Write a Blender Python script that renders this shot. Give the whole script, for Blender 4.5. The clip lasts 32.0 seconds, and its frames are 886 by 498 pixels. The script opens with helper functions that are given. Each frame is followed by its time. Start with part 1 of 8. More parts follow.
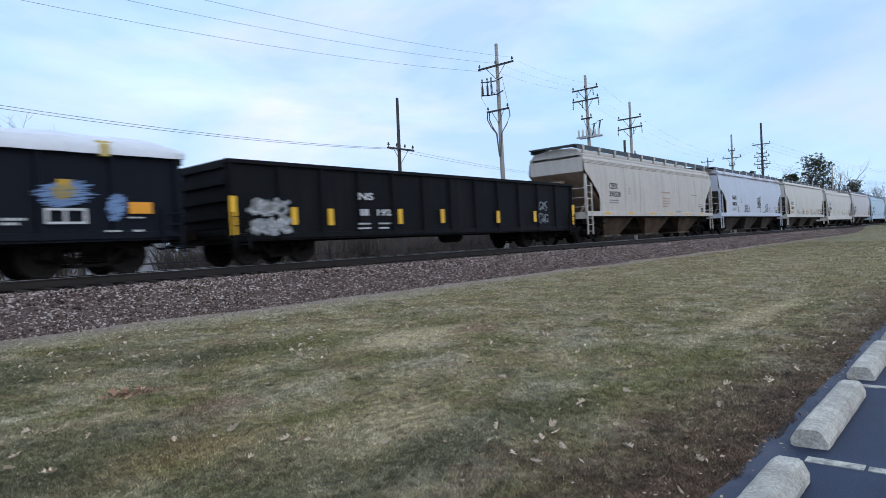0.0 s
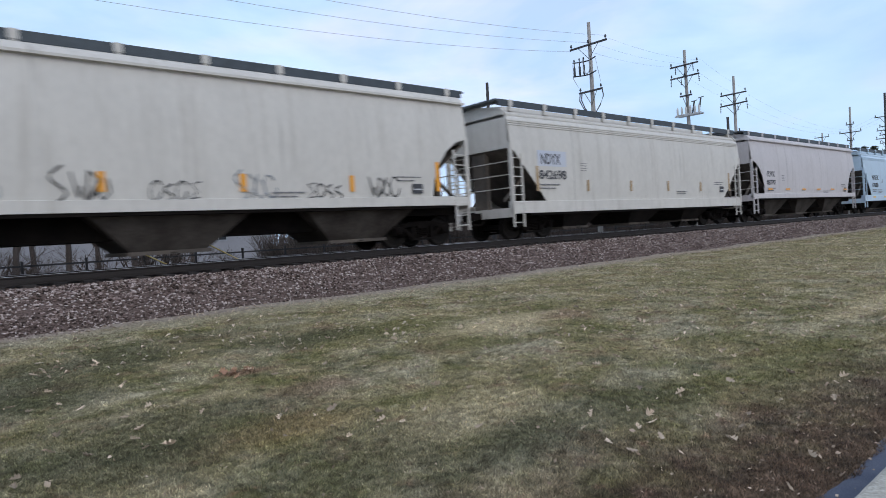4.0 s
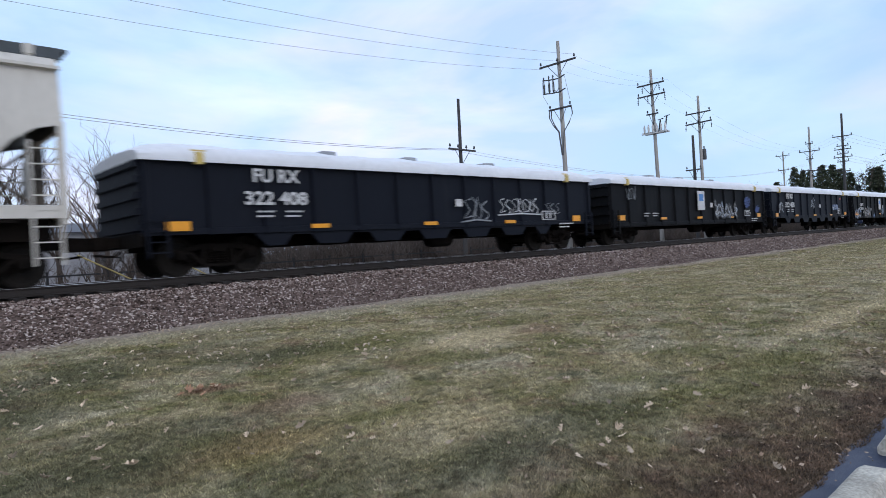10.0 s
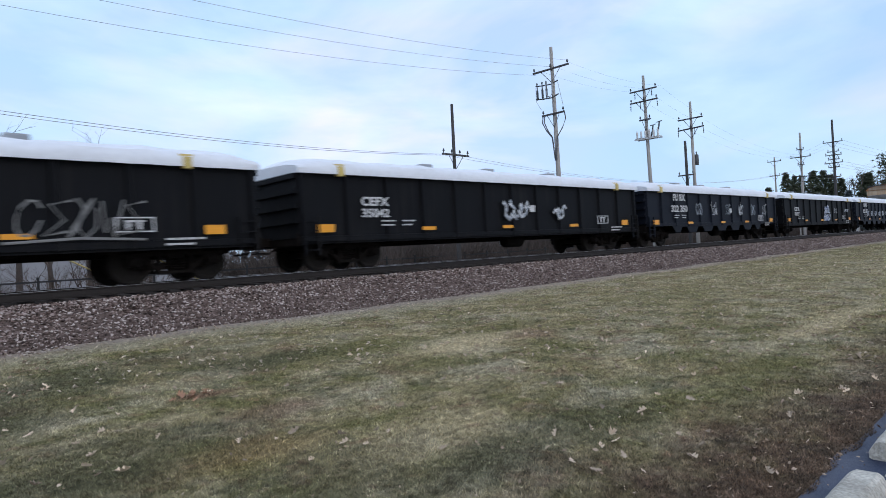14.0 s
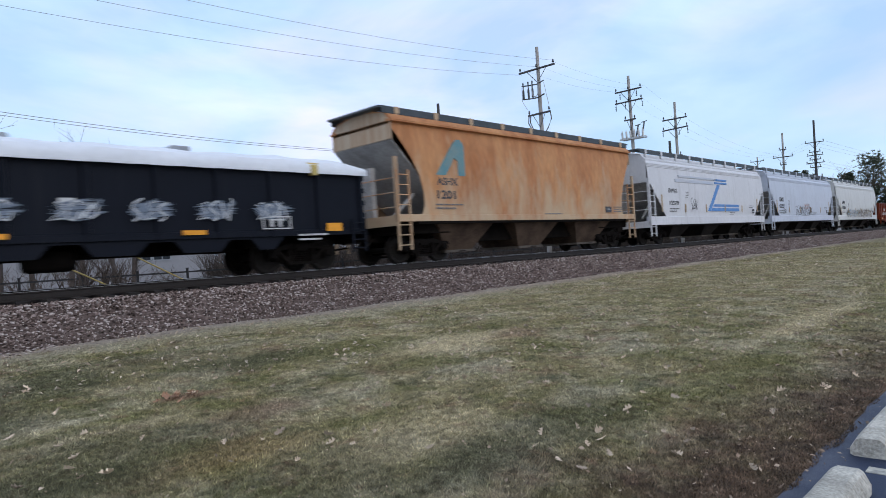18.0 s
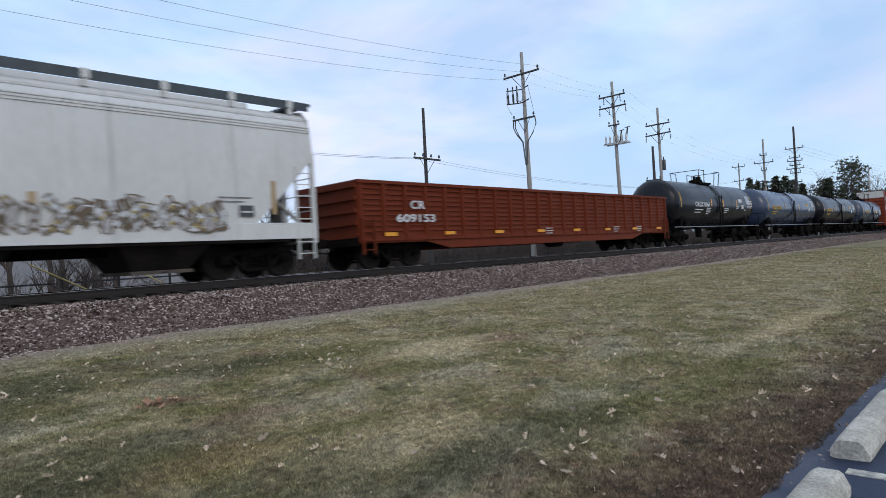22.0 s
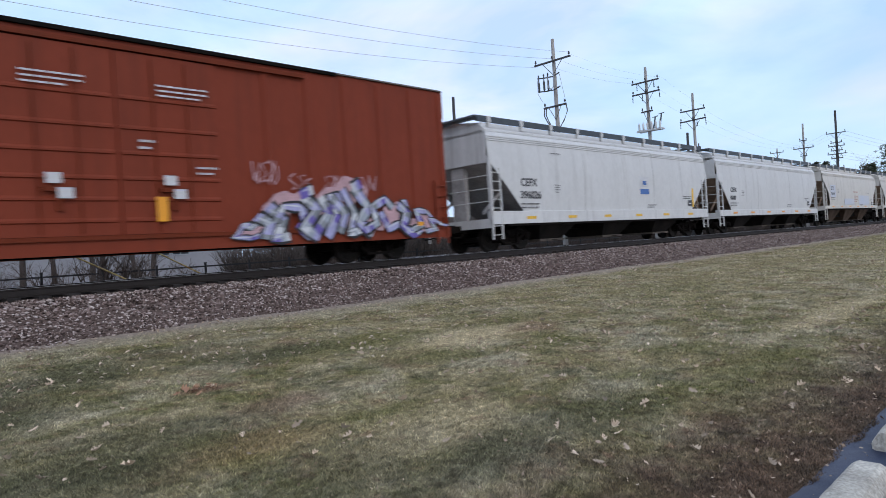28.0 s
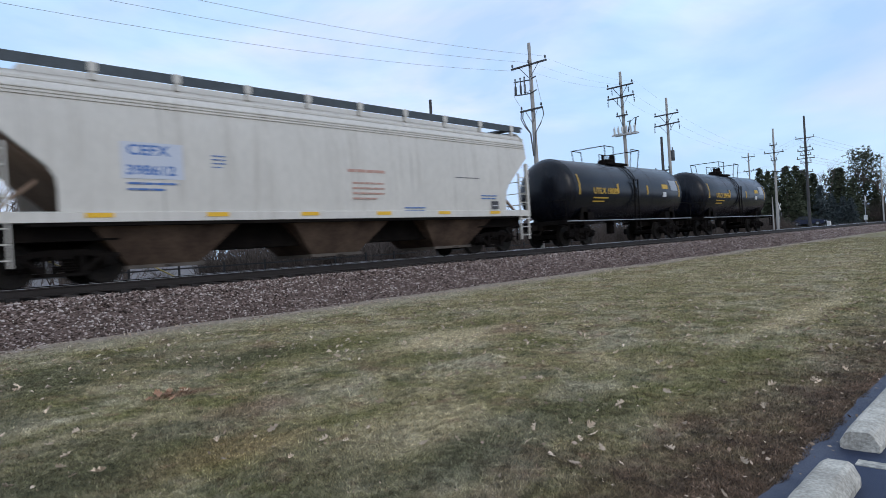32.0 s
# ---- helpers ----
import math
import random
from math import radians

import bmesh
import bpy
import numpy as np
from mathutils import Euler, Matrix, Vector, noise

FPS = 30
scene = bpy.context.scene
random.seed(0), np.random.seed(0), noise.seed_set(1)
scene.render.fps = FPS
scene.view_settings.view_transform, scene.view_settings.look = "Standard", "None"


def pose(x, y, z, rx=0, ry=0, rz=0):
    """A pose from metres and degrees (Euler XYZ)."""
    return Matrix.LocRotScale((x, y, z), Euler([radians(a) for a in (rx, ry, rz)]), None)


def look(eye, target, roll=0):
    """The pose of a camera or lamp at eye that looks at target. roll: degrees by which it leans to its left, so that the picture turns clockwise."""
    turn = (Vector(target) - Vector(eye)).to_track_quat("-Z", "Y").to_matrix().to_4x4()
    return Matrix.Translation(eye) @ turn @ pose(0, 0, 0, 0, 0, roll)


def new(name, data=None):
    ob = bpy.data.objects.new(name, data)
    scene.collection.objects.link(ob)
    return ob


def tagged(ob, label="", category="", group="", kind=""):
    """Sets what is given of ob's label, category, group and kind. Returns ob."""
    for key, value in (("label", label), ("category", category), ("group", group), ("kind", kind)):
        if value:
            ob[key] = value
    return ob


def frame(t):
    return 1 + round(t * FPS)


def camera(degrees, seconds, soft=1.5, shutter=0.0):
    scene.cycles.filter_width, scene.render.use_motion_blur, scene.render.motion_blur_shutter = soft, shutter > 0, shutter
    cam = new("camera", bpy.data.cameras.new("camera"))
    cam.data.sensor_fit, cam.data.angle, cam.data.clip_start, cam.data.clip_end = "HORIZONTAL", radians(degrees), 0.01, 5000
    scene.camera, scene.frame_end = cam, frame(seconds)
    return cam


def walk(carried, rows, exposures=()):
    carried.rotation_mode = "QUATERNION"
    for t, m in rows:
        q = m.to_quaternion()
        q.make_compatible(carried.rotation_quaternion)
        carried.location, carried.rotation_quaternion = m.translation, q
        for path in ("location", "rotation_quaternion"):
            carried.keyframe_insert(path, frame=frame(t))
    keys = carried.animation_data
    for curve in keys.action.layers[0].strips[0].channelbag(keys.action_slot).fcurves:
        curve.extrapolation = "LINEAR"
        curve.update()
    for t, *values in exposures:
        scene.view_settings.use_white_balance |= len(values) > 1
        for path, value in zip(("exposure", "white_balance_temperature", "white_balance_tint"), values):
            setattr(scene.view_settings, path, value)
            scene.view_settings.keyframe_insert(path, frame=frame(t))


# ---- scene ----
EYE = 1.55
cam = camera(69.3, 32.0, soft=0.85, shutter=0.25)
# seconds, yaw, pitch, lean
PATH = [
    (0.0, -49.49, -0.45, -2.91), (0.5, -49.59, -0.49, -2.48), (1.0, -49.68, -0.44, -2.65), (1.5, -47.55, -0.26, -2.85),
    (2.0, -43.30, -0.27, -3.13), (2.5, -40.52, -0.64, -3.21), (4.5, -41.80, -1.56, -3.55), (5.0, -42.50, -1.62, -3.32),
    (5.5, -42.72, -1.56, -3.32), (6.0, -42.78, -1.31, -3.44), (6.5, -42.73, -0.92, -3.40), (7.0, -42.66, -0.71, -3.23),
    (7.5, -42.62, -0.52, -2.97), (8.0, -42.55, -0.36, -3.02), (8.5, -42.41, -0.22, -3.23), (9.0, -43.16, -0.17, -3.32),
    (9.5, -43.81, -0.17, -3.27), (10.0, -43.95, -0.10, -3.38), (10.5, -44.02, -0.04, -3.41), (11.0, -44.16, -0.02, -3.41),
    (11.5, -44.14, 0.06, -3.27), (12.0, -44.16, 0.08, -3.27), (12.5, -44.15, 0.13, -3.28), (13.0, -44.16, 0.21, -3.21),
    (13.5, -44.48, 0.25, -3.44), (14.0, -44.55, 0.31, -3.36), (14.5, -44.90, 0.35, -3.32), (16.5, -46.04, 0.38, -3.40),
    (17.0, -46.27, 0.38, -3.46), (17.5, -46.11, 0.18, -3.47), (18.0, -45.75, 0.20, -3.46), (18.5, -45.93, 0.15, -3.38),
    (19.0, -46.16, 0.19, -3.56), (19.5, -46.40, 0.19, -3.59), (20.0, -46.61, 0.19, -3.40), (20.5, -46.74, 0.22, -3.31),
    (21.0, -46.87, 0.31, -3.30), (21.5, -46.99, 0.41, -3.45), (22.0, -47.12, 0.50, -3.43), (22.5, -47.25, 0.56, -3.50),
    (23.0, -47.12, 0.53, -3.56), (23.5, -47.14, 0.54, -3.54), (24.0, -47.08, 0.57, -3.51), (24.5, -47.09, 0.56, -3.47),
    (26.5, -43.33, -0.34, -4.02), (27.0, -43.31, -0.37, -4.00), (27.5, -43.91, -0.32, -3.60), (28.0, -44.32, -0.27, -3.66),
    (28.5, -44.87, -0.31, -3.99), (29.0, -45.19, -0.17, -4.14), (29.5, -45.31, -0.14, -3.98), (30.0, -45.74, -0.17, -3.81),
    (30.5, -45.95, -0.16, -3.84), (31.0, -46.10, -0.14, -3.90), (31.5, -46.26, -0.14, -3.71), (32.0, -46.38, -0.18, -3.64),
]


def aim(yaw, pitch, lean):
    return pose(0, 0, EYE, 0, 0, yaw) @ pose(0, 0, 0, 90 + pitch) @ pose(0, 0, 0, 0, 0, lean)


# seconds, stops, white balance
LIGHT = [(0, 0.08, 6320, 11), (2, 0.08, 6600, 12), (9, 0.1, 6640, 14), (13, 0.08, 6560, 13), (19, 0.06, 6600, 13), (22, -0.02, 6800, 12), (24.5, 0.03, 6740, 12), (27, 0.2, 6640, 15), (28.5, 0.11, 6640, 15), (30, 0.06, 6600, 12), (32, 0.04, 6560, 12)]
walk(cam, [(t, aim(a, b, c)) for t, a, b, c in PATH], LIGHT)

# ---- sky and light ----
world = bpy.data.worlds.new("sky")
scene.world = world
world.use_nodes = True
wt = world.node_tree
wt.nodes.clear()


def wnode(kind, **inputs):
    n = wt.nodes.new(kind)
    for k, val in inputs.items():
        n.inputs[k.replace("_", " ")].default_value = val
    return n


sky = wt.nodes.new("ShaderNodeTexSky")
sky.sky_type = "NISHITA"
sky.sun_disc = False
sky.sun_elevation = radians(24)
sky.sun_rotation = radians(200)
sky.air_density, sky.dust_density, sky.ozone_density = 1.0, 1.5, 1.5
coord = wt.nodes.new("ShaderNodeTexCoord")
stretch = wt.nodes.new("ShaderNodeMapping")
stretch.inputs["Location"].default_value = (0.35, 0.1, 0.0)
stretch.inputs["Scale"].default_value = (1.0, 1.0, 2.6)
clouds = wnode("ShaderNodeTexNoise", Scale=2.3, Detail=6.0, Roughness=0.52, Distortion=0.4)
cover = wt.nodes.new("ShaderNodeValToRGB")
cover.color_ramp.elements[0].position, cover.color_ramp.elements[1].position = 0.38, 0.70
cover.color_ramp.elements[0].color = (0.16, 0.16, 0.16, 1)
cover.color_ramp.elements[1].color = (1, 1, 1, 1)
thin = wt.nodes.new("ShaderNodeMix")
thin.data_type = "RGBA"
lift = wt.nodes.new("ShaderNodeVectorMath")
lift.operation = "SCALE"
lift.inputs["Scale"].default_value = 0.115
blue = wt.nodes.new("ShaderNodeMix")
blue.data_type = "RGBA"
blue.inputs["Factor"].default_value = 0.72
blue.inputs[7].default_value = (0.43, 0.71, 1.12, 1)
tint = wt.nodes.new("ShaderNodeMix")
tint.data_type = "RGBA"
tint.inputs[6].default_value = (0.78, 0.995, 1.17, 1)
tint.inputs[7].default_value = (1.0, 0.965, 1.15, 1)
hues = wnode("ShaderNodeTexNoise", Scale=3.4, Detail=3.0, Roughness=0.5, Distortion=0.6)
span = wt.nodes.new("ShaderNodeMapRange")
span.inputs["From Min"].default_value, span.inputs["From Max"].default_value = 0.36, 0.64
back = wnode("ShaderNodeBackground", Strength=1.05)
wout = wt.nodes.new("ShaderNodeOutputWorld")
L = wt.links.new
L(coord.outputs["Generated"], stretch.inputs["Vector"])
L(stretch.outputs["Vector"], clouds.inputs["Vector"])
L(clouds.outputs["Fac"], cover.inputs["Fac"])
L(stretch.outputs["Vector"], hues.inputs["Vector"])
L(hues.outputs["Fac"], span.inputs["Value"])
L(span.outputs["Result"], tint.inputs["Factor"])
L(tint.outputs[2], thin.inputs[7])
L(sky.outputs["Color"], lift.inputs[0])
L(lift.outputs["Vector"], blue.inputs[6])
axis = wt.nodes.new("ShaderNodeSeparateXYZ")
L(coord.outputs["Generated"], axis.inputs[0])
clear = wt.nodes.new("ShaderNodeMapRange")
clear.inputs["From Min"].default_value, clear.inputs["From Max"].default_value = 0.84, 1.0
clear.inputs["To Min"].default_value, clear.inputs["To Max"].default_value = 1.0, 0.42
L(axis.outputs["X"], clear.inputs["Value"])
veil = wt.nodes.new("ShaderNodeMath")
veil.operation = "MULTIPLY"
L(cover.outputs["Color"], veil.inputs[0])
L(clear.outputs["Result"], veil.inputs[1])
L(veil.outputs[0], thin.inputs["Factor"])
L(blue.outputs[2], thin.inputs[6])
L(thin.outputs[2], back.inputs["Color"])
L(back.outputs["Background"], wout.inputs["Surface"])

sun_data = bpy.data.lights.new("sun", "SUN")
sun_data.energy, sun_data.angle, sun_data.color = 0.6, radians(25), (1.0, 0.95, 0.88)
sun = new("sun", sun_data)
sun.matrix_world = look((-20, -60, 40), (0, 0, 0))

# ---- materials ----


def mat(name, base, rough=0.6, metal=0.0, second=None, big=1.5, small=25.0, spread=0.25, bump=0.15, stretch_z=1.0, mix_big=0.5, island=False, spec=0.5, rnd=False):
    """A surface of two tones, mottled at two scales, with fine relief."""
    m = bpy.data.materials.new(name)
    m.use_nodes = True
    nt = m.node_tree
    b = nt.nodes["Principled BSDF"]
    b.inputs["Roughness"].default_value = rough
    b.inputs["Metallic"].default_value = metal
    b.inputs["Specular IOR Level"].default_value = spec
    tc = nt.nodes.new("ShaderNodeTexCoord")
    mp = nt.nodes.new("ShaderNodeMapping")
    mp.inputs["Scale"].default_value = (1, 1, stretch_z)
    nt.links.new(tc.outputs["Object"], mp.inputs["Vector"])
    n1 = nt.nodes.new("ShaderNodeTexNoise")
    n1.inputs["Scale"].default_value, n1.inputs["Detail"].default_value, n1.inputs["Roughness"].default_value = big, 5, 0.6
    n2 = nt.nodes.new("ShaderNodeTexNoise")
    n2.inputs["Scale"].default_value, n2.inputs["Detail"].default_value = small, 4
    for n in (n1, n2):
        nt.links.new(mp.outputs["Vector"], n.inputs["Vector"])
    second = second or tuple(c * (1 - spread) for c in base)
    ramp = nt.nodes.new("ShaderNodeValToRGB")
    ramp.color_ramp.elements[0].position, ramp.color_ramp.elements[1].position = 0.5 - mix_big * 0.35, 0.5 + mix_big * 0.35
    ramp.color_ramp.elements[0].color, ramp.color_ramp.elements[1].color = (*second, 1), (*base, 1)
    nt.links.new(n1.outputs["Fac"], ramp.inputs["Fac"])
    fine = nt.nodes.new("ShaderNodeMix")
    fine.data_type, fine.blend_type = "RGBA", "MULTIPLY"
    fine.inputs["Factor"].default_value = 0.6
    r2 = nt.nodes.new("ShaderNodeMapRange")
    r2.inputs["From Min"].default_value, r2.inputs["From Max"].default_value = 0.3, 0.7
    r2.inputs["To Min"].default_value, r2.inputs["To Max"].default_value = 1 - spread, 1 + spread * 0.5
    nt.links.new(n2.outputs["Fac"], r2.inputs["Value"])
    nt.links.new(ramp.outputs["Color"], fine.inputs[6])
    nt.links.new(r2.outputs["Result"], fine.inputs[7])
    out = fine.outputs[2]
    if island or rnd:
        geo = nt.nodes.new("ShaderNodeNewGeometry" if island else "ShaderNodeObjectInfo")
        r3 = nt.nodes.new("ShaderNodeMapRange")
        r3.inputs["To Min"].default_value, r3.inputs["To Max"].default_value = 0.55, 1.5
        nt.links.new(geo.outputs["Random Per Island" if island else "Random"], r3.inputs["Value"])
        f2 = nt.nodes.new("ShaderNodeMix")
        f2.data_type, f2.blend_type = "RGBA", "MULTIPLY"
        f2.inputs["Factor"].default_value = 1.0
        nt.links.new(out, f2.inputs[6])
        nt.links.new(r3.outputs["Result"], f2.inputs[7])
        out = f2.outputs[2]
    nt.links.new(out, b.inputs["Base Color"])
    if bump:
        bp = nt.nodes.new("ShaderNodeBump")
        bp.inputs["Strength"].default_value, bp.inputs["Distance"].default_value = bump, 0.02
        nt.links.new(n2.outputs["Fac"], bp.inputs["Height"])
        nt.links.new(bp.outputs["Normal"], b.inputs["Normal"])
    return m


def paint(name, base, dirt=(0.16, 0.13, 0.10), amount=0.45, rough=0.55, spec=0.22, rust_above=None, seam=0.0, low=0.54):
    """Painted steel with road dirt in vertical runs and faint panels."""
    m = mat(name, base, rough, second=tuple(0.88 * c for c in base), big=0.7, small=9, spread=0.1, bump=0.04, stretch_z=0.5, mix_big=0.8, spec=spec)
    nt = m.node_tree
    b = nt.nodes["Principled BSDF"]
    tc = nt.nodes.new("ShaderNodeTexCoord")
    mp = nt.nodes.new("ShaderNodeMapping")
    mp.inputs["Scale"].default_value = (2.2, 2.2, 0.16)
    nt.links.new(tc.outputs["Object"], mp.inputs["Vector"])
    n = nt.nodes.new("ShaderNodeTexNoise")
    n.inputs["Scale"].default_value, n.inputs["Detail"].default_value, n.inputs["Roughness"].default_value = 1.6, 7, 0.68
    nt.links.new(mp.outputs["Vector"], n.inputs["Vector"])
    r = nt.nodes.new("ShaderNodeMapRange")
    r.inputs["From Min"].default_value, r.inputs["From Max"].default_value = low, low + 0.36
    r.inputs["To Min"].default_value, r.inputs["To Max"].default_value = 0.0, amount
    nt.links.new(n.outputs["Fac"], r.inputs["Value"])
    mix = nt.nodes.new("ShaderNodeMix")
    mix.data_type = "RGBA"
    mix.inputs[7].default_value = (*dirt, 1)
    old = b.inputs["Base Color"].links[0].from_socket
    nt.links.new(r.outputs["Result"], mix.inputs["Factor"])
    nt.links.new(old, mix.inputs[6])
    out = mix.outputs[2]
    if seam:
        # grimy weld seams between the side panels
        cut = nt.nodes.new("ShaderNodeSeparateXYZ")
        nt.links.new(tc.outputs["Object"], cut.inputs[0])
        cell = nt.nodes.new("ShaderNodeMath")
        cell.operation = "PINGPONG"
        cell.inputs[1].default_value = seam / 2
        nt.links.new(cut.outputs["X"], cell.inputs[0])
        line = nt.nodes.new("ShaderNodeMapRange")
        line.inputs["From Min"].default_value, line.inputs["From Max"].default_value = 0.012, 0.05
        line.inputs["To Min"].default_value, line.inputs["To Max"].default_value = 1.0, 0.0
        nt.links.new(cell.outputs[0], line.inputs["Value"])
        worn = nt.nodes.new("ShaderNodeMapRange")
        worn.inputs["From Min"].default_value, worn.inputs["From Max"].default_value, worn.inputs["To Max"].default_value = 0.4, 0.68, 0.6
        nt.links.new(n.outputs["Fac"], worn.inputs["Value"])
        both = nt.nodes.new("ShaderNodeMath")
        both.operation = "MULTIPLY"
        nt.links.new(line.outputs["Result"], both.inputs[0])
        nt.links.new(worn.outputs["Result"], both.inputs[1])
        grime = nt.nodes.new("ShaderNodeMix")
        grime.data_type = "RGBA"
        grime.inputs[7].default_value = (*[0.5 * c for c in base], 1)
        nt.links.new(both.outputs[0], grime.inputs["Factor"])
        nt.links.new(out, grime.inputs[6])
        out = grime.outputs[2]
    if rust_above:
        sep = nt.nodes.new("ShaderNodeSeparateXYZ")
        nt.links.new(tc.outputs["Object"], sep.inputs[0])
        up = nt.nodes.new("ShaderNodeMapRange")
        up.inputs["From Min"].default_value, up.inputs["From Max"].default_value = rust_above - 0.25, rust_above + 0.1
        nt.links.new(sep.outputs["Z"], up.inputs["Value"])
        nr = nt.nodes.new("ShaderNodeTexNoise")
        nr.inputs["Scale"].default_value, nr.inputs["Detail"].default_value, nr.inputs["Roughness"].default_value = 1.1, 8, 0.7
        nt.links.new(tc.outputs["Object"], nr.inputs["Vector"])
        spots = nt.nodes.new("ShaderNodeMapRange")
        spots.inputs["From Min"].default_value, spots.inputs["From Max"].default_value, spots.inputs["To Max"].default_value = 0.48, 0.6, 0.9
        nt.links.new(nr.outputs["Fac"], spots.inputs["Value"])
        both = nt.nodes.new("ShaderNodeMath")
        both.operation = "MULTIPLY"
        nt.links.new(up.outputs["Result"], both.inputs[0])
        nt.links.new(spots.outputs["Result"], both.inputs[1])
        rusty = nt.nodes.new("ShaderNodeMix")
        rusty.data_type = "RGBA"
        rusty.inputs[7].default_value = (0.26, 0.14, 0.07, 1)
        nt.links.new(both.outputs[0], rusty.inputs["Factor"])
        nt.links.new(out, rusty.inputs[6])
        out = rusty.outputs[2]
    nt.links.new(out, b.inputs["Base Color"])
    return m


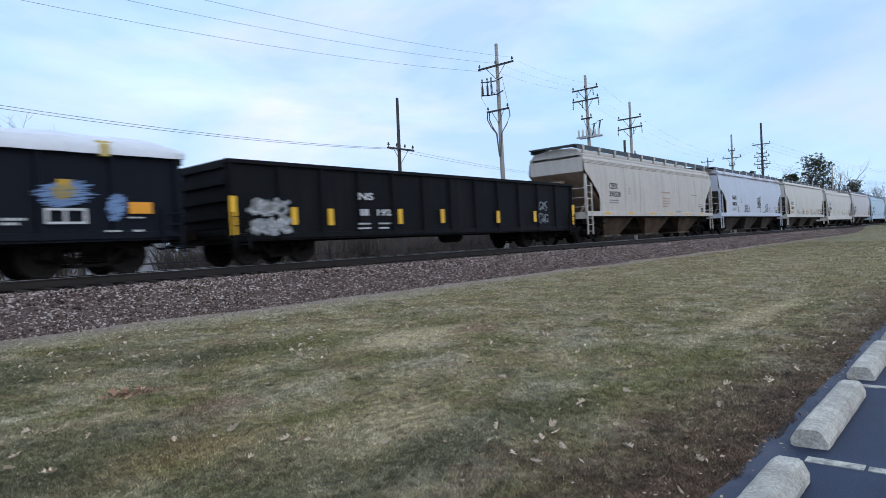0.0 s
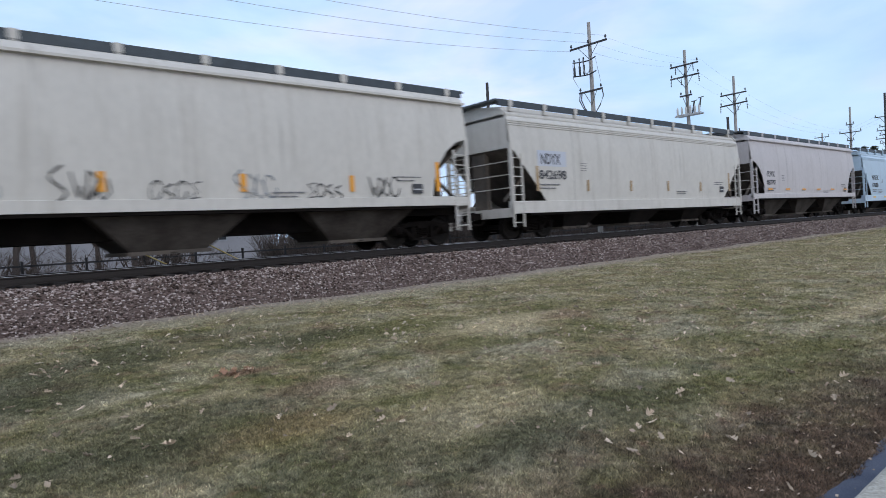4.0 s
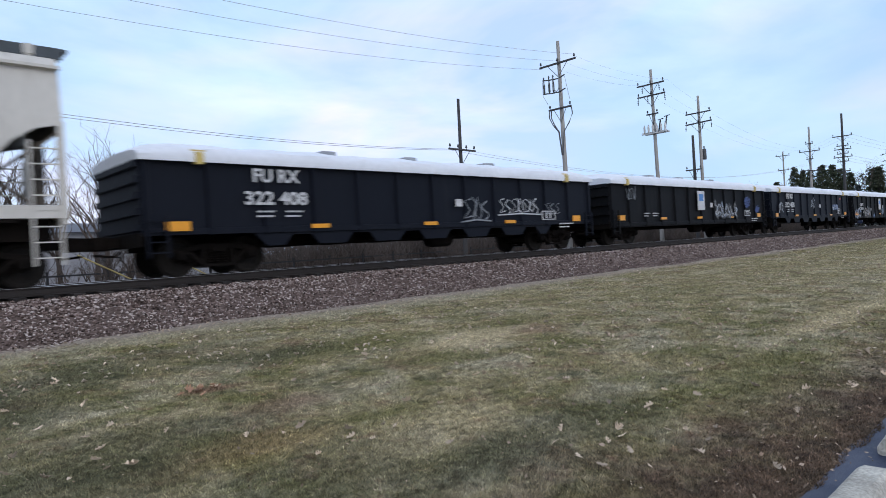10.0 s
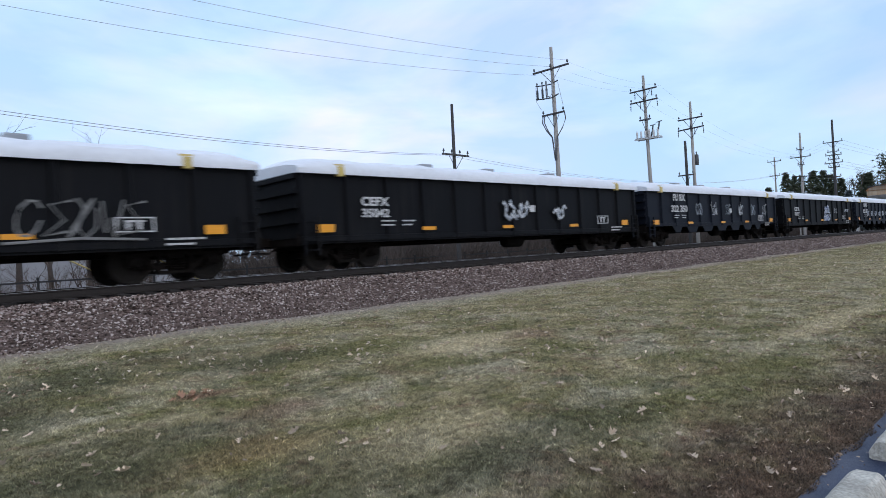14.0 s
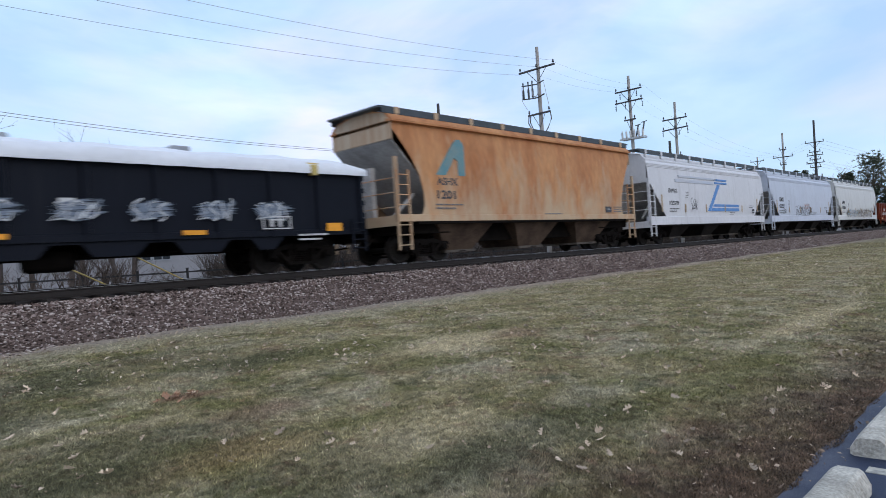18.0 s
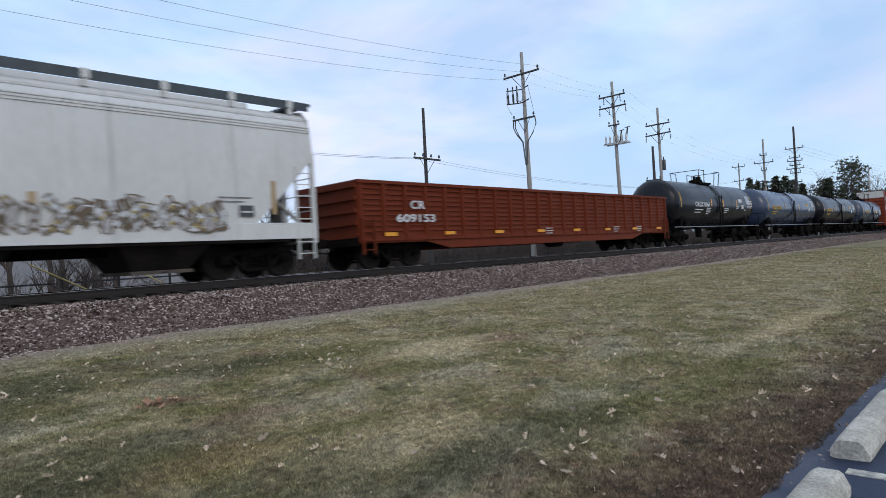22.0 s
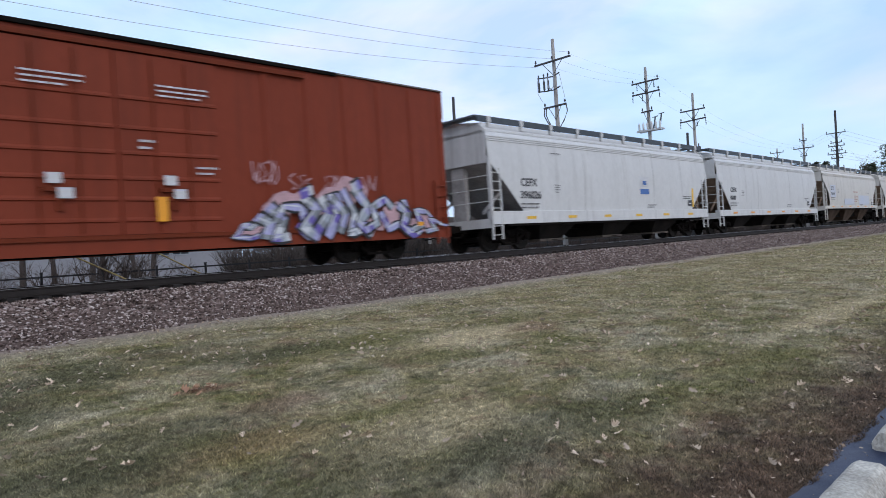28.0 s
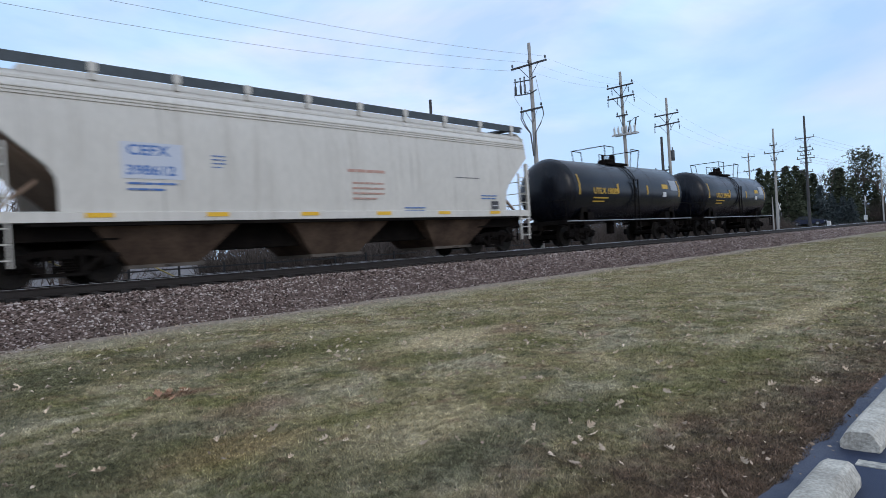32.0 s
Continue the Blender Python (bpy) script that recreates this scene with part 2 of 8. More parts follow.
M = {
    "beige": paint("beige_paint", (0.56, 0.515, 0.46), dirt=(0.20, 0.16, 0.115), amount=0.6, seam=2.9, low=0.50),
    "paleblue": paint("pale_blue_grey_paint", (0.56, 0.60, 0.675), amount=0.3),
    "paleblue_rusted": paint("rust_edged_pale_blue_paint", (0.565, 0.605, 0.68), amount=0.3, rust_above=4.36),
    "skyblue": paint("light_blue_paint", (0.496, 0.625, 0.72), amount=0.2),
    "warmgrey": paint("warm_grey_paint", (0.575, 0.54, 0.53), amount=0.42, seam=1.8),
    "cream": paint("cream_paint", (0.62, 0.592, 0.535), dirt=(0.20, 0.165, 0.12), amount=0.45, seam=2.6, low=0.52),
    "white": paint("white_grey_paint", (0.675, 0.675, 0.69), amount=0.36, seam=3.3),
    "greywhite": paint("grey_white_paint", (0.63, 0.63, 0.61), amount=0.4, seam=2.9),
    "black": paint("black_gondola_paint", (0.0055, 0.006, 0.0075), dirt=(0.03, 0.027, 0.024), amount=0.55, rough=0.62, spec=0.12, low=0.5),
    "navy": paint("navy_black_paint", (0.0055, 0.0075, 0.0135), dirt=(0.024, 0.024, 0.028), amount=0.45, rough=0.58, spec=0.14),
    "redox": paint("red_oxide_paint", (0.155, 0.03, 0.012), dirt=(0.075, 0.024, 0.012), amount=0.7, spec=0.1, low=0.48),
    "boxred": paint("boxcar_red_paint", (0.215, 0.043, 0.021), dirt=(0.10, 0.026, 0.015), amount=0.7, spec=0.12, low=0.48),
    "tank": paint("black_tank_paint", (0.0045, 0.006, 0.010), dirt=(0.04, 0.034, 0.03), amount=0.5, rough=0.27, spec=0.24, low=0.5),
    "tankgrey": paint("faded_black_tank_paint", (0.03, 0.047, 0.082), dirt=(0.19, 0.185, 0.185), amount=0.75, rough=0.26, spec=0.45, low=0.47),
    "tankblue": paint("dull_blue_tank_paint", (0.032, 0.052, 0.095), dirt=(0.10, 0.10, 0.105), amount=0.4, rough=0.24, spec=0.5),
    # darker than plain grime: the shade below the cars is in this colour
    "under": mat("shaded_underframe_grime", (0.006, 0.0053, 0.005), 0.92, second=(0.013, 0.0105, 0.009), big=2.0, small=18, spread=0.35, spec=0.06),
    # bay grime, toned down to include the shade under the side sill
    "bay": mat("shaded_bay_grime", (0.085, 0.075, 0.066), 0.85, second=(0.035, 0.029, 0.025), big=1.3, small=14, spread=0.35, spec=0.1),
    "baydark": mat("dark_shaded_bay_grime", (0.014, 0.0125, 0.012), 0.85, second=(0.028, 0.024, 0.021), big=1.6, small=14, spread=0.3, spec=0.1),
    "slope": mat("slope_sheet_grime", (0.075, 0.067, 0.06), 0.85, second=(0.15, 0.127, 0.105), big=1.2, small=12, spread=0.3, spec=0.15),
    "slopebrown": mat("dusty_brown_slope_sheet", (0.32, 0.225, 0.155), 0.85, second=(0.18, 0.12, 0.085), big=1.2, small=12, spread=0.3),
    "slopegrey": mat("grey_slope_sheet", (0.42, 0.405, 0.39), 0.85, second=(0.25, 0.24, 0.225), big=1.2, small=12, spread=0.3),
    # brown dust on the bays, deepened by painted shade from the sill
    "baybrown": mat("shaded_dusty_brown_bay", (0.115, 0.08, 0.058), 0.85, second=(0.045, 0.031, 0.024), big=1.3, small=14, spread=0.35, spec=0.1),
    "grate": mat("running_board_steel", (0.075, 0.09, 0.10), 0.6, 0.3, big=3, small=40, spread=0.3),
    "wheel": mat("wheel_steel", (0.018, 0.0155, 0.0135), 0.75, 0.1, big=5, small=30, spread=0.3, spec=0.15),
    "cap": mat("blue_bearing_cap", (0.03, 0.07, 0.2), 0.5),
    "cover": mat("white_cover_fabric", (0.74, 0.76, 0.79), 0.55, big=0.6, small=8, spread=0.1, bump=0.1),
    "yellow": mat("yellow_reflector", (0.80, 0.46, 0.02), 0.4, spread=0.12),
    "orange": mat("orange_reflector", (0.82, 0.34, 0.015), 0.4, spread=0.12),
    "tan": mat("tan_reflector", (0.42, 0.29, 0.15), 0.5, spread=0.12),
    "stencil": mat("worn_grey_stencil_ink", (0.17, 0.165, 0.165), 0.6, spread=0.2),
    "ink": mat("black_lettering", (0.06, 0.06, 0.065), 0.6, spread=0.2),
    "blueink": mat("blue_lettering", (0.06, 0.16, 0.42), 0.6, spread=0.2),
    "stripe": mat("blue_stripe_paint", (0.055, 0.21, 0.52), 0.6, second=(0.12, 0.28, 0.56), big=2),
    "scoured": paint("scoured_beige_paint", (0.47, 0.36, 0.25), dirt=(0.30, 0.13, 0.045), amount=0.95, low=0.44),
    "teal": mat("teal_logo_paint", (0.07, 0.24, 0.29), 0.6, second=(0.20, 0.27, 0.25), big=2),
    "redink": mat("faded_red_lettering", (0.50, 0.30, 0.24), 0.6, spread=0.2),
    "chalk": mat("white_lettering", (0.62, 0.62, 0.62), 0.6, spread=0.2),
    "yellowink": mat("yellow_lettering", (0.55, 0.33, 0.03), 0.6, spread=0.2),
    "patch": mat("pale_blue_patch", (0.47, 0.52, 0.61), 0.6, second=(0.53, 0.54, 0.57), big=0.6, spread=0.1),
    "rail": mat("rail_rust", (0.022, 0.016, 0.013), 0.75, big=3, small=30, spread=0.3),
    "railhead": mat("polished_rail_head", (0.72, 0.73, 0.75), 0.38, 0.55, spread=0.08, bump=0),
    "tie": mat("weathered_tie_wood", (0.035, 0.028, 0.024), 0.9, big=3, small=40, spread=0.4, bump=0.4, rnd=True),
    "ballast": mat("crushed_stone", (0.17, 0.125, 0.108), 0.95, second=(0.075, 0.054, 0.046), big=9, small=26, spread=0.45, bump=0.8, spec=0.1),
    "asphalt": mat("asphalt_sealed", (0.0095, 0.0175, 0.044), 0.6, second=(0.023, 0.036, 0.074), big=1.6, small=140, spread=0.4, bump=0.3, spec=0.3),
    "concrete": mat("wheel_stop_concrete", (0.58, 0.55, 0.475), 0.9, second=(0.36, 0.335, 0.285), big=5, small=45, spread=0.5, bump=0.6, spec=0.15),
    "line": mat("worn_line_paint", (0.62, 0.59, 0.48), 0.8, second=(0.16, 0.16, 0.16), big=12, small=60, spread=0.25),
    "polewood": mat("grey_pole_wood", (0.42, 0.40, 0.37), 0.9, second=(0.30, 0.28, 0.255), big=2, small=30, spread=0.3, stretch_z=0.15, bump=0.3),
    "poledark": mat("dark_creosote_pole", (0.075, 0.072, 0.072), 0.9, big=2, small=30, spread=0.3, stretch_z=0.15),
    "iron": mat("dull_line_iron", (0.09, 0.095, 0.10), 0.6, 0.4),
    "insul": mat("grey_porcelain", (0.30, 0.32, 0.34), 0.3),
    "wire": mat("cable_jacket", (0.10, 0.10, 0.11), 0.6),
    "linewire": mat("weathered_line_wire", (0.33, 0.33, 0.36), 0.6),
    "bark": mat("grey_bark", (0.10, 0.08, 0.07), 0.9, big=4, small=30, spread=0.3),
    "twig": mat("bare_twigs", (0.10, 0.075, 0.062), 0.9, big=4, small=30, spread=0.3, island=True),
    "needle": mat("dark_conifer_needles", (0.095, 0.108, 0.066), 0.85, second=(0.05, 0.06, 0.042), big=1.5, small=12, spread=0.3, bump=0, island=True, spec=0.1),
    "needle2": mat("blue_spruce_needles", (0.12, 0.145, 0.15), 0.85, second=(0.05, 0.066, 0.068), big=1.5, small=12, spread=0.3, bump=0, island=True, spec=0.1),
    "brush": mat("grey_brown_brush", (0.10, 0.08, 0.068), 0.95, second=(0.06, 0.048, 0.042), big=0.5, small=6, spread=0.3, bump=0, island=True),
    "farwood": mat("far_bare_woods", (0.13, 0.11, 0.11), 0.95, big=0.6, small=5, spread=0.3, bump=0, island=True),
    "lotgrey": mat("pale_worn_asphalt", (0.13, 0.13, 0.12), 0.9, second=(0.09, 0.09, 0.08), big=0.3, small=6, spread=0.15, bump=0),
    "wall": mat("white_building_wall", (0.28, 0.28, 0.295), 0.8, big=0.4, small=4, spread=0.1),
    "roofblue": mat("grey_blue_roof", (0.22, 0.25, 0.30), 0.6, big=0.4, small=4, spread=0.15),
    "glass": mat("dark_window_glass", (0.03, 0.035, 0.04), 0.1),
    "fence": mat("black_fence_paint", (0.02, 0.02, 0.022), 0.5),
    "guard": mat("yellow_guy_guard", (0.62, 0.47, 0.15), 0.5),
    "carpaint": mat("dark_blue_car_paint", (0.015, 0.02, 0.045), 0.2, spread=0.1, bump=0),
    "tyre": mat("tyre_rubber", (0.02, 0.02, 0.02), 0.8),
    "redleaf": mat("red_brown_leaf", (0.30, 0.13, 0.075), 0.8, second=(0.40, 0.24, 0.15), big=8, small=60, spread=0.3, rnd=True),
    "leaf": mat("dry_leaf", (0.36, 0.265, 0.185), 0.8, second=(0.56, 0.455, 0.34), big=9, small=60, spread=0.3, rnd=True, spec=0.2),
    "leafbits": mat("leaf_litter", (0.50, 0.40, 0.295), 0.8, second=(0.17, 0.10, 0.066), big=3, small=40, spread=0.3, island=True, spec=0.15),
    "strewn": mat("strewn_dry_leaves", (0.62, 0.53, 0.42), 0.8, second=(0.36, 0.26, 0.18), big=1.5, small=30, spread=0.2, island=True, spec=0.15),
    "field": mat("winter_field", (0.14, 0.125, 0.085), 1.0, second=(0.10, 0.082, 0.062), big=0.15, small=2, spread=0.3, bump=0.3, spec=0.03),
    "road": mat("road_asphalt", (0.16, 0.16, 0.165), 0.85, big=0.5, small=30, spread=0.2),
    "white_paint": mat("white_road_paint", (0.7, 0.7, 0.68), 0.7),
    "red_paint": mat("red_signal_paint", (0.4, 0.03, 0.03), 0.5),
}


def speckled(name, tones, drift=0.55, rough=0.95, patchy=1.9, loose=0.8):
    """Loose pieces, each of one of several tones, drifting over the ground."""
    m = bpy.data.materials.new(name)
    m.use_nodes = True
    nt = m.node_tree
    b = nt.nodes["Principled BSDF"]
    b.inputs["Roughness"].default_value = rough
    b.inputs["Specular IOR Level"].default_value = 0.08
    geo = nt.nodes.new("ShaderNodeNewGeometry")
    tc = nt.nodes.new("ShaderNodeTexCoord")
    n = nt.nodes.new("ShaderNodeTexNoise")
    n.inputs["Scale"].default_value, n.inputs["Detail"].default_value, n.inputs["Roughness"].default_value = drift, 6, 0.68
    nt.links.new(tc.outputs["Object"], n.inputs["Vector"])
    add = nt.nodes.new("ShaderNodeMath")
    add.operation = "MULTIPLY_ADD"
    add.inputs[1].default_value = patchy
    shift = nt.nodes.new("ShaderNodeMath")
    shift.operation = "MULTIPLY_ADD"
    shift.inputs[1].default_value, shift.inputs[2].default_value = loose, 0.5 - 0.5 * (patchy + loose)
    nt.links.new(geo.outputs["Random Per Island"], shift.inputs[0])
    nt.links.new(n.outputs["Fac"], add.inputs[0])
    nt.links.new(shift.outputs[0], add.inputs[2])
    ramp = nt.nodes.new("ShaderNodeValToRGB")
    e = ramp.color_ramp.elements
    while len(e) < len(tones):
        e.new(0.5)
    for i, c in enumerate(tones):
        e[i].position, e[i].color = i / (len(tones) - 1), (*c, 1)
    nt.links.new(add.outputs[0], ramp.inputs["Fac"])
    nt.links.new(ramp.outputs["Color"], b.inputs["Base Color"])
    return m


M["stone"] = speckled("loose_ballast_stone", ((0.04, 0.029, 0.024), (0.115, 0.081, 0.069), (0.19, 0.138, 0.12), (0.285, 0.22, 0.196), (0.55, 0.48, 0.44)), 1.2, patchy=0.7, loose=1.05)


# lawn tones
SOIL, GREY = (0.43, 0.355, 0.285), (0.455, 0.408, 0.288)
OLIVE, STRAW, GREEN, BROWN, GOLD, DARK = (0.305, 0.26, 0.138), (0.60, 0.50, 0.318), (0.198, 0.187, 0.077), (0.25, 0.155, 0.105), (0.36, 0.245, 0.115), (0.10, 0.102, 0.06)
# worn and green patches: middle, half widths, tone, strength
PATCHES = (
    (5.9, 7.9, 1.5, 0.75, GREEN, 0.75), (4.5, 8.3, 1.2, 0.6, DARK, 0.7), (2.1, 9.1, 1.3, 0.8, DARK, 0.65), (3.7, 9.8, 1.6, 0.6, DARK, 0.45),
    (7.2, 6.8, 1.2, 0.6, STRAW, 0.8), (8.3, 6.5, 0.6, 0.3, BROWN, 0.6), (5.8, 6.1, 0.7, 0.5, GREEN, 0.6), (3.2, 5.7, 0.5, 0.3, BROWN, 0.6),
    (2.3, 4.7, 0.6, 0.4, GOLD, 0.6), (3.5, 3.8, 1.0, 0.6, STRAW, 0.45), (1.9, 6.15, 0.8, 0.09, STRAW, 0.6), (12.1, 3.1, 3.2, 0.3, STRAW, 0.6),
    (3.3, 3.0, 0.6, 0.35, DARK, 0.6), (4.3, 3.1, 1.3, 0.5, DARK, 0.5), (2.6, 2.5, 0.5, 0.3, STRAW, 0.4), (7.1, 2.6, 2.2, 0.45, GREEN, 0.65), (3.0, 6.9, 0.34, 0.16, BROWN, 0.85),
    (30.0, 12.75, 60.0, 0.85, SOIL, 0.95), (26.0, 8.0, 15.0, 5.0, STRAW, 0.16), (8.0, 11.7, 9.0, 0.6, GREY, 0.55), (1.6, 5.4, 1.3, 1.0, DARK, 0.55), (0.9, 8.2, 1.2, 1.2, DARK, 0.6), (2.4, 3.6, 0.8, 0.7, DARK, 0.5), (14.5, 7.5, 2.5, 0.8, GREEN, 0.4), (1.0, 4.9, 0.9, 0.6, DARK, 0.5), (1.0, 7.4, 0.8, 0.8, DARK, 0.5),
)


def turf(name, island, level):
    """Winter lawn: olive, green, straw and brown in drifts, with dead turf along the car park."""
    m = bpy.data.materials.new(name)
    m.use_nodes = True
    nt = m.node_tree
    b = nt.nodes["Principled BSDF"]
    b.inputs["Roughness"].default_value = 0.95
    b.inputs["Specular IOR Level"].default_value = 0.06
    tc = nt.nodes.new("ShaderNodeTexCoord")
    spot = tc.outputs["Object"]

    def drift(scale, shift, lo, hi, top, detail=6):
        mp = nt.nodes.new("ShaderNodeMapping")
        mp.inputs["Location"].default_value = (shift, shift * 0.7, 0)
        nt.links.new(spot, mp.inputs["Vector"])
        n = nt.nodes.new("ShaderNodeTexNoise")
        n.inputs["Scale"].default_value, n.inputs["Detail"].default_value, n.inputs["Roughness"].default_value = scale, detail, 0.66
        nt.links.new(mp.outputs["Vector"], n.inputs["Vector"])
        r = nt.nodes.new("ShaderNodeMapRange")
        r.inputs["From Min"].default_value, r.inputs["From Max"].default_value, r.inputs["To Max"].default_value = lo, hi, top
        nt.links.new(n.outputs["Fac"], r.inputs["Value"])
        return r.outputs["Result"]

    def calc(op, p, q):
        n = nt.nodes.new("ShaderNodeMath")
        n.operation = op
        for i, s in enumerate((p, q)):
            if isinstance(s, (int, float)):
                n.inputs[i].default_value = s
            else:
                nt.links.new(s, n.inputs[i])
        return n.outputs[0]

    def over(below, tone, factor, kind="MIX"):
        n = nt.nodes.new("ShaderNodeMix")
        n.data_type, n.blend_type = "RGBA", kind
        for slot, s in ((0, factor), (6, below), (7, tone)):
            if isinstance(s, tuple):
                n.inputs[slot].default_value = (*s, 1)
            elif isinstance(s, (int, float)):
                n.inputs[slot].default_value = s
            else:
                nt.links.new(s, n.inputs[slot])
        return n.outputs[2]

    col = over(OLIVE, STRAW, drift(1.5, 3.0, 0.47, 0.68, 0.7))
    col = over(col, GREY, drift(0.75, 67.0, 0.46, 0.62, 0.8))
    col = over(col, GREEN, drift(1.1, 11.0, 0.47, 0.62, 0.85))
    col = over(col, DARK, drift(2.4, 23.0, 0.50, 0.68, 0.8))
    col = over(col, BROWN, drift(1.2, 31.0, 0.55, 0.68, 0.7))
    col = over(col, (0.31, 0.17, 0.115), drift(4.5, 83.0, 0.58, 0.70, 0.65))
    col = over(col, GREY, drift(6.5, 97.0, 0.57, 0.72, 0.6))
    ragged = calc("ADD", drift(2.2, 41.0, 0.2, 0.8, 1.1), -0.55)
    for x, y, rx, ry, tone, most in PATCHES:
        mp = nt.nodes.new("ShaderNodeMapping")
        mp.vector_type = "TEXTURE"
        mp.inputs["Location"].default_value = (x, y, 0)
        mp.inputs["Scale"].default_value = (rx, ry, 50)
        nt.links.new(spot, mp.inputs["Vector"])
        far = nt.nodes.new("ShaderNodeVectorMath")
        far.operation = "LENGTH"
        nt.links.new(mp.outputs["Vector"], far.inputs[0])
        r = nt.nodes.new("ShaderNodeMapRange")
        r.inputs["From Min"].default_value, r.inputs["From Max"].default_value = 0.45, 1.35
        r.inputs["To Min"].default_value, r.inputs["To Max"].default_value = most, 0.0
        nt.links.new(calc("ADD", far.outputs["Value"], ragged), r.inputs["Value"])
        col = over(col, tone, r.outputs["Result"])
    sep = nt.nodes.new("ShaderNodeSeparateXYZ")
    nt.links.new(spot, sep.inputs[0])
    edge = calc("ADD", calc("ADD", sep.outputs["Y"], calc("MINIMUM", calc("MULTIPLY", sep.outputs["X"], 0.085), 0.75)), calc("MULTIPLY", ragged, 1.2))
    r = nt.nodes.new("ShaderNodeMapRange")
    r.inputs["From Min"].default_value, r.inputs["From Max"].default_value = 2.0, 3.2
    r.inputs["To Min"].default_value, r.inputs["To Max"].default_value = 0.9, 0.0
    nt.links.new(edge, r.inputs["Value"])
    col = over(col, over((0.158, 0.102, 0.073), (0.075, 0.053, 0.043), drift(2.6, 71.0, 0.42, 0.6, 0.85)), r.outputs["Result"])
    clump = nt.nodes.new("ShaderNodeMapRange")
    nt.links.new(drift(11.0, 53.0, 0.32, 0.68, 1.0, 4), clump.inputs["Value"])
    clump.inputs["To Min"].default_value, clump.inputs["To Max"].default_value = 0.58, 1.42
    col = over(col, clump.outputs["Result"], 1.0, "MULTIPLY")
    fine = nt.nodes.new("ShaderNodeMapRange")
    if island:
        geo = nt.nodes.new("ShaderNodeNewGeometry")
        nt.links.new(calc("POWER", geo.outputs["Random Per Island"], 2.0), fine.inputs["Value"])
        fine.inputs["To Min"].default_value, fine.inputs["To Max"].default_value = 0.45 * level, 2.3 * level
    else:
        nt.links.new(drift(70.0, 0.0, 0.3, 0.7, 1.0, 3), fine.inputs["Value"])
        fine.inputs["To Min"].default_value, fine.inputs["To Max"].default_value = 0.5 * level, 1.4 * level
    col = over(col, fine.outputs["Result"], 1.0, "MULTIPLY")
    nt.links.new(col, b.inputs["Base Color"])
    return m


M["turf"] = turf("winter_turf", False, 0.7)
M["blade"] = turf("short_turf_blades", True, 0.93)

def rust():
    """Faded orange paint with rust runs and scoured pale patches."""
    m = mat("rusted_orange_paint", (0.56, 0.27, 0.11), 0.75, second=(0.36, 0.125, 0.04), big=0.7, small=7, spread=0.3, bump=0.1, stretch_z=0.35, mix_big=0.45)
    nt = m.node_tree
    b = nt.nodes["Principled BSDF"]
    tc = nt.nodes.new("ShaderNodeTexCoord")
    mp = nt.nodes.new("ShaderNodeMapping")
    mp.inputs["Scale"].default_value = (1.3, 1.3, 0.4)
    nt.links.new(tc.outputs["Object"], mp.inputs["Vector"])
    n = nt.nodes.new("ShaderNodeTexNoise")
    n.inputs["Scale"].default_value, n.inputs["Detail"].default_value, n.inputs["Roughness"].default_value = 1.0, 8, 0.7
    nt.links.new(mp.outputs["Vector"], n.inputs["Vector"])
    sep = nt.nodes.new("ShaderNodeSeparateXYZ")
    nt.links.new(tc.outputs["Object"], sep.inputs[0])
    low = nt.nodes.new("ShaderNodeMath")
    low.operation = "MULTIPLY_ADD"
    low.inputs[1].default_value, low.inputs[2].default_value = -0.11, 0.27
    nt.links.new(sep.outputs["Z"], low.inputs[0])
    add = nt.nodes.new("ShaderNodeMath")
    nt.links.new(n.outputs["Fac"], add.inputs[0])
    nt.links.new(low.outputs[0], add.inputs[1])
    r = nt.nodes.new("ShaderNodeMapRange")
    r.inputs["From Min"].default_value, r.inputs["From Max"].default_value = 0.42, 0.66
    r.inputs["To Max"].default_value = 0.85
    nt.links.new(add.outputs[0], r.inputs["Value"])
    mix = nt.nodes.new("ShaderNodeMix")
    mix.data_type = "RGBA"
    mix.inputs[7].default_value = (0.50, 0.38, 0.25, 1)
    old = b.inputs["Base Color"].links[0].from_socket
    nt.links.new(r.outputs["Result"], mix.inputs["Factor"])
    nt.links.new(old, mix.inputs[6])
    nt.links.new(mix.outputs[2], b.inputs["Base Color"])
    return m


M["rusty"] = rust()



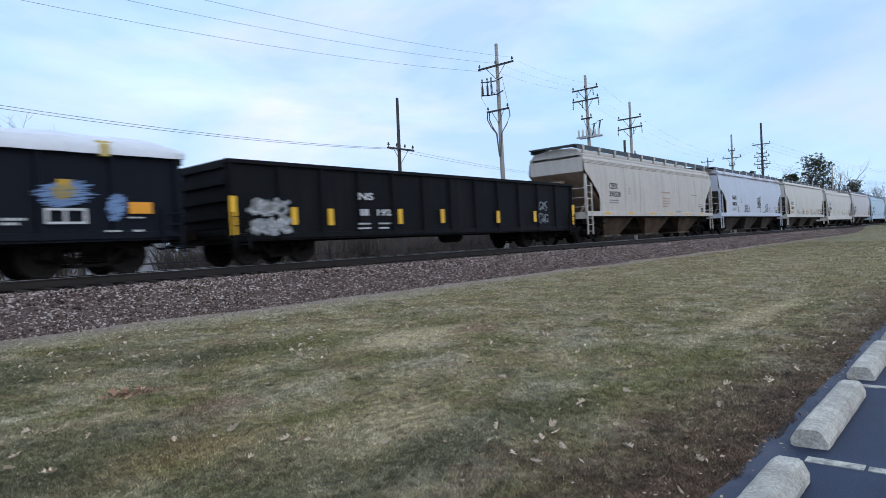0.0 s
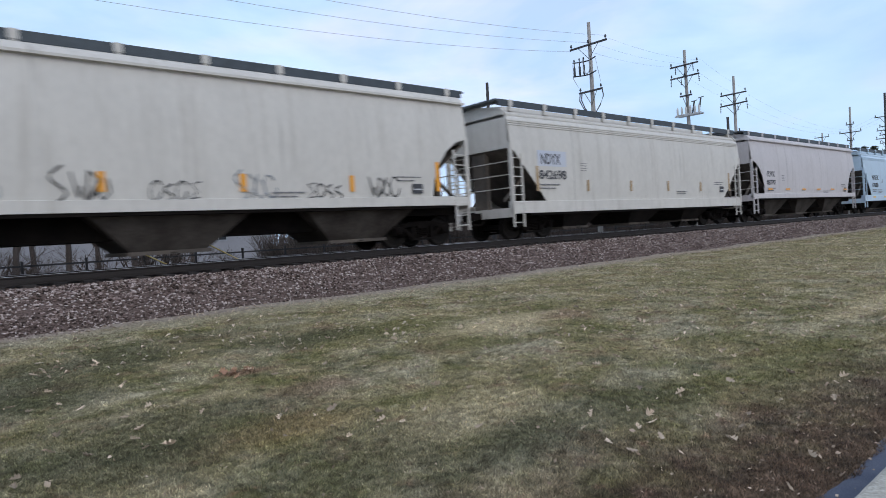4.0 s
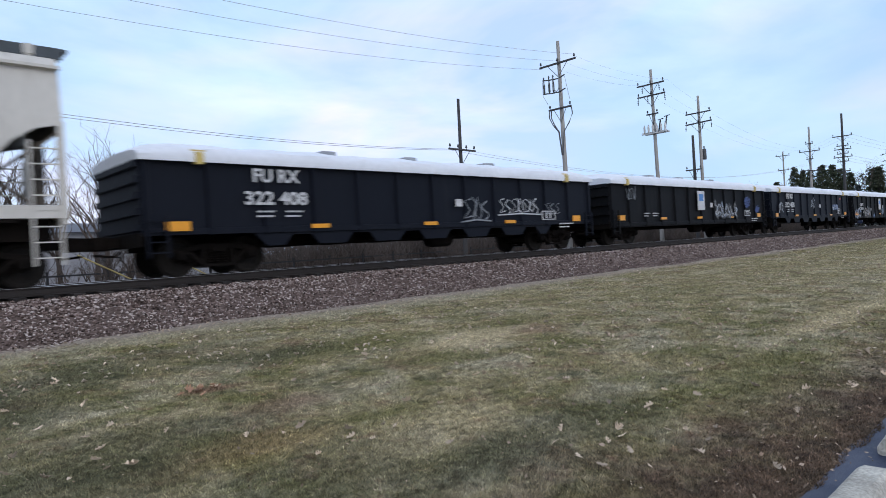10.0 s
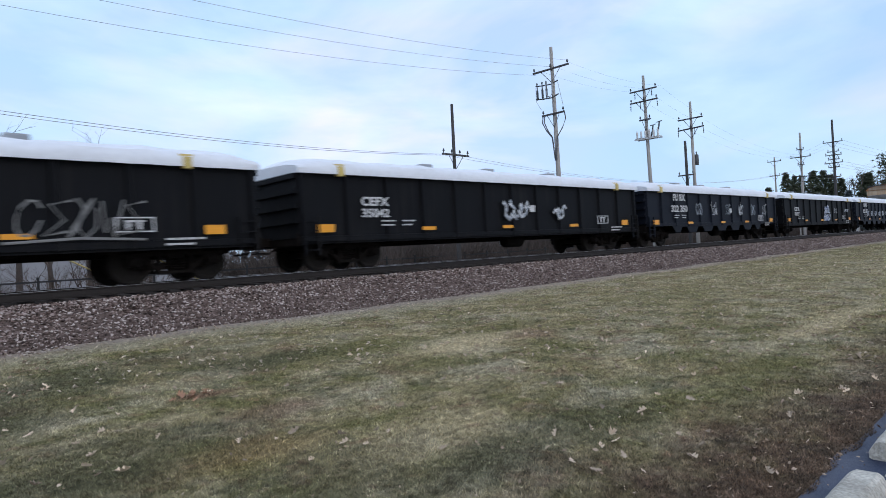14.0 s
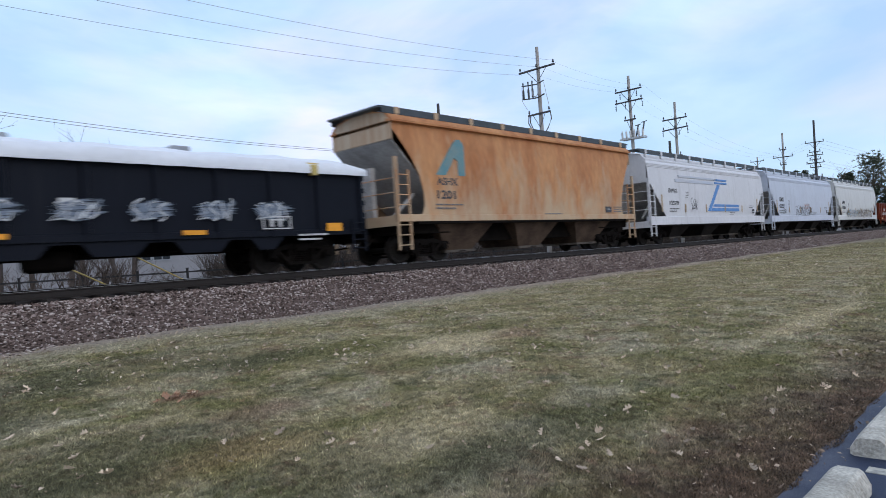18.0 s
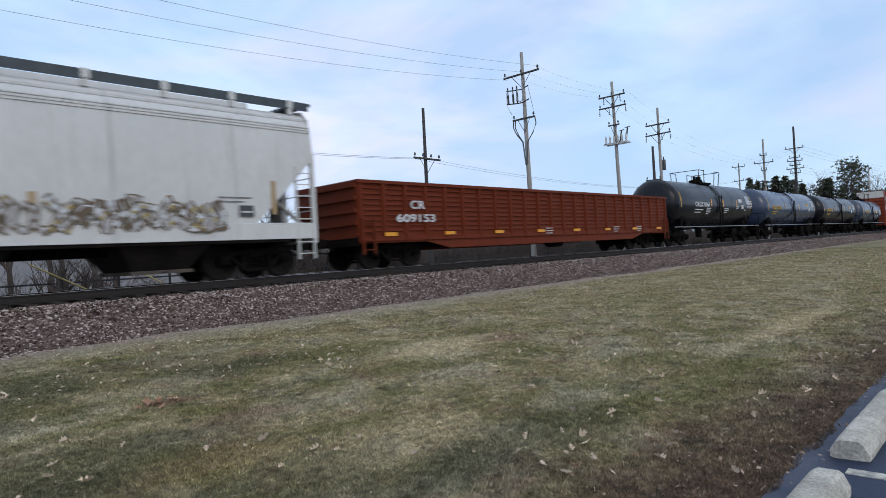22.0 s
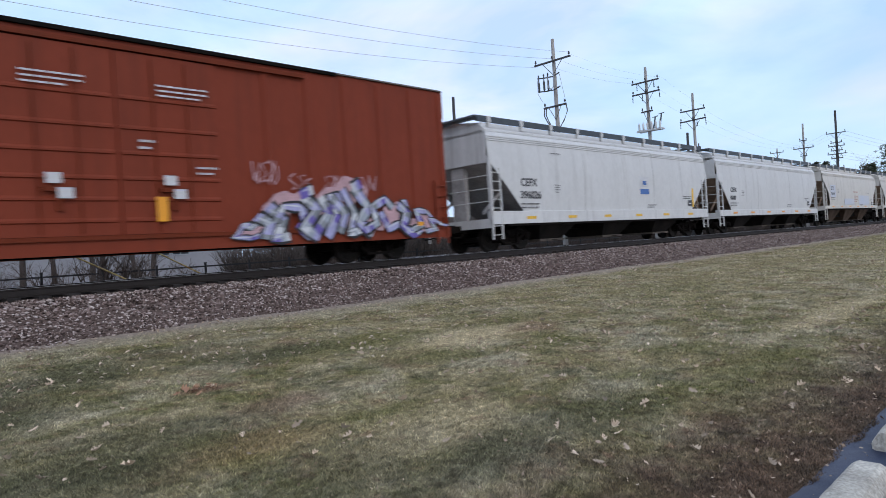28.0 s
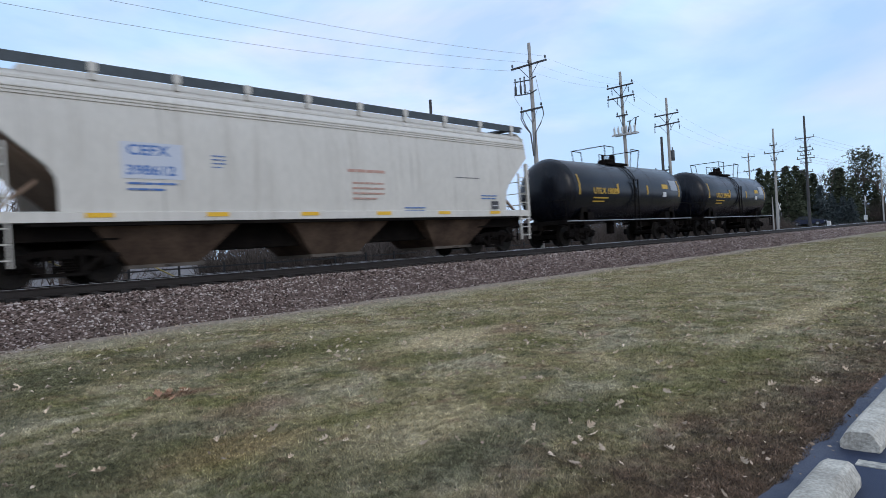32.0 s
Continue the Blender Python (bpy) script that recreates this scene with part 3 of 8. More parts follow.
def dust_strip(m):
    """Pale dust and grit swept along the lawn's edge of the car park."""
    nt = m.node_tree
    b = nt.nodes["Principled BSDF"]
    tc = nt.nodes.new("ShaderNodeTexCoord")
    sep = nt.nodes.new("ShaderNodeSeparateXYZ")
    nt.links.new(tc.outputs["Object"], sep.inputs[0])
    n = nt.nodes.new("ShaderNodeTexNoise")
    n.inputs["Scale"].default_value, n.inputs["Detail"].default_value, n.inputs["Roughness"].default_value = 3.5, 8, 0.75
    nt.links.new(tc.outputs["Object"], n.inputs["Vector"])
    add = nt.nodes.new("ShaderNodeMath")
    nt.links.new(sep.outputs["Y"], add.inputs[0])
    nt.links.new(n.outputs["Fac"], add.inputs[1])
    r = nt.nodes.new("ShaderNodeMapRange")
    r.inputs["From Min"].default_value, r.inputs["From Max"].default_value, r.inputs["To Max"].default_value = 1.42, 2.0, 0.7
    nt.links.new(add.outputs[0], r.inputs["Value"])
    mix = nt.nodes.new("ShaderNodeMix")
    mix.data_type = "RGBA"
    mix.inputs[7].default_value = (0.10, 0.105, 0.13, 1)
    old = b.inputs["Base Color"].links[0].from_socket
    nt.links.new(r.outputs["Result"], mix.inputs["Factor"])
    nt.links.new(old, mix.inputs[6])
    nt.links.new(mix.outputs[2], b.inputs["Base Color"])


dust_strip(M["asphalt"])

# ---- mesh helpers ----


def box(bm, x0, x1, y0, y1, z0, z1):
    v = [bm.verts.new((x, y, z)) for x in (x0, x1) for y in (y0, y1) for z in (z0, z1)]
    for f in ((0, 1, 3, 2), (4, 6, 7, 5), (0, 4, 5, 1), (2, 3, 7, 6), (0, 2, 6, 4), (1, 5, 7, 3)):
        bm.faces.new([v[i] for i in f])


def prism(bm, pts, y0, y1):
    """Extrudes an outline of (x, z) from y0 to y1."""
    a = [bm.verts.new((x, y0, z)) for x, z in pts]
    b = [bm.verts.new((x, y1, z)) for x, z in pts]
    bm.faces.new(a)
    bm.faces.new(b[::-1])
    for i in range(len(pts)):
        j = (i + 1) % len(pts)
        bm.faces.new((a[j], a[i], b[i], b[j]))


def section(bm, pts, x0, x1):
    """Extrudes an outline of (y, z) from x0 to x1."""
    a = [bm.verts.new((x0, y, z)) for y, z in pts]
    b = [bm.verts.new((x1, y, z)) for y, z in pts]
    bm.faces.new(a)
    bm.faces.new(b[::-1])
    for i in range(len(pts)):
        j = (i + 1) % len(pts)
        bm.faces.new((a[j], a[i], b[i], b[j]))


def tube(bm, pts, radius, sides=6, end=None):
    """A round bar through the points, tapering to the end radius."""
    rings, n = [], len(pts)
    for i, p in enumerate(pts):
        p = Vector(p)
        d = (Vector(pts[min(i + 1, n - 1)]) - Vector(pts[max(i - 1, 0)])).normalized()
        u = d.orthogonal().normalized() if abs(d.z) > 0.9 else d.cross(Vector((0, 0, 1))).normalized()
        w = d.cross(u)
        r = radius if end is None else radius + (end - radius) * i / (n - 1)
        rings.append([bm.verts.new(p + r * (math.cos(k * math.tau / sides) * u + math.sin(k * math.tau / sides) * w)) for k in range(sides)])
    for a, b in zip(rings, rings[1:]):
        for k in range(sides):
            bm.faces.new((a[k], a[(k + 1) % sides], b[(k + 1) % sides], b[k]))
    if sides > 2:
        bm.faces.new(rings[0][::-1])
        bm.faces.new(rings[-1])


def lathe(bm, profile, axis, centre, n=20):
    """Turns (r, h) round an axis through the centre."""
    rings = []
    for r, h in profile:
        ring = []
        for k in range(n):
            c, s = r * math.cos(k * math.tau / n), r * math.sin(k * math.tau / n)
            p = {"x": (h, c, s), "y": (s, h, c), "z": (c, s, h)}[axis]
            ring.append(bm.verts.new(Vector(p) + Vector(centre)))
        rings.append(ring)
    for a, b in zip(rings, rings[1:]):
        for k in range(n):
            bm.faces.new((a[k], a[(k + 1) % n], b[(k + 1) % n], b[k]))
    bm.faces.new(rings[0][::-1])
    bm.faces.new(rings[-1])


def mesh_of(bm, name, mats, smooth=0.0):
    bmesh.ops.recalc_face_normals(bm, faces=bm.faces)
    me = bpy.data.meshes.new(name)
    if smooth:
        for f in bm.faces:
            f.smooth = True
        for e in bm.edges:
            e.smooth = len(e.link_faces) == 2 and e.calc_face_angle(0) < smooth
    bm.to_mesh(me)
    bm.free()
    for m in mats if isinstance(mats, (list, tuple)) else [mats]:
        me.materials.append(m)
    return me


def part(name, bm, material, parent, label="", smooth=0.0):
    me = bm if isinstance(bm, bpy.types.Mesh) else mesh_of(bm, name, material, smooth)
    ob = new(name, me)
    ob.parent = parent
    if label:
        tagged(ob, label)
    return ob


def thing(name, label, category, group="", m=None, kind=""):
    ob = new(name)
    ob.empty_display_size = 0.3
    tagged(ob, label, category, group, kind)
    if m is not None:
        ob.matrix_basis = m
    return ob


def solid(name, bm, material, label, category="", group="", kind="", smooth=0.0):
    return tagged(new(name, mesh_of(bm, name, material, smooth)), label, category, group, kind)


KEPT = {}


def kept(key, make):
    if key not in KEPT:
        KEPT[key] = make()
    return KEPT[key]

# ---- the ground ----
RAIL = 1.235  # rail top
TRACK = 16.1  # middle of the track


def rise(x):
    t = min(max((x - 95) / 13, 0), 1)
    return t * t * (3 - 2 * t)


def land(x, y):
    """Height of the ground."""
    for (a, za), (b, zb) in zip(PROFILE, PROFILE[1:]):
        if y <= b:
            z = za + (zb - za) * (y - a) / (b - a)
            break
    k = min(max((y - 5) / 7, 0), 1)
    return z + (1.12 - z) * rise(x) * k


PROFILE = [(-700, 0), (1.28, 0), (3.0, 0.05), (6, 0.12), (9, 0.19), (11.5, 0.255), (12.9, 0.29), (14.0, 0.33), (19.0, 0.35), (22, 0.40), (34, 0.2), (60, 0.0), (900, 0.0)]


def steps(*spans):
    out = []
    for a, b, n in spans:
        out += [a + (b - a) * i / n for i in range(n)]
    return out + [spans[-1][1]]


def sheet(name, xs, ys, height, material, label, kind="structure", category=""):
    verts = [(x, y, height(x, y)) for y in ys for x in xs]
    n = len(xs)
    faces = [(j * n + i, j * n + i + 1, (j + 1) * n + i + 1, (j + 1) * n + i) for j in range(len(ys) - 1) for i in range(n - 1)]
    me = bpy.data.meshes.new(name)
    me.from_pydata(verts, [], faces)
    me.materials.append(material)
    me.shade_smooth()
    return tagged(new(name, me), label, category, kind=kind)


def bumps(x, y):
    return 0.018 * noise.noise((x * 0.9, y * 0.9, 0)) + 0.03 * noise.noise((x * 0.25, y * 0.25, 3))


sheet("ground", steps((-700, -30, 6), (-30, 130, 40), (130, 900, 8)), steps((-700, 1.2, 6), (1.2, 12.9, 5), (12.9, 60, 14), (60, 900, 6)), lambda x, y: land(x, y) - 0.06, M["field"], "dull brown winter ground out to the horizon")
lawn = sheet("lawn", steps((-30, -5, 12), (-5, 30, 120), (30, 140, 40)), steps((1.28, 13.05, 60)), lambda x, y: land(x, y) + bumps(x, y) * min(1, (y - 1.28) * 1.5), M["turf"], "short dormant olive and straw coloured lawn", category="lawn")
lot = sheet("parking_lot", steps((-60, -5, 4), (-5, 25, 60), (25, 160, 10)), steps((-40, -2, 4), (-2, 1.0, 12), (1.0, 1.42, 4)), lambda x, y: 0.0 + (0.003 * noise.noise((x * 1.5, y * 1.5, 7)) if y > -2 else 0) - (0.05 if y > 1.40 else 0), M["asphalt"], "dark blue-black sealed asphalt car park", category="car park")

# short turf, denser towards the car park
rng = np.random.default_rng(4)


GX, GY = np.linspace(-2, 60, 311), np.linspace(1.28, 13.05, 60)
GROUND = np.array([[land(x, y) + bumps(x, y) * min(1, (y - 1.28) * 1.5) for x in GX] for y in GY])


def height_at(x, y):
    """Height of the lawn, read from a grid."""
    u = np.clip((x - GX[0]) / (GX[1] - GX[0]), 0, len(GX) - 1.001)
    w = np.clip((y - GY[0]) / (GY[1] - GY[0]), 0, len(GY) - 1.001)
    i, j = u.astype(int), w.astype(int)
    a, b = u - i, w - j
    return (GROUND[j, i] * (1 - a) + GROUND[j, i + 1] * a) * (1 - b) + (GROUND[j + 1, i] * (1 - a) + GROUND[j + 1, i + 1] * a) * b


def triangles(name, verts, material, label, category):
    """One object of loose triangles."""
    n = len(verts)
    me = bpy.data.meshes.new(name)
    me.vertices.add(n)
    me.vertices.foreach_set("co", verts.astype(np.float32).ravel())
    me.loops.add(n)
    me.loops.foreach_set("vertex_index", np.arange(n, dtype=np.int32))
    me.polygons.add(n // 3)
    me.polygons.foreach_set("loop_start", np.arange(0, n, 3, dtype=np.int32))
    me.polygons.foreach_set("loop_total", np.full(n // 3, 3, dtype=np.int32))
    me.update(calc_edges=True)
    me.materials.append(material)
    return tagged(new(name, me), label, category, kind="stuff")


def turf_blades(n):
    r = 3.4 * np.exp(rng.random(n) * math.log(58 / 3.4))
    az = np.radians(rng.uniform(2, 91, n))
    x, y = r * np.sin(az), r * np.cos(az)
    keep = (y > 1.265 + 0.02 * np.sin(x * 2.1) + 0.02 * np.sin(x * 5.3 + 1) + 0.02 * np.sin(x * 13.0)) & (y < 12.6 - 1.5 * rng.random(n) ** 1.2)
    x, y, r = x[keep], y[keep], r[keep]
    wob = 0.5 * np.sin(x * 0.9) + 0.35 * np.sin(x * 2.3 + 1) + 0.3 * np.sin(x * 5.1 + y * 3)
    dead = rng.random(len(x)) < np.clip((2.4 + 0.5 * wob - y - np.minimum(0.085 * x, 0.75)) / 0.9 + 0.5, 0, 0.92)
    n = len(x)
    turn, tilt = rng.uniform(0, math.tau, n), rng.normal(0, 0.8, (n, 2))
    h, w = rng.uniform(0.007, 0.022, n) * (1 + r * 0.02), rng.uniform(0.0011, 0.0028, n) * (0.6 + r * 0.20)
    foot = np.stack([x, y, height_at(x, y) - 0.003], 1)
    side = np.stack([np.cos(turn) * w, np.sin(turn) * w, 0 * w], 1)
    tip = foot + np.stack([tilt[:, 0] * h, tilt[:, 1] * h, h], 1)
    verts = np.stack([foot - side, foot + side, tip], 1)
    triangles("grass_blades", verts[~dead].reshape(-1, 3), M["blade"], "short dry tufts of winter grass on the lawn", "grass")
    triangles("dead_grass", verts[dead].reshape(-1, 3), M["blade"], "brown dead grass and thatch along the car park", "grass")


turf_blades(1550000)

# ---- wheel stops and bay lines ----


def wheel_stop(m, label):
    ob = thing("wheel_stop", label, "wheel stop", "wheel stops along the car park", m)
    bm = bmesh.new()
    prof = [(-0.12, 0), (-0.12, 0.045), (-0.082, 0.115), (-0.055, 0.13), (0.055, 0.13), (0.082, 0.115), (0.12, 0.045), (0.118, 0.012), (0.095, 0)]
    n = 36
    rings = []
    for i in range(n + 1):
        x = 1.79 * i / n
        k = 0.95 if i in (0, n) else 1.0
        rings.append([bm.verts.new((x, y * k + 0.005 * noise.noise((x * 9, y * 9, z * 9)) - (0.05 * max(0.0, noise.noise((x * 4.3, 3.0, 1.0)) - 0.12) if y > 0.09 else 0), z * (0.97 if i in (0, n) else 1) + 0.004 * noise.noise((x * 7, y * 5, 2)))) for y, z in prof])
    for a, b in zip(rings, rings[1:]):
        for j in range(len(prof)):
            q = (j + 1) % len(prof)
            bm.faces.new((a[j], a[q], b[q], b[j]))
    bm.faces.new(rings[0][::-1])
    bm.faces.new(rings[-1])
    part("block", bm, M["concrete"], ob, smooth=0.5)
    return ob


for k in range(-1, 9):
    wheel_stop(pose(4.99 + 2.43 * k, 1.01 + 0.015 * math.sin(k * 2.1), 0.002, 0, 0, 0.5 * math.sin(k * 3.0)), "worn pale concrete wheel stop on the asphalt")
    bm = bmesh.new()
    x0 = 4.74 + 2.43 * k
    for i in range(14):
        y1, y0 = 0.98 - 0.35 * i, 0.98 - 0.35 * (i + 1)
        if (i * 7 + k * 3) % 11 != 5:
            box(bm, x0 - 0.05 + 0.014 * math.sin(i * 7), x0 + 0.05 + 0.014 * math.sin(i * 5 + 1), y0 + 0.02 * (i % 3 == 0), y1, -0.02, 0.005)
    solid("bay_line", bm, M["line"], "worn white painted line between parking bays", kind="structure")

# ---- the track ----
track = thing("railway_track", "ballasted single railway track on wooden ties", "railway track", m=pose(0, TRACK, RAIL), kind="structure")
bm = bmesh.new()
xs = steps((-60, -5, 10), (-5, 45, 100), (45, 650, 50))
prof = [(-3.3, -1.02), (-2.6, -0.66), (-2.0, -0.37), (-1.62, -0.30), (-1.25, -0.255), (1.25, -0.255), (1.6, -0.29), (2.4, -0.5), (3.6, -1.05)]
rows = []
for x in xs:
    drop = (-0.27 - (land(x, 12.8) - RAIL - 0.04)) / 0.75
    rows.append([bm.verts.new((x, y + 0.03 * noise.noise((x * 1.3, y, 5)), -0.27 + (z + 0.27) * drop + 0.02 * noise.noise((x * 2.2, y * 2.2, 1)))) for y, z in prof])
for a, b in zip(rows, rows[1:]):
    for j in range(len(prof) - 1):
        bm.faces.new((a[j], b[j], b[j + 1], a[j + 1]))
part("ballast_bed", bm, M["ballast"], track, "pinkish grey crushed stone ballast", smooth=1.0)


def rail_mesh():
    bm = bmesh.new()
    out = [(-0.07, -0.185), (0.07, -0.185), (0.07, -0.17), (0.012, -0.15), (0.012, -0.045), (0.036, -0.035), (0.036, -0.006), (-0.036, -0.006), (-0.036, -0.035), (-0.012, -0.045), (-0.012, -0.15), (-0.07, -0.17)]
    section(bm, out, -80, 650)
    return mesh_of(bm, "rail", M["rail"])


def head_mesh():
    bm = bmesh.new()
    section(bm, [(-0.032, -0.006), (0.032, -0.006), (0.028, 0), (-0.028, 0)], -80, 650)
    return mesh_of(bm, "rail_head", M["railhead"])


for y in (-0.755, 0.755):
    r = part("rail", kept("rail", rail_mesh), None, track, "rust-brown steel rail")
    r.location.y = y
    part("rail_head", kept("railhead", head_mesh), None, r, "polished running surface")


def tie_mesh():
    bm = bmesh.new()
    box(bm, -0.115, 0.115, -1.3, 1.3, -0.37, -0.187)
    for y in (-0.755, 0.755):
        box(bm, -0.09, 0.09, y - 0.18, y + 0.18, -0.187, -0.178)
    return mesh_of(bm, "tie", M["tie"])


for i in range(220):
    t = part("tie", kept("tie", tie_mesh), None, track)
    t.location = (-10 + 0.53 * i, 0.03 * math.sin(i * 12.9), 0.008 * math.sin(i * 5.3))


def stones(n):
    """Loose stones over the near shoulder."""
    x = -4 + 94 * rng.random(n) ** 1.9
    y = rng.uniform(-3.9, -1.15, n)
    base = np.interp(y, [-3.9, -3.3, -2.6, -2.0, -1.62, -1.25], [-1.0, -0.98, -0.66, -0.38, -0.30, -0.265])
    keep = (y > -3.25) | (rng.random(n) < 0.75 * (1 - (-3.25 - y) / 0.65) ** 1.5)
    x, y, base = x[keep], y[keep], base[keep]
    n = len(x)
    size = rng.uniform(0.014, 0.038, n) * np.interp(y, [-3.9, -3.0, -2.4], [0.5, 0.8, 1.0])
    octa = np.array([(1, 0, 0), (-1, 0, 0), (0, 1, 0), (0, -1, 0), (0, 0, 1), (0, 0, -1)], float)
    verts = octa[None] * (size[:, None, None] * rng.uniform(0.6, 1.4, (n, 6, 1))) + rng.normal(0, 0.2, (n, 6, 3)) * size[:, None, None]
    verts *= np.array([1.25, 1.0, 0.72])
    spin = rng.uniform(0, math.tau, n)
    c, s = np.cos(spin)[:, None], np.sin(spin)[:, None]
    verts = np.stack([c * verts[:, :, 0] - s * verts[:, :, 1], s * verts[:, :, 0] + c * verts[:, :, 1], verts[:, :, 2]], 2)
    verts += np.stack([x, y, base + 0.012 + 0.6 * size * rng.random(n)], 1)[:, None]
    tri = np.array([(0, 2, 4), (2, 1, 4), (1, 3, 4), (3, 0, 4), (2, 0, 5), (1, 2, 5), (3, 1, 5), (0, 3, 5)])
    faces = (tri[None] + 6 * np.arange(n)[:, None, None]).reshape(-1, 3)
    me = bpy.data.meshes.new("ballast_stones")
    me.from_pydata(verts.reshape(-1, 3).tolist(), [], faces.tolist())
    me.materials.append(M["stone"])
    ob = tagged(new("ballast_stones", me), "loose pinkish grey ballast stones", "ballast", kind="stuff")
    ob.location = (0, TRACK, RAIL)


stones(95000)

# ---- fallen leaves ----


def leaf_mesh(k, kind="leaf"):
    """A curled oak leaf: paired round lobes along a bent midrib, on a short stalk."""
    bm = bmesh.new()
    r = random.Random(k)
    half = [(0.0, 0.004), (0.010, 0.010), (0.020, 0.021), (0.027, 0.019), (0.034, 0.009), (0.042, 0.016), (0.050, 0.031), (0.058, 0.033), (0.066, 0.024), (0.072, 0.012), (0.080, 0.018), (0.088, 0.025), (0.096, 0.020), (0.104, 0.013), (0.110, 0.004)]
    bend, fold, twist = r.uniform(3.0, 16.0), r.uniform(-0.2, 1.3), r.uniform(-12, 12)

    def lift(x, y):
        return 0.004 + bend * 0.5 * (x - 0.055) ** 2 + fold * abs(y) + twist * x * y
    for top in (1, 0):
        mid = [bm.verts.new((x - 0.055, 0, lift(x, 0) - 0.0012 * (1 - top))) for x, _ in half]
        for side in (-1, 1):
            rim = []
            for x, w in half:
                y = side * w * r.uniform(0.75, 1.2)
                rim.append(bm.verts.new((x - 0.055 + r.uniform(-0.003, 0.003), y, lift(x, y) - 0.0012 * (1 - top))))
            for i in range(len(half) - 1):
                bm.faces.new((mid[i], mid[i + 1], rim[i + 1], rim[i]))
    tube(bm, [(-0.055, 0, lift(0, 0)), (-0.075, 0.004, lift(0, 0) + 0.004)], 0.0012, 3)
    return mesh_of(bm, "leaf", M[kind])


def drop_leaf(x, y, size=1.0, kind="leaf"):
    k = random.randrange(6)
    ob = tagged(new("fallen_leaf", kept(("leaf", k, kind), lambda: leaf_mesh(k, kind))), "curled dry brown leaf lying on the lawn" if kind == "leaf" else "red-brown fallen leaf in a small drift", "leaf", "fallen leaves on the lawn")
    ob.matrix_world = pose(x, y, land(x, y) + bumps(x, y) + 0.02, random.uniform(-25, 25), random.uniform(-25, 25), random.uniform(0, 360)) @ Matrix.Scale(size, 4)


LEAVES = ((2.87, 4.85), (1.54, 4.96), (4.97, 3.15), (3.66, 2.40), (5.15, 4.93), (3.93, 4.71), (6.92, 3.29), (6.35, 2.41), (3.02, 6.90), (7.20, 4.00), (1.75, 6.18), (2.23, 4.45), (1.50, 5.55), (1.29, 6.63), (1.79, 7.19), (3.80, 6.53), (5.25, 7.13), (8.11, 6.85), (4.13, 3.05), (3.68, 2.59), (4.40, 2.71), (5.35, 2.41), (4.99, 1.99), (4.31, 1.53), (5.97, 4.77), (10.16, 2.85), (13.81, 6.08), (7.56, 3.04), (5.73, 2.68), (6.56, 3.92))
for x, y in LEAVES:
    drop_leaf(x, y, random.uniform(0.7, 1.0))
for i in range(230):
    az, d = radians(random.uniform(6, 86)), 4.6 * math.exp(random.random() * 1.55)
    x, y = d * math.sin(az), d * math.cos(az)
    if 1.4 < y < 12.5:
        drop_leaf(x, y, random.uniform(0.45, 0.85))


for i in range(14):
    drop_leaf(3.0 + random.gauss(0, 0.16), 6.9 + random.gauss(0, 0.09), random.uniform(0.6, 1.0), "redleaf")


def litter(n):
    """Crumbled leaves, thickest along the car park's edge."""
    x = rng.uniform(0, 30, n)
    y = 1.06 + np.abs(rng.normal(0, 1.0, n)) + (rng.random(n) < 0.62) * rng.uniform(0, 10, n)
    keep = y < 12.6
    x, y = x[keep], y[keep]
    n = len(x)
    z = np.array([max(land(a, b), 0.004) + bumps(a, b) * min(1, max(0, (b - 1.28) * 1.5)) + (0.02 if b > 1.35 else 0.008) for a, b in zip(x, y)])
    s = rng.uniform(0.006, 0.018, n) * (0.7 + 0.9 * rng.random(n) ** 4)
    a = rng.uniform(0, math.tau, n)
    c = np.stack([x, y, z], 1)
    u = np.stack([np.cos(a), np.sin(a), rng.normal(0, 0.4, n)], 1) * s[:, None]
    w = np.stack([-np.sin(a), np.cos(a), rng.normal(0, 0.4, n)], 1) * (s * rng.uniform(0.3, 0.8, n))[:, None]
    verts = np.stack([c - u, c - w, c + u, c + w], 1).reshape(-1, 3)
    me = bpy.data.meshes.new("leaf_litter")
    me.from_pydata(verts.tolist(), [], np.arange(4 * n).reshape(-1, 4).tolist())
    me.materials.append(M["leafbits"])
    tagged(new("leaf_litter", me), "crumbled brown leaf litter on the lawn edge", "leaf litter", kind="stuff")


litter(11000)


def scatter(n):
    """Small folded leaves strewn thinly over the far lawn."""
    d = 8.5 * np.exp(rng.random(n) * 1.6)
    az = np.radians(rng.uniform(8, 88, n))
    x, y = d * np.sin(az), d * np.cos(az)
    keep = (y > 1.5) & (y < 12.7)
    x, y = x[keep], y[keep]
    n = len(x)
    z = height_at(x, y) + 0.026
    s, a = rng.uniform(0.026, 0.052, n) * (0.75 + 0.022 * d[keep]), rng.uniform(0, math.tau, n)
    c = np.stack([x, y, z], 1)
    u = np.stack([np.cos(a), np.sin(a), rng.normal(0, 0.3, n)], 1) * s[:, None]
    w = np.stack([-np.sin(a), np.cos(a), 0 * a], 1) * (s * rng.uniform(0.35, 0.7, n))[:, None]
    up = np.stack([0 * a, 0 * a, s * rng.uniform(0.2, 0.9, n)], 1)
    verts = np.stack([c - u, c + u, c + w + up, c + u, c - u, c - w + up], 1)
    triangles("leaf_scatter", verts.reshape(-1, 3), M["strewn"], "small folded dry leaves strewn over the lawn", "leaf litter")


scatter(2300)

# ---- utility poles ----


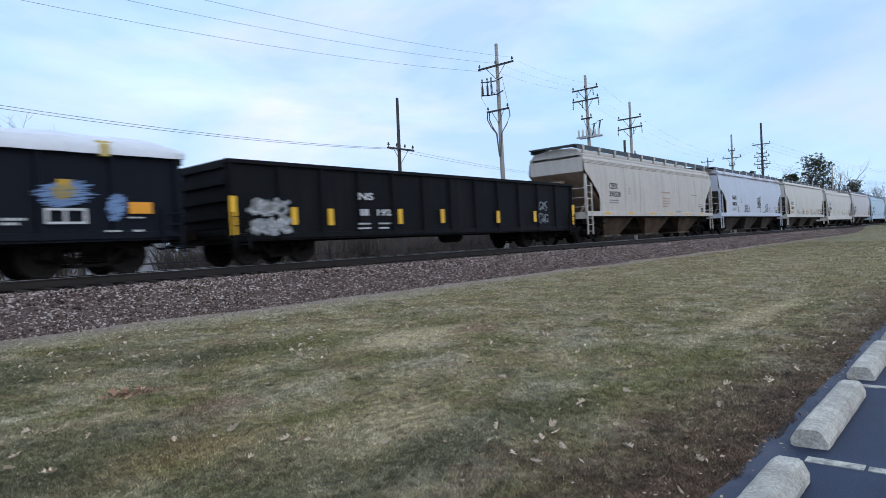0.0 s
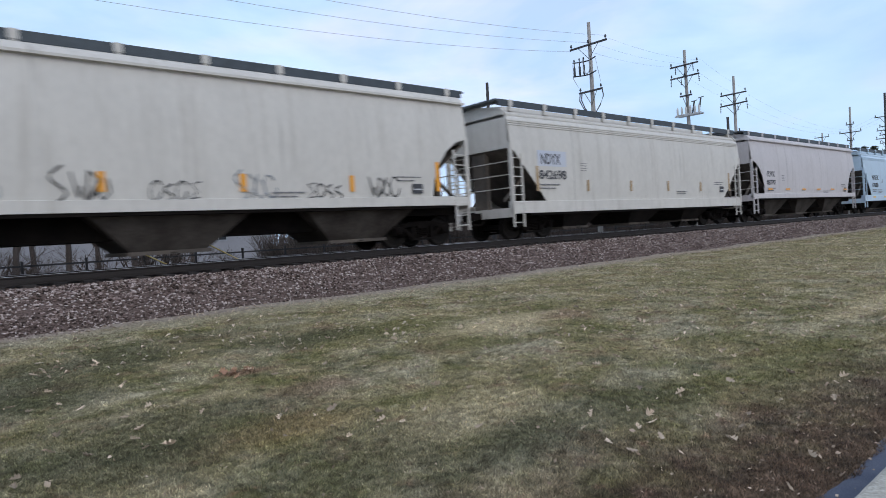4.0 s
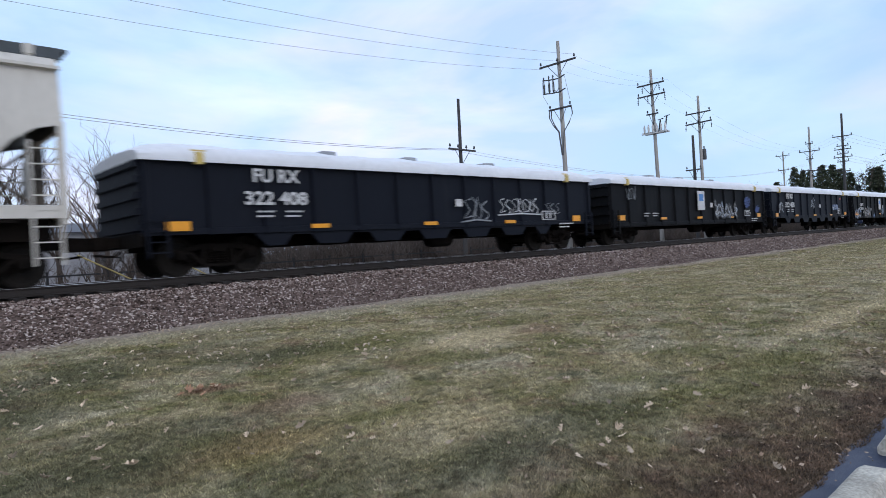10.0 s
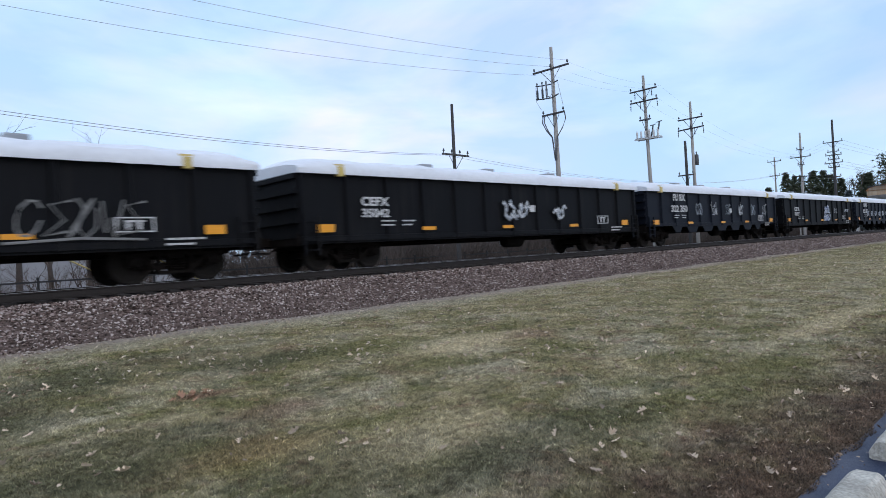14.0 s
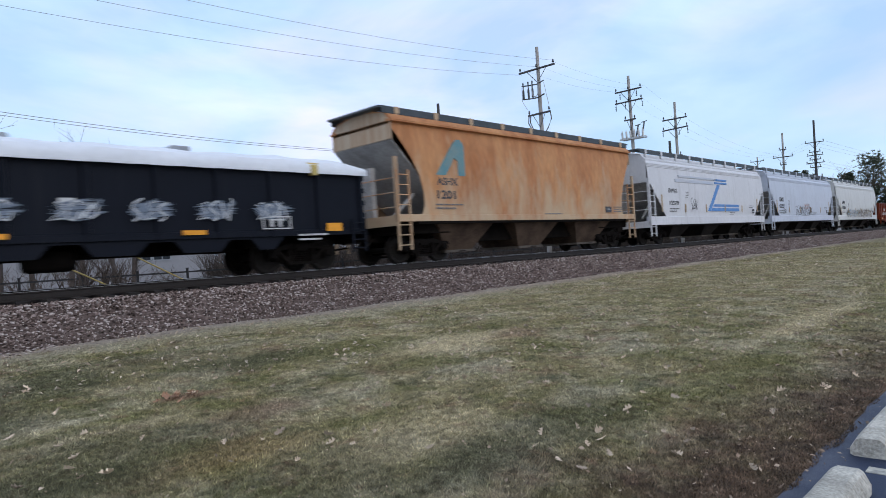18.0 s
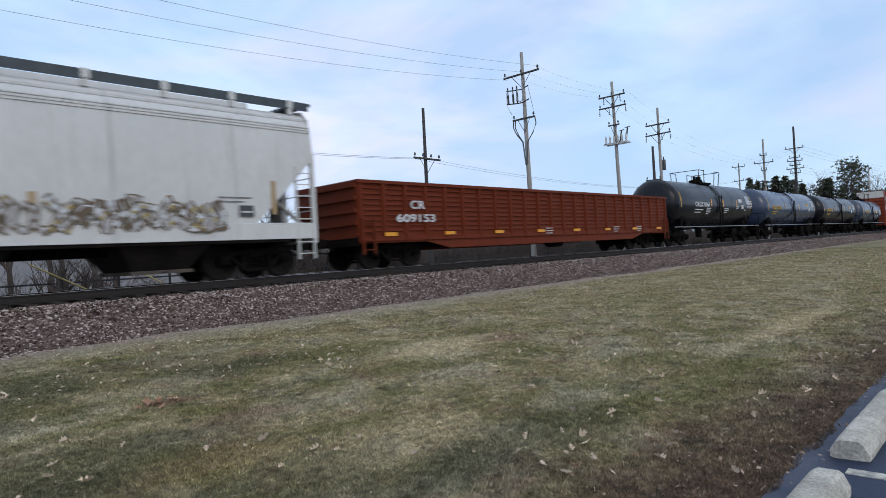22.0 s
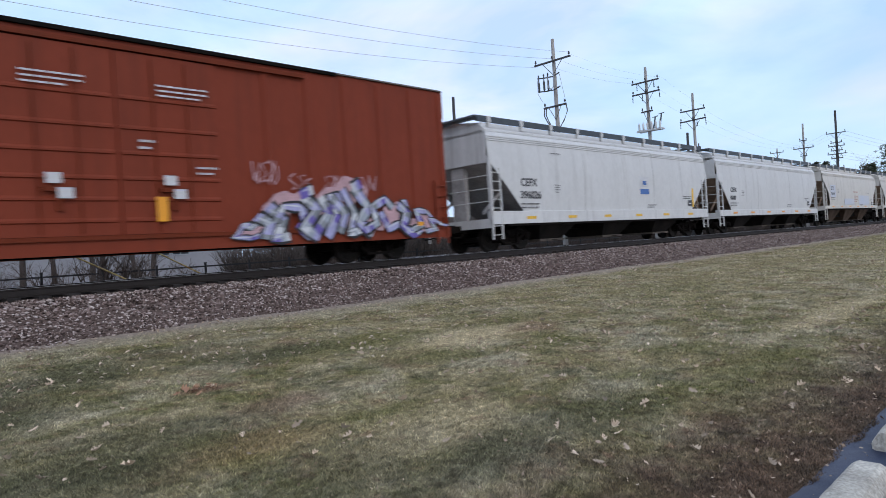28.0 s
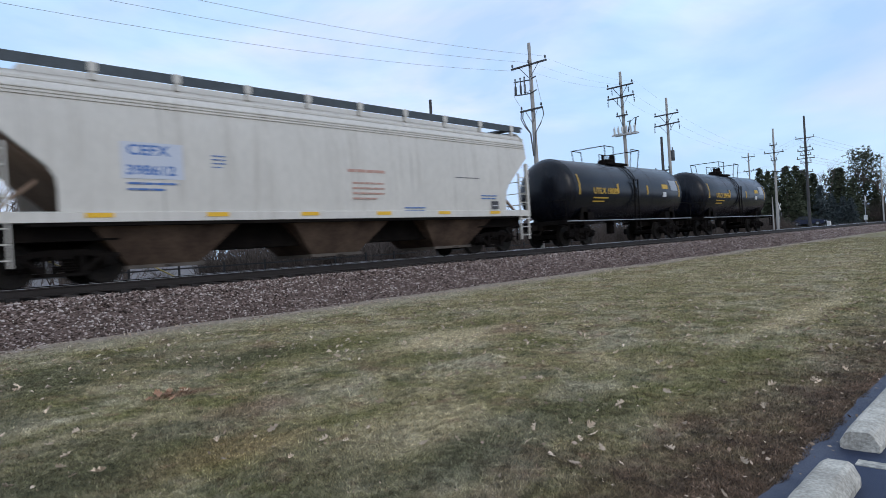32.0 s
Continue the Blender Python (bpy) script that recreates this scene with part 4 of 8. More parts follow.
def pole(name, x, y, top, lean=0.0, arms=(), radius=0.16, wood="polewood", label="", foot=0.3, extra=None):
    """arms: (height below the top, half length, turn in degrees, tilt in degrees, insulators)."""
    ob = thing(name, label, "utility pole", "utility poles beyond the track", pose(x, y, foot, 0, lean, 0))
    h = top - foot
    bm = bmesh.new()
    tube(bm, [(0, 0, -0.3), (0, 0, h * 0.5), (0.02, 0, h)], radius * 0.95, 10, radius * 0.55)
    part("post", bm, M[wood], ob, smooth=0.9)
    for down, half, turn, tilt, count in arms:
        m = pose(0, 0, h - down, 0, tilt, turn)
        bm = bmesh.new()
        box(bm, -half, half, -0.19, -0.10, -0.045, 0.045)
        bmesh.ops.transform(bm, matrix=m, verts=bm.verts)
        arm = part("crossarm", bm, M["poledark"], ob)
        bm = bmesh.new()
        for s in (-1, 1):
            tube(bm, [(s * min(half * 0.55, 0.7), -0.15, -0.03), (0, -0.12, -0.75)], 0.018, 4)
        bmesh.ops.transform(bm, matrix=m, verts=bm.verts)
        part("brace", bm, M["iron"], arm)
        for i in range(count):
            px = -half + 0.08 + (2 * half - 0.16) * i / max(count - 1, 1)
            bm = bmesh.new()
            lathe(bm, [(0.015, 0.05), (0.02, 0.12), (0.06, 0.13), (0.06, 0.18), (0.04, 0.2), (0.05, 0.24), (0.02, 0.28)], "z", (px, -0.145, 0), 8)
            bmesh.ops.transform(bm, matrix=m, verts=bm.verts)
            part("insulator", bm, M["iron"], arm)
    if extra:
        extra(ob, h)
    return ob


def cans(ob, h, at, offsets, size=0.2, tall=0.75):
    for dx, dy in offsets:
        bm = bmesh.new()
        lathe(bm, [(size * 0.9, at - tall / 2), (size, at - tall / 2 + 0.04), (size, at + tall / 2 - 0.05), (size * 0.8, at + tall / 2), (0.04, at + tall / 2 + 0.02), (0.05, at + tall / 2 + 0.22)], "z", (dx, dy, 0), 12)
        part("transformer_can", bm, M["iron"], ob, "grey cylindrical line equipment", smooth=0.6)


def hang_strings(down, spots):
    """Dead-end insulators that hang below an arm."""
    def put(ob, h):
        for y in spots:
            bm = bmesh.new()
            tube(bm, [(-0.15, y, h - down), (-0.15, y * 1.03, h - down - 0.5)], 0.022, 5)
            for k in range(3):
                lathe(bm, [(0.02, -0.02), (0.06, 0.0), (0.02, 0.02)], "z", (-0.15, y * 1.03, h - down - 0.22 - 0.12 * k), 8)
            part("hanging_insulator", bm, M["iron"], ob)
    return put


def cutouts(ob, h):
    for z in (h - 2.1, h - 2.85):
        bm = bmesh.new()
        tube(bm, [(-0.24, 1.0, z + 0.08), (-0.3, 0.5, z), (-0.3, -0.1, z - 0.04), (-0.24, -0.5, z + 0.1)], 0.035, 6)
        part("switch_frame", bm, M["iron"], ob, "bowed steel bar of the fuse switches")
    for y in (0.22, 0.5, 0.85):
        bm = bmesh.new()
        lathe(bm, [(0.03, h - 2.85), (0.06, h - 2.75), (0.06, h - 2.35), (0.03, h - 2.25), (0.03, h - 2.0), (0.05, h - 1.95), (0.03, h - 1.88)], "z", (-0.33, y, 0), 8)
        part("fuse_switch", bm, M["iron"], ob)
    bm = bmesh.new()
    tube(bm, [(-0.33, 0.25, h - 2.0), (-0.38, 0.2, h - 2.7), (-0.38, 0.0, h - 2.85), (-0.36, -0.16, h - 2.7), (-0.33, -0.18, h - 2.0)], 0.035, 6)
    part("jumper_loop", bm, M["insul"], ob, "pale looped jumper cable")
    for y0, y1 in ((1.0, 0.75), (-0.5, -0.72)):
        bm = bmesh.new()
        tube(bm, [(-0.25, y0, h - 2.1), (-0.3, (y0 + y1) * 0.56, h - 2.9), (-0.2, y1, h - 3.4)], 0.011, 4)
        part("jumper_wire", bm, M["linewire"], ob)
    z = h - 3.75
    for s, y in ((1, 0.72), (1, 0.6), (-1, 0.72)):
        bm = bmesh.new()
        y *= s
        tube(bm, [(-0.12, y, z), (-0.12, y * 1.08, z - 0.4), (-0.12, y * 0.75, z - 0.85), (-0.14, y * 0.25, z - 1.3), (-0.17, y * 0.05, z - 2.6)], 0.032, 5)
        part("riser_cable", bm, M["wire"], ob)


def platform(ob, h):
    z = h - 4.3
    bm = bmesh.new()
    box(bm, -0.3, -0.2, -0.95, 0.8, z - 0.035, z + 0.035)
    box(bm, 0.2, 0.3, -0.95, 0.8, z - 0.035, z + 0.035)
    for i in range(7):
        box(bm, -0.3, 0.3, -0.9 + 0.26 * i, -0.8 + 0.26 * i, z + 0.06, z + 0.1)
    rack = part("equipment_rack", bm, M["white_paint"], ob, "pale steel rack for line regulators")
    for i in range(6):
        bm = bmesh.new()
        y = -0.85 + 0.3 * i
        lathe(bm, [(0.06, z + 0.1), (0.07, z + 0.15), (0.07, z + 0.5), (0.03, z + 0.55), (0.03, z + 0.62)], "z", (-0.15, y, 0), 8)
        part("regulator", bm, M["white_paint"], rack)
    for y, up in ((-0.3, 0.85), (-0.75, 1.0)):
        bm = bmesh.new()
        tube(bm, [(0, y, z + 0.1), (0, y - 0.18, z + up)], 0.05, 6)
        tube(bm, [(0, y - 0.38, z + up + 0.05), (0, y + 0.02, z + up)], 0.03, 5)
        part("switch_arm", bm, M["iron"], rack)


AT = -90
pole("utility_pole", 29.9, 20.8, 12.65, -0.4, ((1.25, 1.2, AT, 0, 3), (3.75, 0.75, AT, 0, 2)), 0.165, label="tall grey wooden utility pole with slanted crossarm and risers", extra=cutouts)
pole("utility_pole", 41.0, 21.0, 12.75, -1.6, ((1.0, 0.98, AT, 0, 3), (1.75, 1.0, AT, 0, 3), (3.0, 0.42, AT, 0, 2)), 0.16, label="weathered utility pole carrying a rack of regulators", extra=lambda ob, h: (platform(ob, h), hang_strings(1.75, (-0.95, 0.25, 0.95))(ob, h), hang_strings(1.0, (-0.6, 0.6))(ob, h)))
pole("utility_pole", 47.8, 21.0, 11.85, -0.2, ((1.3, 0.95, AT, 0, 2), (2.05, 1.0, AT, -2, 3)), 0.155, label="grey utility pole with two crossarms", extra=lambda ob, h: (hang_strings(2.05, (-0.95, -0.3, 0.95))(ob, h), cans(ob, h, h - 4.4, ((0.35, -0.1),), 0.15, 0.8)))
pole("utility_pole", 47.4, 21.4, 8.9, 0.0, ((2.6, 0.6, AT, 0, 2),), 0.16, "poledark", label="short dark wooden pole stub")
pole("utility_pole", 24.6, 23.8, 9.45, 0.6, ((2.75, 1.0, 0, 0, 4), (4.4, 0.9, 0, 0, 2)), 0.14, "poledark", label="thin dark wooden pole with a low crossarm")
pole("utility_pole", 79.0, 22.6, 12.6, 1.0, ((1.9, 0.4, AT, 0, 2), (2.75, 1.05, AT, 0, 3), (3.6, 0.35, AT, 0, 2), (4.9, 0.95, AT, 5, 2)), 0.17, label="slender far utility pole with crossarms")
pole("utility_pole", 84.0, 20.6, 14.2, 0.9, ((2.6, 1.0, AT, 0, 3), (3.7, 0.6, AT, 0, 2), (4.1, 0.85, AT, 0, 3), (4.6, 0.6, AT, 0, 2), (5.0, 0.95, AT, 0, 3), (5.5, 0.6, AT, 0, 2), (6.6, 0.7, AT, 0, 2)), 0.2, "poledark", label="tall dark utility pole with many crossarms")
pole("utility_pole", 96.0, 30.8, 12.1, 0.4, ((0.6, 0.9, AT, 0, 3), (2.6, 0.7, AT, 0, 2)), 0.15, label="far thin utility pole")


def wire(pts, sag, radius=0.012, name="overhead_wire", label="thin dark overhead line wire"):
    a, b = Vector(pts[0]), Vector(pts[1])
    n = 24
    bm = bmesh.new()
    tube(bm, [a.lerp(b, i / n) - Vector((0, 0, sag * 4 * (i / n) * (1 - i / n))) for i in range(n + 1)], radius, 4)
    solid(name, bm, M["linewire"], label, "wire", "overhead wires")


for y, z, w in ((21.95, 11.35, 11.4), (20.95, 11.6, 11.85), (19.7, 11.65, 12.0)):
    wire(((29.9, y, z), (-28.5, y, w)), 1.92, 0.0065)
for dz, dy in ((0.0, 0.0), (0.06, 0.7)):
    wire(((24.6, 23.75 + dy, 6.75 + dz), (-2.0, 22.5 + dy, 6.98 + dz)), 0.5, 0.009)
    wire(((24.6, 23.75 + dy, 6.75 + dz), (79, 22.5 + dy, 8.4 + dz)), 1.5, 0.007)
for off in (-1.0, 0, 1.0):
    wire(((29.9, 20.8 - off, 11.6), (41.0, 21 - off, 11.9)), 0.25, 0.0035)
    wire(((41.0, 21 - off, 11.9), (47.8, 21 - off, 10.6)), 0.15, 0.0035)
    wire(((47.8, 21 - off, 10.3), (79.0, 22.6 - off, 9.95)), 0.8, 0.004)
    wire(((79.0, 22.6 - off, 9.95), (84.0, 20.6 - off, 11.7)), 0.1, 0.006)
    wire(((84.0, 20.6 - off, 11.65), (190, 9 - off, 12.6)), 1.6, 0.009)
    wire(((84.0, 20.6 - off, 9.2), (190, 9 - off, 10.4)), 1.4, 0.009)
pole("utility_pole", -28.5, 20.8, 12.4, 0, ((0.95, 1.25, AT, 0, 3),), 0.18, label="grey wooden utility pole carrying three line wires")
pole("utility_pole", -2.0, 22.5, 8.4, 0, ((1.0, 0.9, AT, 0, 3),), 0.14, "poledark", label="thin dark wooden pole with a crossarm")
pole("utility_pole", 190, 9, 13.2, 0, ((0.6, 1.2, AT, 0, 3), (2.8, 1.2, AT, 0, 3)), 0.2, "poledark", label="far dark utility pole", foot=1.0)

# yellow guards on the guy wires
for x, z in ((7.5, 1.1), (9.95, 1.08)):
    ob = thing("guy_wire", "yellow plastic guard on an anchored guy wire", "guy wire", "guy wires beyond the track")
    d = Vector((-0.87, 0.0, 0.49))
    a = Vector((x, 21.6, z - 0.25))
    bm = bmesh.new()
    tube(bm, [a, a + d * 2.3], 0.024, 8)
    part("guard", bm, M["guard"], ob)
    bm = bmesh.new()
    tube(bm, [a - d * 0.6, a + d * 26], 0.008, 4)
    part("cable", bm, M["wire"], ob)

# ---- fence beyond the track ----
fence = thing("rail_fence", "low black metal rail fence beyond the track", "fence", m=pose(0, 25.0, 0.35))
for i in range(26):
    def post_mesh():
        bm = bmesh.new()
        box(bm, -0.035, 0.035, -0.035, 0.035, -0.1, 1.12)
        box(bm, -0.045, 0.045, -0.045, 0.045, 1.12, 1.16)
        return mesh_of(bm, "fence_post", M["fence"])
    part("fence_post", kept("fpost", post_mesh), None, fence).location = (-6 + 1.9 * i, 0, 0)
for z in (1.0, 0.25):
    bm = bmesh.new()
    box(bm, -7, 43, -0.02, 0.02, z - 0.03, z + 0.03)
    part("fence_rail", bm, M["fence"], fence)

# ---- bare shrubs and trees ----


def grow(bm, p, d, length, radius, depth, r, sides=3, spread=0.6, kids=(2, 4), up=0.15):
    n = 3
    pts = [p]
    q, e = Vector(p), Vector(d)
    for i in range(n):
        e = (e + Vector((r.gauss(0, 0.14), r.gauss(0, 0.14), r.gauss(0, 0.08) + up * 0.3))).normalized()
        q = q + e * length / n
        pts.append(q.copy())
    tube(bm, pts, radius, sides, radius * 0.5)
    if depth:
        for k in range(r.randint(*kids)):
            t = r.uniform(0.35, 1.0)
            i = min(int(t * n), n - 1)
            at = Vector(pts[i]).lerp(Vector(pts[i + 1]), t * n - i)
            side = (e + Vector((r.gauss(0, spread), r.gauss(0, spread), r.gauss(0, spread * 0.5) + up))).normalized()
            grow(bm, at, side, length * r.uniform(0.5, 0.75), radius * 0.5, depth - 1, r, 3, spread, kids, up)


def shrub_meshes(seed, height, stems):
    r = random.Random(seed)
    bm = bmesh.new()
    for i in range(stems):
        a = r.uniform(0, math.tau)
        grow(bm, Vector((0.25 * math.cos(a), 0.25 * math.sin(a), -0.05)), Vector((0.5 * math.cos(a), 0.5 * math.sin(a), 1.0)).normalized(), height * r.uniform(0.45, 0.65), 0.022, 3, r, 3, 0.55, (2, 4))
    return mesh_of(bm, "crown", M["twig"])


def shrub(x, y, seed, size):
    ob = thing("bare_shrub", "leafless brown shrub with a tangle of twigs", "shrub", "bare shrubs beyond the track", pose(x, y, land(x, y), 0, 0, seed * 77) @ Matrix.Scale(size, 4))
    part("crown", kept(("shrub", seed % 5), lambda: shrub_meshes(seed % 5, 1.6, 9)), None, ob)


def bare_tree_meshes(seed):
    r = random.Random(100 + seed)
    bm = bmesh.new()
    tube(bm, [(0, 0, -0.2), (0.05, 0.02, 1.2), (0.0, 0.1, 2.4)], 0.12, 7, 0.085)
    trunk = mesh_of(bm, "trunk", M["bark"], 1.0)
    bm = bmesh.new()
    for i in range(7):
        a = r.uniform(0, math.tau)
        z = r.uniform(1.4, 2.4)
        grow(bm, Vector((0.02, 0.06, z)), Vector((0.6 * math.cos(a), 0.6 * math.sin(a), 1.1)).normalized(), r.uniform(1.6, 2.6), 0.05, 4, r, 4, 0.5, (2, 3))
    return trunk, mesh_of(bm, "crown", M["twig"])


def bare_tree(x, y, seed, size):
    ob = thing("bare_tree", "leafless deciduous tree with fine upright twigs", "tree", "bare trees beyond the track", pose(x, y, land(x, y), 0, 0, seed * 51) @ Matrix.Scale(size, 4))
    a, b = kept(("btree", seed % 4), lambda: bare_tree_meshes(seed % 4))
    part("trunk", a, None, ob)
    part("crown", b, None, ob)


for i in range(44):
    x = -2 + 0.95 * i + random.uniform(-0.4, 0.4)
    if 6.5 < x < 10.5 and i % 3:
        continue
    if x > 9 or i % 4:
        shrub(x, 22.3 + random.uniform(-0.6, 3.0), i, random.uniform(0.55, 0.95) * (0.8 if x < 15 else 1.0))
shrub(7.4, 23.0, 1, 1.5)
for i in range(16):
    shrub(-5 + 1.15 * i + random.uniform(-0.4, 0.4), 26.5 + random.uniform(-0.5, 6.0), i, random.uniform(0.9, 1.5))
for i, (x, y, s) in enumerate(((2.4, 28, 1.1), (4.6, 30, 1.0), (6.4, 27.5, 0.9), (9.0, 30.5, 1.1), (12.0, 33, 1.0), (-1.5, 30, 1.2), (0.8, 33, 1.25), (19.5, 34, 1.0), (22.5, 35, 1.05), (30, 36, 0.95), (-4, 29, 1.2), (1.6, 26.5, 0.9), (3.6, 27, 1.0), (5.6, 29, 1.1), (7.8, 28, 0.95), (10.4, 31, 1.0), (-0.4, 27.5, 0.95), (-2.6, 27, 1.0))):
    bare_tree(x, y, i, s)


def conifer_meshes(seed, kind):
    """Drooping boughs in loose whorls, each a spray of needle clumps."""
    r = random.Random(300 + seed)
    bm = bmesh.new()
    tube(bm, [(0, 0, -0.2), (0, 0, 5), (0, 0, 9.6)], 0.2, 7, 0.03)
    trunk = mesh_of(bm, "trunk", M["bark"], 1.0)
    bm = bmesh.new()
    for i in range(300):
        z = 0.35 + 9.5 * (i / 300) ** 0.85
        reach = (3.0 * (1 - z / 10.3) ** 0.95 + 0.05) * r.uniform(0.55, 1.2)
        a = r.uniform(0, math.tau)
        count = max(2, int(3.2 * reach))
        for j in range(count):
            t = (j + 0.8) / count
            p = Vector((math.cos(a) * reach * t, math.sin(a) * reach * t, z + (0.3 - 0.75 * t * t) * reach * 0.4))
            for k in range(5):
                q = p + Vector((r.gauss(0, 0.14), r.gauss(0, 0.14), r.gauss(0, 0.07)))
                s = r.uniform(0.2, 0.46)
                u = Vector((math.cos(a) + r.gauss(0, 0.7), math.sin(a) + r.gauss(0, 0.7), r.gauss(-0.25, 0.3))).normalized() * s
                w = Vector((r.gauss(0, 1), r.gauss(0, 1), r.gauss(0, 0.6))).normalized() * s * 0.4
                bm.faces.new([bm.verts.new(q - w), bm.verts.new(q + w), bm.verts.new(q + u)])
    me = bpy.data.meshes.new("crown")
    bm.to_mesh(me)
    bm.free()
    me.materials.append(M[kind])
    return trunk, me


def pine_meshes(seed):
    """A tall pine: bare lower trunk, spreading limbs that carry open clouds of needles."""
    r = random.Random(500 + seed)
    bm = bmesh.new()
    tube(bm, [(0, 0, -0.2), (0.1, 0, 4), (-0.05, 0.1, 8), (0.05, 0, 11.6)], 0.26, 8, 0.05)
    tips = []
    for i in range(46):
        z = 2.8 + 8.8 * (i / 46)
        a = i * 2.4 + r.uniform(-0.5, 0.5)
        reach = (2.9 * math.sin(math.pi * min((z - 1.5) / 11.5, 1)) ** 0.8 + 0.3) * r.uniform(0.55, 1.2)
        end = Vector((math.cos(a) * reach, math.sin(a) * reach, z + reach * r.uniform(0.05, 0.5)))
        tube(bm, [(0, 0, z), end * 0.55 + Vector((0, 0, z * 0.45)), end], 0.06, 4, 0.02)
        tips += [end, end * 0.72 + Vector((0, 0, z * 0.28 + 0.1)), end * 0.42 + Vector((0, 0, z * 0.58 + 0.15))]
    trunk = mesh_of(bm, "trunk", M["bark"], 1.0)
    bm = bmesh.new()
    for tip in tips:
        for c in range(5):
            mid = tip + Vector((r.gauss(0, 0.45), r.gauss(0, 0.45), r.gauss(0.1, 0.4)))
            for k in range(14):
                d = Vector((r.gauss(0, 1), r.gauss(0, 1), r.gauss(0.15, 0.6))).normalized()
                w = d.orthogonal().normalized() * 0.07
                q = mid + d * r.uniform(0, 0.12)
                bm.faces.new([bm.verts.new(q - w), bm.verts.new(q + w), bm.verts.new(q + d * r.uniform(0.25, 0.5))])
    me = bpy.data.meshes.new("crown")
    bm.to_mesh(me)
    bm.free()
    me.materials.append(M["needle"])
    return trunk, me


def pine(x, y, seed, size, wide=1.0):
    ob = thing("pine", "tall dark green pine with an open uneven crown", "tree", "evergreens beyond the crossing", pose(x, y, land(x, y), 0, 0, seed * 63) @ Matrix.Diagonal((size * wide, size * wide, size, 1)))
    a, b = kept(("pine", seed % 2), lambda: pine_meshes(seed % 2))
    part("trunk", a, None, ob)
    part("crown", b, None, ob)


def bearing(az, d):
    return d * math.sin(radians(az)), d * math.cos(radians(az))


def conifer(x, y, seed, size, wide=1.0, kind="needle", label="dark green conifer with a ragged crown"):
    ob = thing("conifer", label, "tree", "evergreens beyond the crossing", pose(x, y, land(x, y), 0, 0, seed * 63) @ Matrix.Diagonal((size * wide, size * wide, size, 1)))
    a, b = kept(("con", seed % 3, kind), lambda: conifer_meshes(seed % 3, kind))
    part("trunk", a, None, ob)
    part("crown", b, None, ob)


# bearing in degrees, distance, size, width
CONIFERS = ((71.1, 150, 0.85, 1.2), (71.7, 146, 0.98, 1.2), (72.3, 152, 0.9, 1.3), (72.95, 118, 1.02, 0.9), (73.5, 124, 1.0, 0.8), (74.0, 122, 0.98, 0.9), (74.8, 117, 1.0, 1.15), (75.5, 126, 1.06, 1.0), (76.0, 122, 0.95, 1.0), (76.6, 128, 0.92, 1.1), (78.35, 126, 0.95, 1.2), (79.2, 128, 0.78, 1.0), (80.6, 132, 0.62, 1.2), (82.3, 150, 0.72, 1.3))
for i, (az, d, size, wide) in enumerate(CONIFERS):
    conifer(*bearing(az, d), i, size, wide)
for i, (az, d, size, wide) in enumerate(((77.05, 121, 0.66, 1.15), (77.75, 123, 0.52, 1.2), (78.5, 122, 0.46, 1.2), (79.0, 122, 0.42, 1.3))):
    conifer(*bearing(az, d), i + 5, size, wide, "needle2", "blue-grey spruce with a broad skirt")
for i, (az, d, size, wide) in enumerate(((79.9, 134, 1.03, 0.85), (78.05, 136, 0.8, 0.8), (82.2, 150, 0.7, 0.9))):
    pine(*bearing(az, d), i, size, wide)
for i, (az, d, size) in enumerate(((77.6, 130, 1.75), (78.9, 132, 1.8), (81.0, 130, 1.7), (81.5, 134, 1.75), (80.6, 140, 1.6), (82.6, 165, 1.4), (83.1, 175, 1.5), (83.6, 165, 1.35), (84.1, 180, 1.5), (84.7, 170, 1.35), (85.3, 180, 1.4), (85.9, 185, 1.4), (86.6, 180, 1.3), (74.4, 130, 1.6), (76.3, 135, 1.7), (71.5, 140, 1.5), (70.6, 140, 1.4))):
    bare_tree(*bearing(az, d), i, size)


def brush(name, label, n, x0, x1, y0, y1, high, kind):
    """A thicket of thin stems."""
    x = rng.uniform(x0, x1, n)
    y = rng.uniform(y0, y1, n)
    tops = np.array([high * (0.75 + 0.5 * noise.noise((a * 0.35, b * 0.3, 4))) for a, b in zip(x, y)]) * rng.uniform(0.35, 1.0, n)
    foot = np.array([land(a, b) - 0.05 for a, b in zip(x, y)])
    lift = rng.random(n) * tops * 0.5
    lean = rng.normal(0, 0.33, (n, 2)) * tops[:, None]
    w = rng.uniform(0.006, 0.03, n)
    a = rng.uniform(0, math.tau, n)
    p = np.stack([x, y, foot + lift], 1)
    side = np.stack([np.cos(a) * w, np.sin(a) * w, 0 * w], 1)
    q = p + np.stack([lean[:, 0], lean[:, 1], tops - lift], 1)
    triangles(name, np.stack([p - side, p + side, q], 1).reshape(-1, 3), M[kind], label, "brush")


brush("brush_thicket", "dense grey-brown leafless brush beyond the fence", 120000, 15.0, 95, 26, 32, 3.3, "brush")
brush("crossing_thicket", "dense brown leafless brush beyond the crossing", 26000, 127, 146, 16, 42, 5.5, "brush")
brush("weeds", "low dry weeds along the far side of the track", 11000, 9, 95, 20.2, 23.5, 0.8, "brush")
brush("short_weeds", "sparse short weeds beyond the track", 5000, -8, 9, 20.6, 24, 0.45, "brush")
brush("far_brush", "thin leafless brush before the buildings", 5000, -14, 10, 40, 45, 1.2, "brush")


